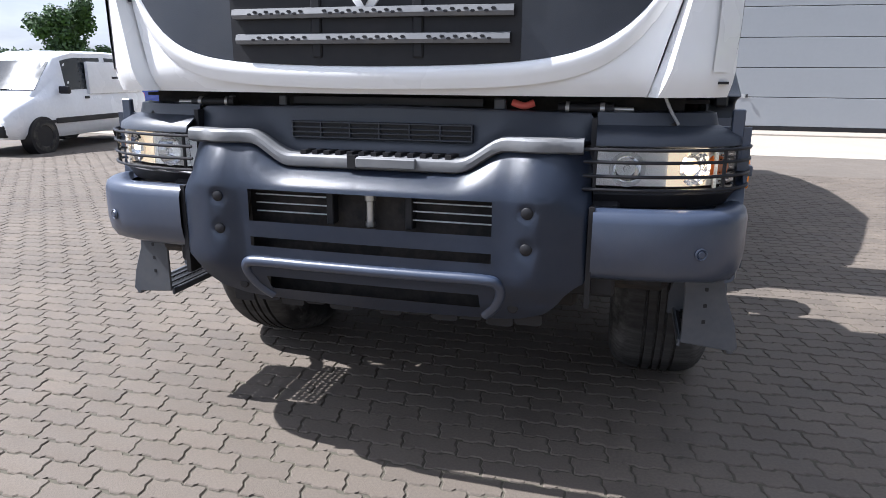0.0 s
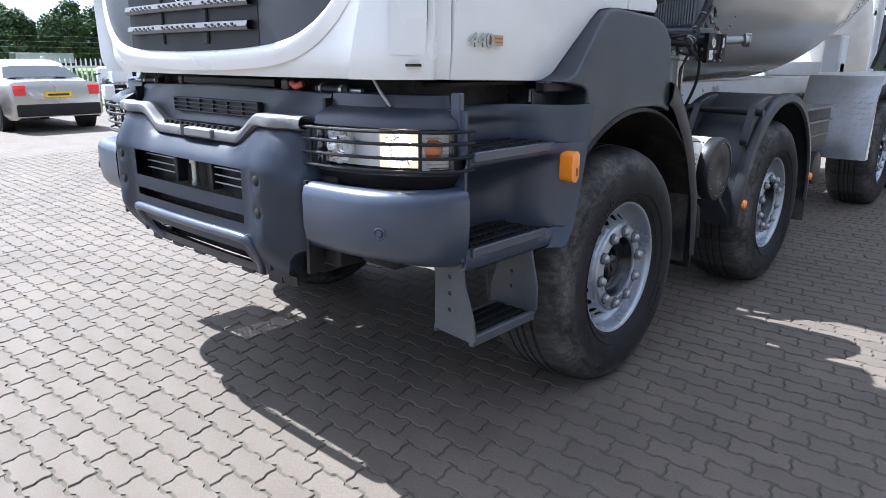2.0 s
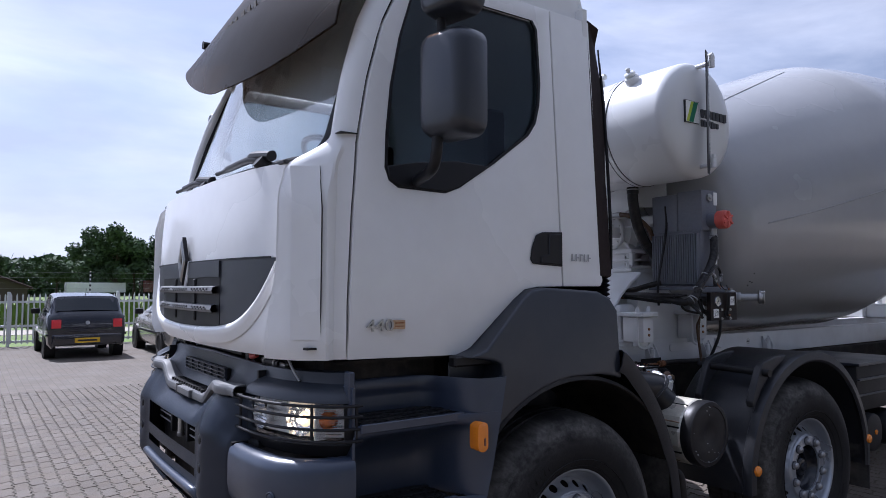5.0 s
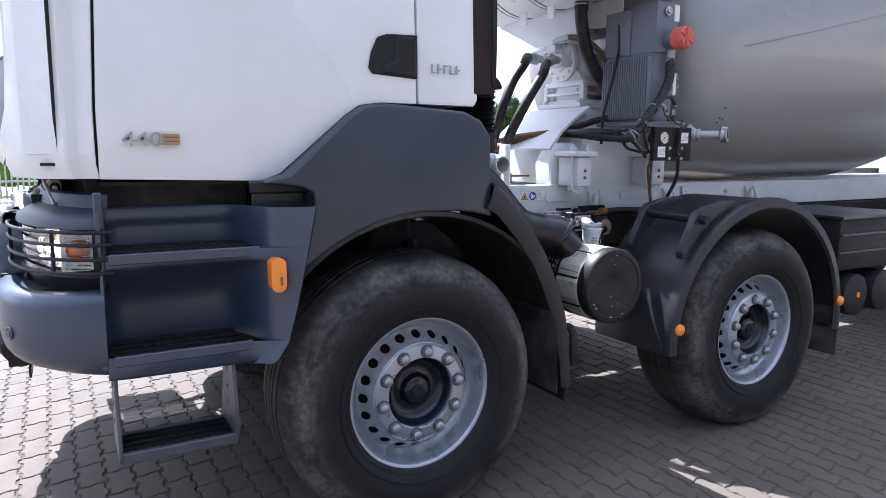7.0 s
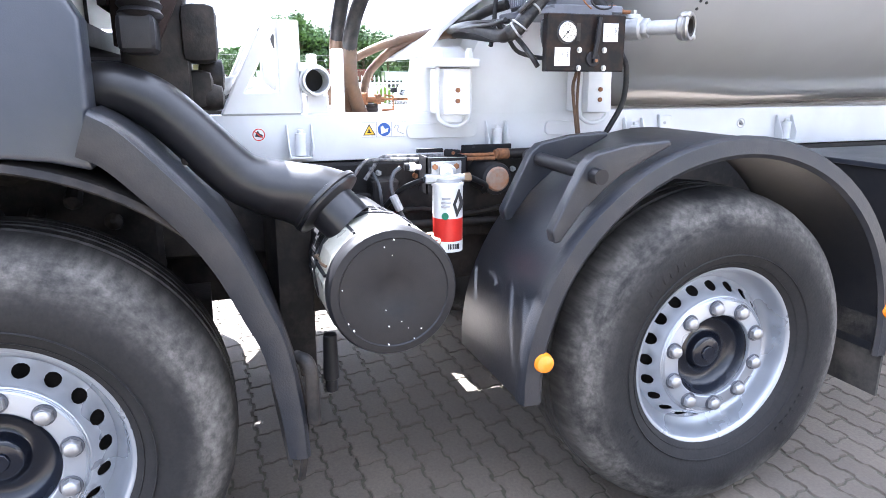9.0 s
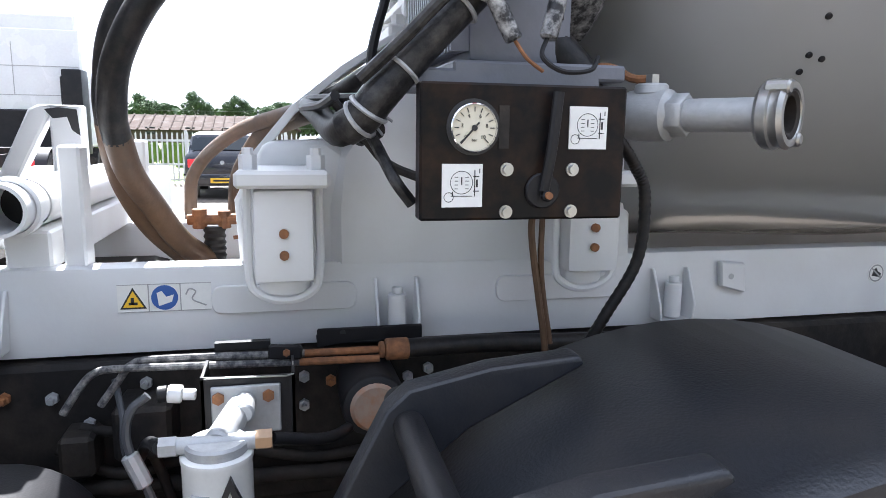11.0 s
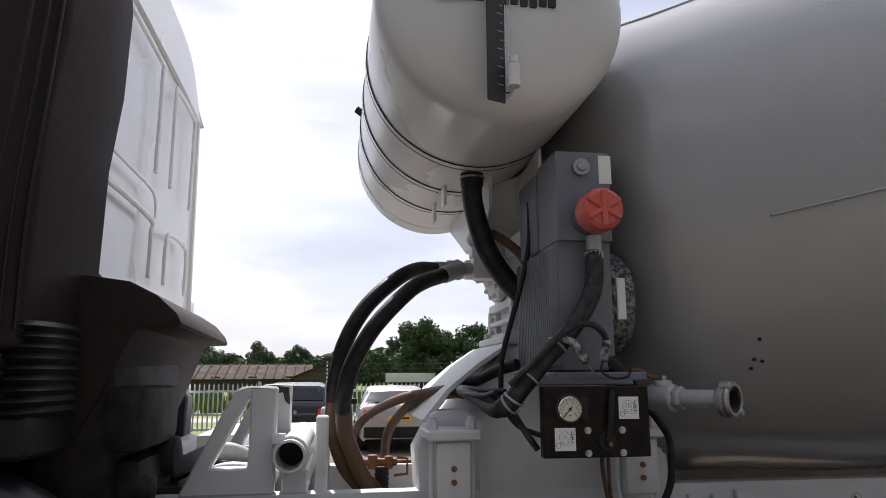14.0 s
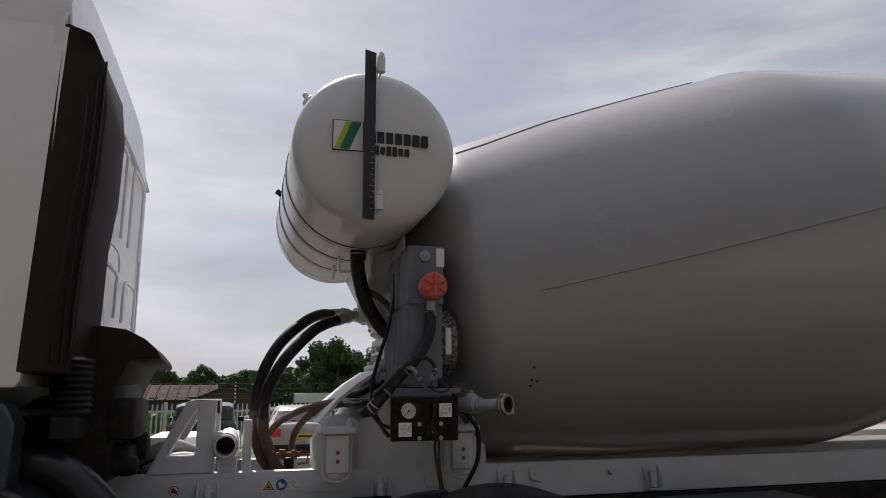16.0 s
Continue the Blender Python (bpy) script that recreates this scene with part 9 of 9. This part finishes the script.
def build_fence():
    f = thing("fence", "white steel palisade fence along the yard edge", "fence")
    x = -18.9
    post = None
    y = -30.0
    while y <= 40.1:
        if post is None:
            post = part("post", boxed((x - 0.04, x + 0.04, y - 0.04, y + 0.04, -0.05, 1.50)), FENCE, f, bevel=0.006)
            first = y
        else:
            o = new("post", post.data)
            o.parent = f
            o.location = (0, y - first, 0)
        y += 2.75
    for z in (0.12, 0.55, 1.22):
        part("rail", boxed((x - 0.02, x + 0.02, -30, 40, z - 0.03, z + 0.03)), FENCE, f)
    near = None
    y, n = -6.0, 0
    while n < 210:
        if near is None:
            bm = boxed((x + 0.021, x + 0.036, y - 0.022, y + 0.022, 0.06, 1.40))
            plate(bm, [(y - 0.022, 1.40), (y + 0.022, 1.40), (y, 1.46)], "x", x + 0.021, x + 0.036)
            near = part("pale", bm, FENCE, f, smooth=0)
            y0 = y
        else:
            o = new("pale", near.data)
            o.parent = f
            o.location = (0, y - y0, 0)
        y += 0.137
        n += 1
    bm = bmesh.new()
    yy = -30.0
    while yy < 40:
        if not (-6.05 < yy < y - 0.06):
            box(bm, x + 0.021, x + 0.036, yy - 0.022, yy + 0.022, 0.06, 1.44)
        yy += 0.137
    part("far_pales", bm, FENCE, f, smooth=0)["kind"] = "stuff"
    for k in range(7):
        yy = -14.25 + 8.25 * k
        bm = cyls(((x, yy, 1.44), (x, yy, 2.10), 0.022), n=8)
        part("wire_post", bm, STICKER, f, "black and white wire post")
        split("post_band", cyls(*[((x, yy, 1.53 + 0.12 * j), (x, yy, 1.59 + 0.12 * j), 0.024) for j in range(5)], n=8), INK, f)
    for z in (1.6, 1.75, 1.9, 2.05):
        split("wire", tubes(([(x, -30, z), (x, 40, z)], 0.003), smooth=False, n=4), STEEL, f)


build_fence()


def build_far():
    tagged(part("path", boxed((-27.5, -24.6, -200, 200, -0.05, -0.035)), CONCRETE, smooth=0), "pale paved path through the grass", "path", kind="structure")
    # tall grass stands
    bm = bmesh.new()
    rng = random.Random(5)
    for k in range(9000):
        gx, gy = rng.uniform(-55, -28), rng.uniform(-60, 70)
        h, a = rng.uniform(0.25, 0.75), rng.uniform(0, 6.28)
        dx, dy = 0.16 * math.cos(a), 0.16 * math.sin(a)
        vs = [bm.verts.new(p) for p in ((gx - dx, gy - dy, -0.05), (gx + dx, gy + dy, -0.05), (gx + dx * 0.6 + 0.08, gy + dy * 0.6, h), (gx - dx * 0.5 + 0.1, gy - dy * 0.5, h * 0.8))]
        bm.faces.new(vs)
    tagged(part("tall_grass", bm, GRASS, smooth=0), "tall green meadow grass beyond the fence", "grass", kind="stuff")
    # far barn with a low red-brown roof, its dark gable towards the yard
    def barn(name, label, x, y, length, depth, eave, ridge):
        b = thing(name, label, "house", at=(x, y, 0))
        part("wall", boxed((-depth / 2, depth / 2, -length / 2, length / 2, -0.05, eave)), BRICK, b)
        for s in (1, -1):
            bm = bmesh.new()
            skin(bm, [[(s * (depth / 2 + 0.5), yy, eave - 0.1), (0, yy, ridge)] for yy in span(-length / 2 - 0.4, length / 2 + 0.4, 2)], 0.15)
            part("roof", bm, ROOF, b)
            n = max(8, int(length / 1.1))
            bm = bmesh.new()
            for k in range(n):
                yy = -length / 2 + length * (k + 0.5) / n
                tube(bm, [(s * (depth / 2 + 0.5), yy, eave - 0.02), (s * 0.05, yy, ridge + 0.06)], 0.09, n=5, smooth=False)
            part("tile_ridge", bm, ROOF, b)["kind"] = "stuff"
        for yy in (-length / 2, length / 2):
            bm = plated([(-depth / 2, eave - 0.05), (depth / 2, eave - 0.05), (0, ridge - 0.05)], "y", yy - 0.1, yy + 0.1)
            part("gable", bm, BRICK, b)
        for k in range(4):
            yy = -length / 2 + length * (k + 0.5) / 4
            part("window", boxed((depth / 2 - 0.05, depth / 2 + 0.04, yy - 0.5, yy + 0.5, 0.9, 1.7)), CAR_GLASS, b)
        return b
    barn("barn", "long low brick barn with dark brown tiled roof", -86, -9.5, 17, 9, 1.5, 3.15)
    g = barn("farmhouse", "brick farmhouse with dark gable and tiled roof", -84, 1.0, 7, 7, 1.5, 3.05)
    g.rotation_euler = (0, 0, radians(90))
    # parked vehicles far off behind the field
    rng = random.Random(9)
    for k in range(9):
        c = (CAR_WHITE, CAR_RED, CAR_WHITE, CAR_DARK)[k % 4]
        v = thing("trailer", "far parked trailer behind the field", "trailer", "trailers behind the field", at=(-88 + rng.uniform(-4, 4), 12 + 8.5 * k, 0))
        part("box", boxed((-1.2, 1.2, -3.2, 3.2, 0.9, 2.1 + 0.3 * (k % 2))), c, v, bevel=0.05)
        split("wheel", cyls(((-1.2, 1.8, 0.4), (1.2, 1.8, 0.4), 0.45), ((-1.2, -1.8, 0.4), (1.2, -1.8, 0.4), 0.45)), RUBBER, v)
        part("chassis", boxed((-1.0, 1.0, -3.2, 3.2, 0.7, 0.9)), DARK, v)


build_far()


def build_tree(seed, h, spread):
    """A tree: tapered trunk, limbs, and a crown of leaf clumps with gaps."""
    rng = random.Random(seed)
    t = thing("tree", "tall leafy broadleaf tree with a dense dark green crown", "tree", "trees behind the field")
    bm = tubes(([(0, 0, -0.1), (0.1, 0.05, h * 0.25), (-0.05, 0.1, h * 0.5), (0.05, 0, h * 0.8)], (0.022 * h + 0.12, 0.06)), n=10)
    limbs = []
    for k in range(11):
        a = rng.uniform(0, 6.28)
        z0 = h * rng.uniform(0.22, 0.66)
        r = spread * rng.uniform(0.45, 0.95) * (1.0 if z0 < h * 0.5 else 0.7)
        tip = Vector((r * math.cos(a), r * math.sin(a), z0 + h * rng.uniform(0.12, 0.3)))
        tube(bm, [(0, 0, z0), (tip.x * 0.5, tip.y * 0.5, z0 + (tip.z - z0) * 0.65), tip], (0.10, 0.03), n=6, per=4)
        limbs.append(tip)
    part("trunk", bm, BARK, t)
    bm = bmesh.new()
    centres = [(p, rng.uniform(0.24, 0.40) * spread) for p in limbs]
    for k in range(14):
        a, z = rng.uniform(0, 6.28), rng.uniform(0.32, 0.97)
        rr = spread * math.sqrt(max(0.02, 1 - ((z - 0.58) / 0.44) ** 2)) * rng.uniform(0.3, 0.85)
        centres.append((Vector((rr * math.cos(a), rr * math.sin(a), h * z)), rng.uniform(0.22, 0.36) * spread))
    verts, faces = [], []
    for c, r in centres:
        for k in range(300):
            d = Vector((rng.gauss(0, 1), rng.gauss(0, 1), rng.gauss(0, 0.85))).normalized()
            p = c + d * r * rng.uniform(0.55, 1.08)
            s = rng.uniform(0.16, 0.34) * (spread / 4.5)
            u = Vector((rng.gauss(0, 1), rng.gauss(0, 1), rng.gauss(0, 0.6))).normalized()
            w = u.cross(d).normalized() if abs(u.dot(d)) < 0.98 else u.orthogonal()
            i = len(verts)
            verts += [p - u * s, p - w * s * 0.7 + d * s * 0.2, p + u * s, p + w * s * 0.7 + d * s * 0.2]
            faces.append((i, i + 1, i + 2, i + 3))
    bm.free()
    me = bpy.data.meshes.new("crown")
    me.from_pydata(verts, [], faces)
    me.materials.append(FOLIAGE)
    cr = new("crown", me)
    cr.parent = t
    return t


def build_trees():
    rng = random.Random(21)
    kinds = [build_tree(31, 11.5, 4.6), build_tree(32, 9.5, 4.2), build_tree(33, 13.0, 5.0)]
    spots = [(-91, 12.2, 8.4), (-90, 14.6, 9.0), (-92, 17.0, 7.4), (-90, 20.6, 8.2), (-91, 23.2, 8.8), (-93, 27, 7.6), (-90, 32, 8.5), (-92, 38, 8.9), (-88, 45, 9), (-90, 53, 9.5), (-86, 62, 9.5), (-95, 8.5, 5.2), (-97, 5.0, 4.8), (-98, 1.5, 5.4), (-100, -3, 5.8), (-102, -9, 6.2), (-100, -15, 6.0), (-103, -21, 6.5), (-101, -29, 7.0), (-105, -36, 7.5), (-98, -45, 8), (-104, -55, 8.5), (-72, 76, 10), (-56, 86, 10), (-30, 95, 11)]
    full = (11.5, 9.5, 13.0)
    used = set()
    for k, (x, y, h) in enumerate(spots):
        i = k % 3
        s = h / full[i]
        m = pose(x, y, -0.05, 0, 0, rng.uniform(0, 360)) @ Matrix.Diagonal((s, s, s * rng.uniform(0.92, 1.05), 1))
        if i not in used:
            used.add(i)
            kinds[i].matrix_basis = m
        else:
            o = copy_thing(kinds[i], m)
            o.matrix_basis = m
    bm = bmesh.new()
    rng = random.Random(4)
    verts, faces = [], []
    for k in range(26000):
        y = rng.uniform(-160, 190)
        top = 5.5 + 2.2 * noise.noise((y * 0.05, 0, 0)) + 1.2 * noise.noise((y * 0.21, 3, 0))
        x = -128 + rng.uniform(-3, 3)
        p = Vector((x, y, rng.uniform(0.0, max(2.0, top))))
        s = rng.uniform(0.5, 1.0)
        u = Vector((rng.gauss(0, 0.5), rng.gauss(0, 1), rng.gauss(0, 0.8))).normalized() * s
        w = Vector((rng.gauss(0, 1), 0.3, 1)).normalized() * s * 0.7
        i = len(verts)
        verts += [p - u, p - w, p + u, p + w]
        faces.append((i, i + 1, i + 2, i + 3))
    bm.free()
    me = bpy.data.meshes.new("far_wood")
    me.from_pydata(verts, [], faces)
    me.materials.append(FOLIAGE)
    tagged(new("far_wood", me), "far belt of green woodland on the horizon", "woodland", kind="stuff")


build_trees()


def build_second_truck():
    t = thing("tractor_truck", "white tractor truck parked across the yard, seen from its back", "truck", at=(-16.5, -2.9, 0))
    t.rotation_euler = (0, 0, radians(90))
    # own frame: cab back wall faces -y
    bm = boxed((-1.2, 1.2, 0.0, 2.1, 1.05, 3.85))
    c = part("cab", bm, CAR_WHITE, t, bevel=0.12, seg=3)
    part("roof_spoiler", plated([(0.02, 3.75), (1.9, 3.75), (1.5, 4.10), (0.05, 4.18)], "x", -1.1, 1.1), CAR_WHITE, t, bevel=0.05)
    for sx in (1, -1):
        part("air_deflector", boxed((min(sx * (0.80 if sx > 0 else 1.15), sx * 1.25), max(sx * (0.80 if sx > 0 else 1.15), sx * 1.25), -0.30, 0.3, 0.9, 2.9)), BLACK if sx > 0 else CAR_WHITE, t, bevel=0.06, seg=2)
        part("side_window", boxed((min(sx * 1.19, sx * 1.212), max(sx * 1.19, sx * 1.212), 1.1, 1.9, 2.15, 2.9)), CAR_GLASS, c)
        part("mirror", boxed((min(sx * 1.3, sx * 1.52), max(sx * 1.3, sx * 1.52), 1.9, 2.05, 2.1, 2.85)), BLACK, t, bevel=0.05)
        part("mirror_arm", cyls(((sx * 1.15, 1.95, 2.75), (sx * 1.42, 1.97, 2.75), 0.03), n=8), BLACK, t)
        for y in (-2.6, 1.3):
            bm = bmesh.new()
            revolve(bm, [(0.3, -0.16), (0.5, -0.16), (0.52, 0), (0.5, 0.16), (0.3, 0.16), (0.28, 0.05), (0, 0.08)], (sx * 1.03, y, 0.52), (sx, 0, 0), 32)
            part("wheel", bm, RUBBER, t)
        bm = bmesh.new()
        band(bm, -2.6, 0.52, [(0.62, sx * 0.8), (0.62, sx * 1.22)], 15, 165)
        part("mudguard", bm, BLACK, t)
        part("tail_lamp", boxed((min(sx * 0.7, sx * 1.1), max(sx * 0.7, sx * 1.1), -3.5, -3.44, 0.75, 0.9)), TAIL, t)
    part("chassis", boxed((-0.42, -0.34, -3.5, 2.0, 0.75, 1.0), (0.34, 0.42, -3.5, 2.0, 0.75, 1.0), (-0.42, 0.42, -3.5, -3.4, 0.75, 1.0)), DARK, t)
    part("back_panel", boxed((0.72, 1.14, -0.12, 0.02, 1.25, 2.75), (-1.15, 0.72, -0.16, 0.0, 0.9, 1.95)), BLACK, t, bevel=0.03)
    split("wall_seam", boxed((-1.12, 0.78, -0.006, 0.004, 2.28, 2.30), (-1.12, 1.12, -0.006, 0.004, 2.95, 2.97), (-0.30, -0.285, -0.006, 0.004, 2.30, 3.5)), GALV, c)
    part("coupling_plate", cyls(((0, -2.2, 1.0), (0, -2.2, 1.12), 0.5)), DARK, t)
    split("side_tank", boxed((0.5, 1.2, -1.6, -0.3, 0.45, 1.0), (-1.2, -0.5, -1.6, -0.3, 0.45, 1.0)), ALU, t, bevel=0.08, seg=3)
    part("number_plate", boxed((-0.26, 0.26, -3.53, -3.5, 0.8, 0.91)), YELLOW, t)


build_second_truck()


def build_garage():
    y = 17.05
    g = thing("workshop_building", "large workshop with grey sectional doors", "building", at=(0, 0, 0))
    # wall around and above, in pieces butted end to end
    part("wall", boxed((0.75, 1.45, y, y + 12, -0.05, 6.5), (1.45, 14.0, y, y + 12, 4.6, 6.5), (14.0, 30, y, y + 12, -0.05, 6.5), (1.45, 14.0, y + 3, y + 12, -0.05, 4.6)), WALL, g)
    part("roof_edge", boxed((1.0, 30.2, y - 0.2, y + 12, 6.5, 6.8)), GARAGE, g)
    d = part("sectional_door", boxed((1.45, 14.0, y + 0.16, y + 0.2, 0.0, 4.6)), BLACK, g, "grey sectional door")
    z = 0.16
    while z < 4.5:
        p = part("panel", boxed((1.46, 13.99, y + 0.10, y + 0.16, z + 0.006, min(4.59, z + 0.715))), GARAGE, d, bevel=0.006)
        z += 0.725
    part("door_seal", boxed((1.46, 13.99, y + 0.09, y + 0.16, 0.06, 0.158)), BLACK, d)
    hd = part("door_handle", boxed((3.42, 3.56, y + 0.085, y + 0.10, 0.86, 0.96)), GALV, d)
    part("handle_grip", cyls(((3.60, y + 0.05, 0.87), (3.60, y + 0.05, 0.95), 0.02), ((3.60, y + 0.1, 0.91), (3.60, y + 0.05, 0.91), 0.015), n=10), BLACK, d)
    part("sill", boxed((1.2, 16, y - 0.9, y + 0.1, -0.05, 0.055)), CONCRETE, g, bevel=0.02)
    # pillar of white bricks
    first = None
    for r in range(24):
        for c in range(2):
            x0, z0 = 0.80 + 0.28 * c + (0.0 if r % 2 else 0.0), 0.0 + 0.105 * r
            if first is None:
                first = part("brick", boxed((x0, x0 + 0.265, y - 0.05, y - 0.005, z0, z0 + 0.09)), WHITE_BRICK, g, smooth=0)
            else:
                o = new("brick", first.data)
                o.parent = g
                o.location = (0.28 * c, 0, 0.105 * r)
    # fire extinguisher
    e = thing("fire_extinguisher", "red fire extinguisher on a white brick pillar", "extinguisher")
    part("cylinder", cyls(((1.31, y - 0.14, 0.85), (1.31, y - 0.14, 1.30), 0.085), n=20), RED, e, bevel=0.03, seg=2)
    part("valve", cyls(((1.31, y - 0.14, 1.30), (1.31, y - 0.14, 1.38), 0.03), ((1.26, y - 0.14, 1.37), (1.39, y - 0.14, 1.40), 0.015), n=10), BLACK, e)
    part("hose", tubes(([(1.34, y - 0.14, 1.36), (1.43, y - 0.16, 1.25), (1.41, y - 0.15, 0.95)], 0.012)), BLACK, e)
    part("bracket", boxed((1.24, 1.38, y - 0.06, y - 0.04, 1.0, 1.1)), STEEL, e)
    s = thing("speed_sign", "round white speed limit sign with red rim reading 10", "sign")
    bm = bmesh.new()
    revolve(bm, [(0.0, 0.0), (0.20, 0.0), (0.20, 0.012), (0.0, 0.012)], (2.06, y + 0.082, 1.93), (0, 1, 0), 36)
    part("disc", bm, RED, s)
    bm = bmesh.new()
    revolve(bm, [(0.0, -0.004), (0.152, -0.004), (0.152, 0.002)], (2.06, y + 0.082, 1.93), (0, 1, 0), 36)
    part("face", bm, STICKER, s)
    lettering("digits", "10", INK, s, 0.23, facing_front(2.06, y + 0.076, 1.93), 0.002, 0.95, 0.004)
    w = part("small_sign", boxed((1.10, 1.22, y - 0.065, y - 0.052, 1.55, 1.67)), RED, g)
    # glazed entrance beside the doors, with a ramp rail
    split("entrance_frame", boxed((-1.2, -1.12, y + 0.6, y + 0.7, 0, 5.2), (-0.1, -0.02, y + 0.6, y + 0.7, 0, 5.2), (0.30, 0.38, y + 0.6, y + 0.7, 0, 5.2), (0.67, 0.75, y + 0.6, y + 0.7, 0, 5.2), (-1.2, 0.75, y + 0.6, y + 0.7, 2.5, 2.6), (-1.2, 0.75, y + 0.6, y + 0.7, 5.1, 5.2), (-1.2, 0.75, y + 0.6, y + 0.7, 1.2, 1.26)), FENCE, g)
    part("entrance_glass", boxed((-1.2, 0.75, y + 0.64, y + 0.66, 0.0, 5.1)), CAR_GLASS, g)
    split("entrance_wall", boxed((-14.0, -1.2, y + 0.5, y + 12, -0.05, 6.5), (-1.2, 0.75, y + 0.5, y + 12, 5.2, 6.5), (-1.2, 0.75, y + 5, y + 12, -0.05, 5.2)), WALL, g)
    r = thing("stair_rail", "pale metal stair with handrail beside the entrance", "railing")
    split("handrail", tubes(([(0.95, y - 0.5, 0.0), (0.95, y - 0.5, 0.95), (1.08, y + 0.3, 2.3)], 0.025), ([(0.75, y - 0.5, 0.0), (0.75, y - 0.5, 0.95), (0.85, y + 0.3, 2.3)], 0.025), smooth=False), FENCE, r)
    for k in range(8):
        part("tread", boxed((0.74, 1.06, y - 0.48 + 0.1 * k, y - 0.36 + 0.1 * k, 0.1 + 0.17 * k, 0.14 + 0.17 * k)), GALV, r)
    part("bin", cyls(((0.55, y - 0.3, 0.0), (0.55, y - 0.3, 0.95), 0.2), n=16), BLACK, g)
    part("yard_slab", boxed((-14, 30, 11.6, y - 0.05, -0.03, 0.004)), CONCRETE, g)


build_garage()



# ---- single pavers, last ----
def build_pavers():
    L, W, gap = 0.228, 0.114, 0.0075
    def outline(x0, x1, y0, y1, cx):
        """Interlocking paver: notched ends and wavy long sides that fit the next row."""
        z, a = 0.008, 0.0065
        wave = lambda x: a * (1 if int(math.floor((x - cx) / (L / 4))) % 2 else -1)
        xs = [x0 + (x1 - x0) * t for t in (0.06, 0.22, 0.28, 0.47, 0.53, 0.72, 0.78, 0.94)]
        low = [(x, y0 + wave(x)) for x in xs]
        top = [(x, y1 + wave(x)) for x in reversed(xs)]
        p, q = y0 + (y1 - y0) * 0.36, y0 + (y1 - y0) * 0.64
        return [(x0 + z, y0 + 0.003)] + low + [(x1 + z, y0 - 0.003 + 0.006), (x1 + z, p), (x1 - z, q), (x1 - z, y1 - 0.003)] + top + [(x0 - z, y1 - 0.003), (x0 - z, q), (x0 + z, p)]
    def solid(cx, cy, dz, tilt):
        o = outline(cx - L / 2 + gap / 2, cx + L / 2 - gap / 2, cy - W / 2 + gap * 0.6, cy + W / 2 - gap * 0.6, cx)
        c = 0.0038
        top, low = [], []
        for x, y in o:
            sx = c * max(-1, min(1, (cx - x) / (0.44 * L)))
            sy = c if y < cy else -c
            top.append((x + sx, y + sy, dz + tilt[0] * (x - cx) + tilt[1] * (y - cy)))
            low.append((x, y, dz - 0.0045))
        deep = [(x, y, -0.012) for x, y, _ in low]
        n = len(o)
        vs = top + low + deep
        fs = [tuple(range(n))]
        for j in range(n):
            k = (j + 1) % n
            fs.append((j, n + j, n + k, k))
            fs.append((n + j, 2 * n + j, 2 * n + k, n + k))
        return vs, fs
    rng = random.Random(77)
    shared = []
    for k in range(6):
        vs, fs = solid(0, 0, 0, (rng.uniform(-0.006, 0.006), rng.uniform(-0.012, 0.012)))
        me = bpy.data.meshes.new("paver")
        me.from_pydata([v if v[2] > -0.02 else v for v in vs], [], fs)
        me.materials.append(PAVER)
        shared.append(me)
    verts, faces = [], []
    rows = int(round((PY1 - PY0) / W))
    cols = int(round((PX1 - PX0) / L))
    for r in range(rows):
        cy = PY0 + (r + 0.5) * W
        for q in range(cols + 1):
            cx = PX0 + (q + (0.5 if r % 2 else 0.05)) * L + 0.025
            if cx < PX0 or cx > PX1:
                continue
            dz = rng.uniform(-0.0015, 0.0015)
            if -1.35 < cx < 0.75 and -1.15 < cy < 0.42:
                ob = new("paver", shared[rng.randrange(6)])
                ob.parent = pavement
                ob.location = (cx, cy, dz)
                if rng.random() < 0.5:
                    ob.rotation_euler = (0, 0, math.pi)
                continue
            vs, fs = solid(cx, cy, dz, (rng.uniform(-0.006, 0.006), rng.uniform(-0.012, 0.012)))
            i = len(verts)
            verts += vs
            faces += [tuple(v + i for v in f) for f in fs]
    me = bpy.data.meshes.new("pavers")
    me.from_pydata(verts, [], faces)
    me.materials.append(PAVER)
    ob = new("pavers", me)
    ob.parent = pavement
    ob["kind"] = "stuff"


build_pavers()
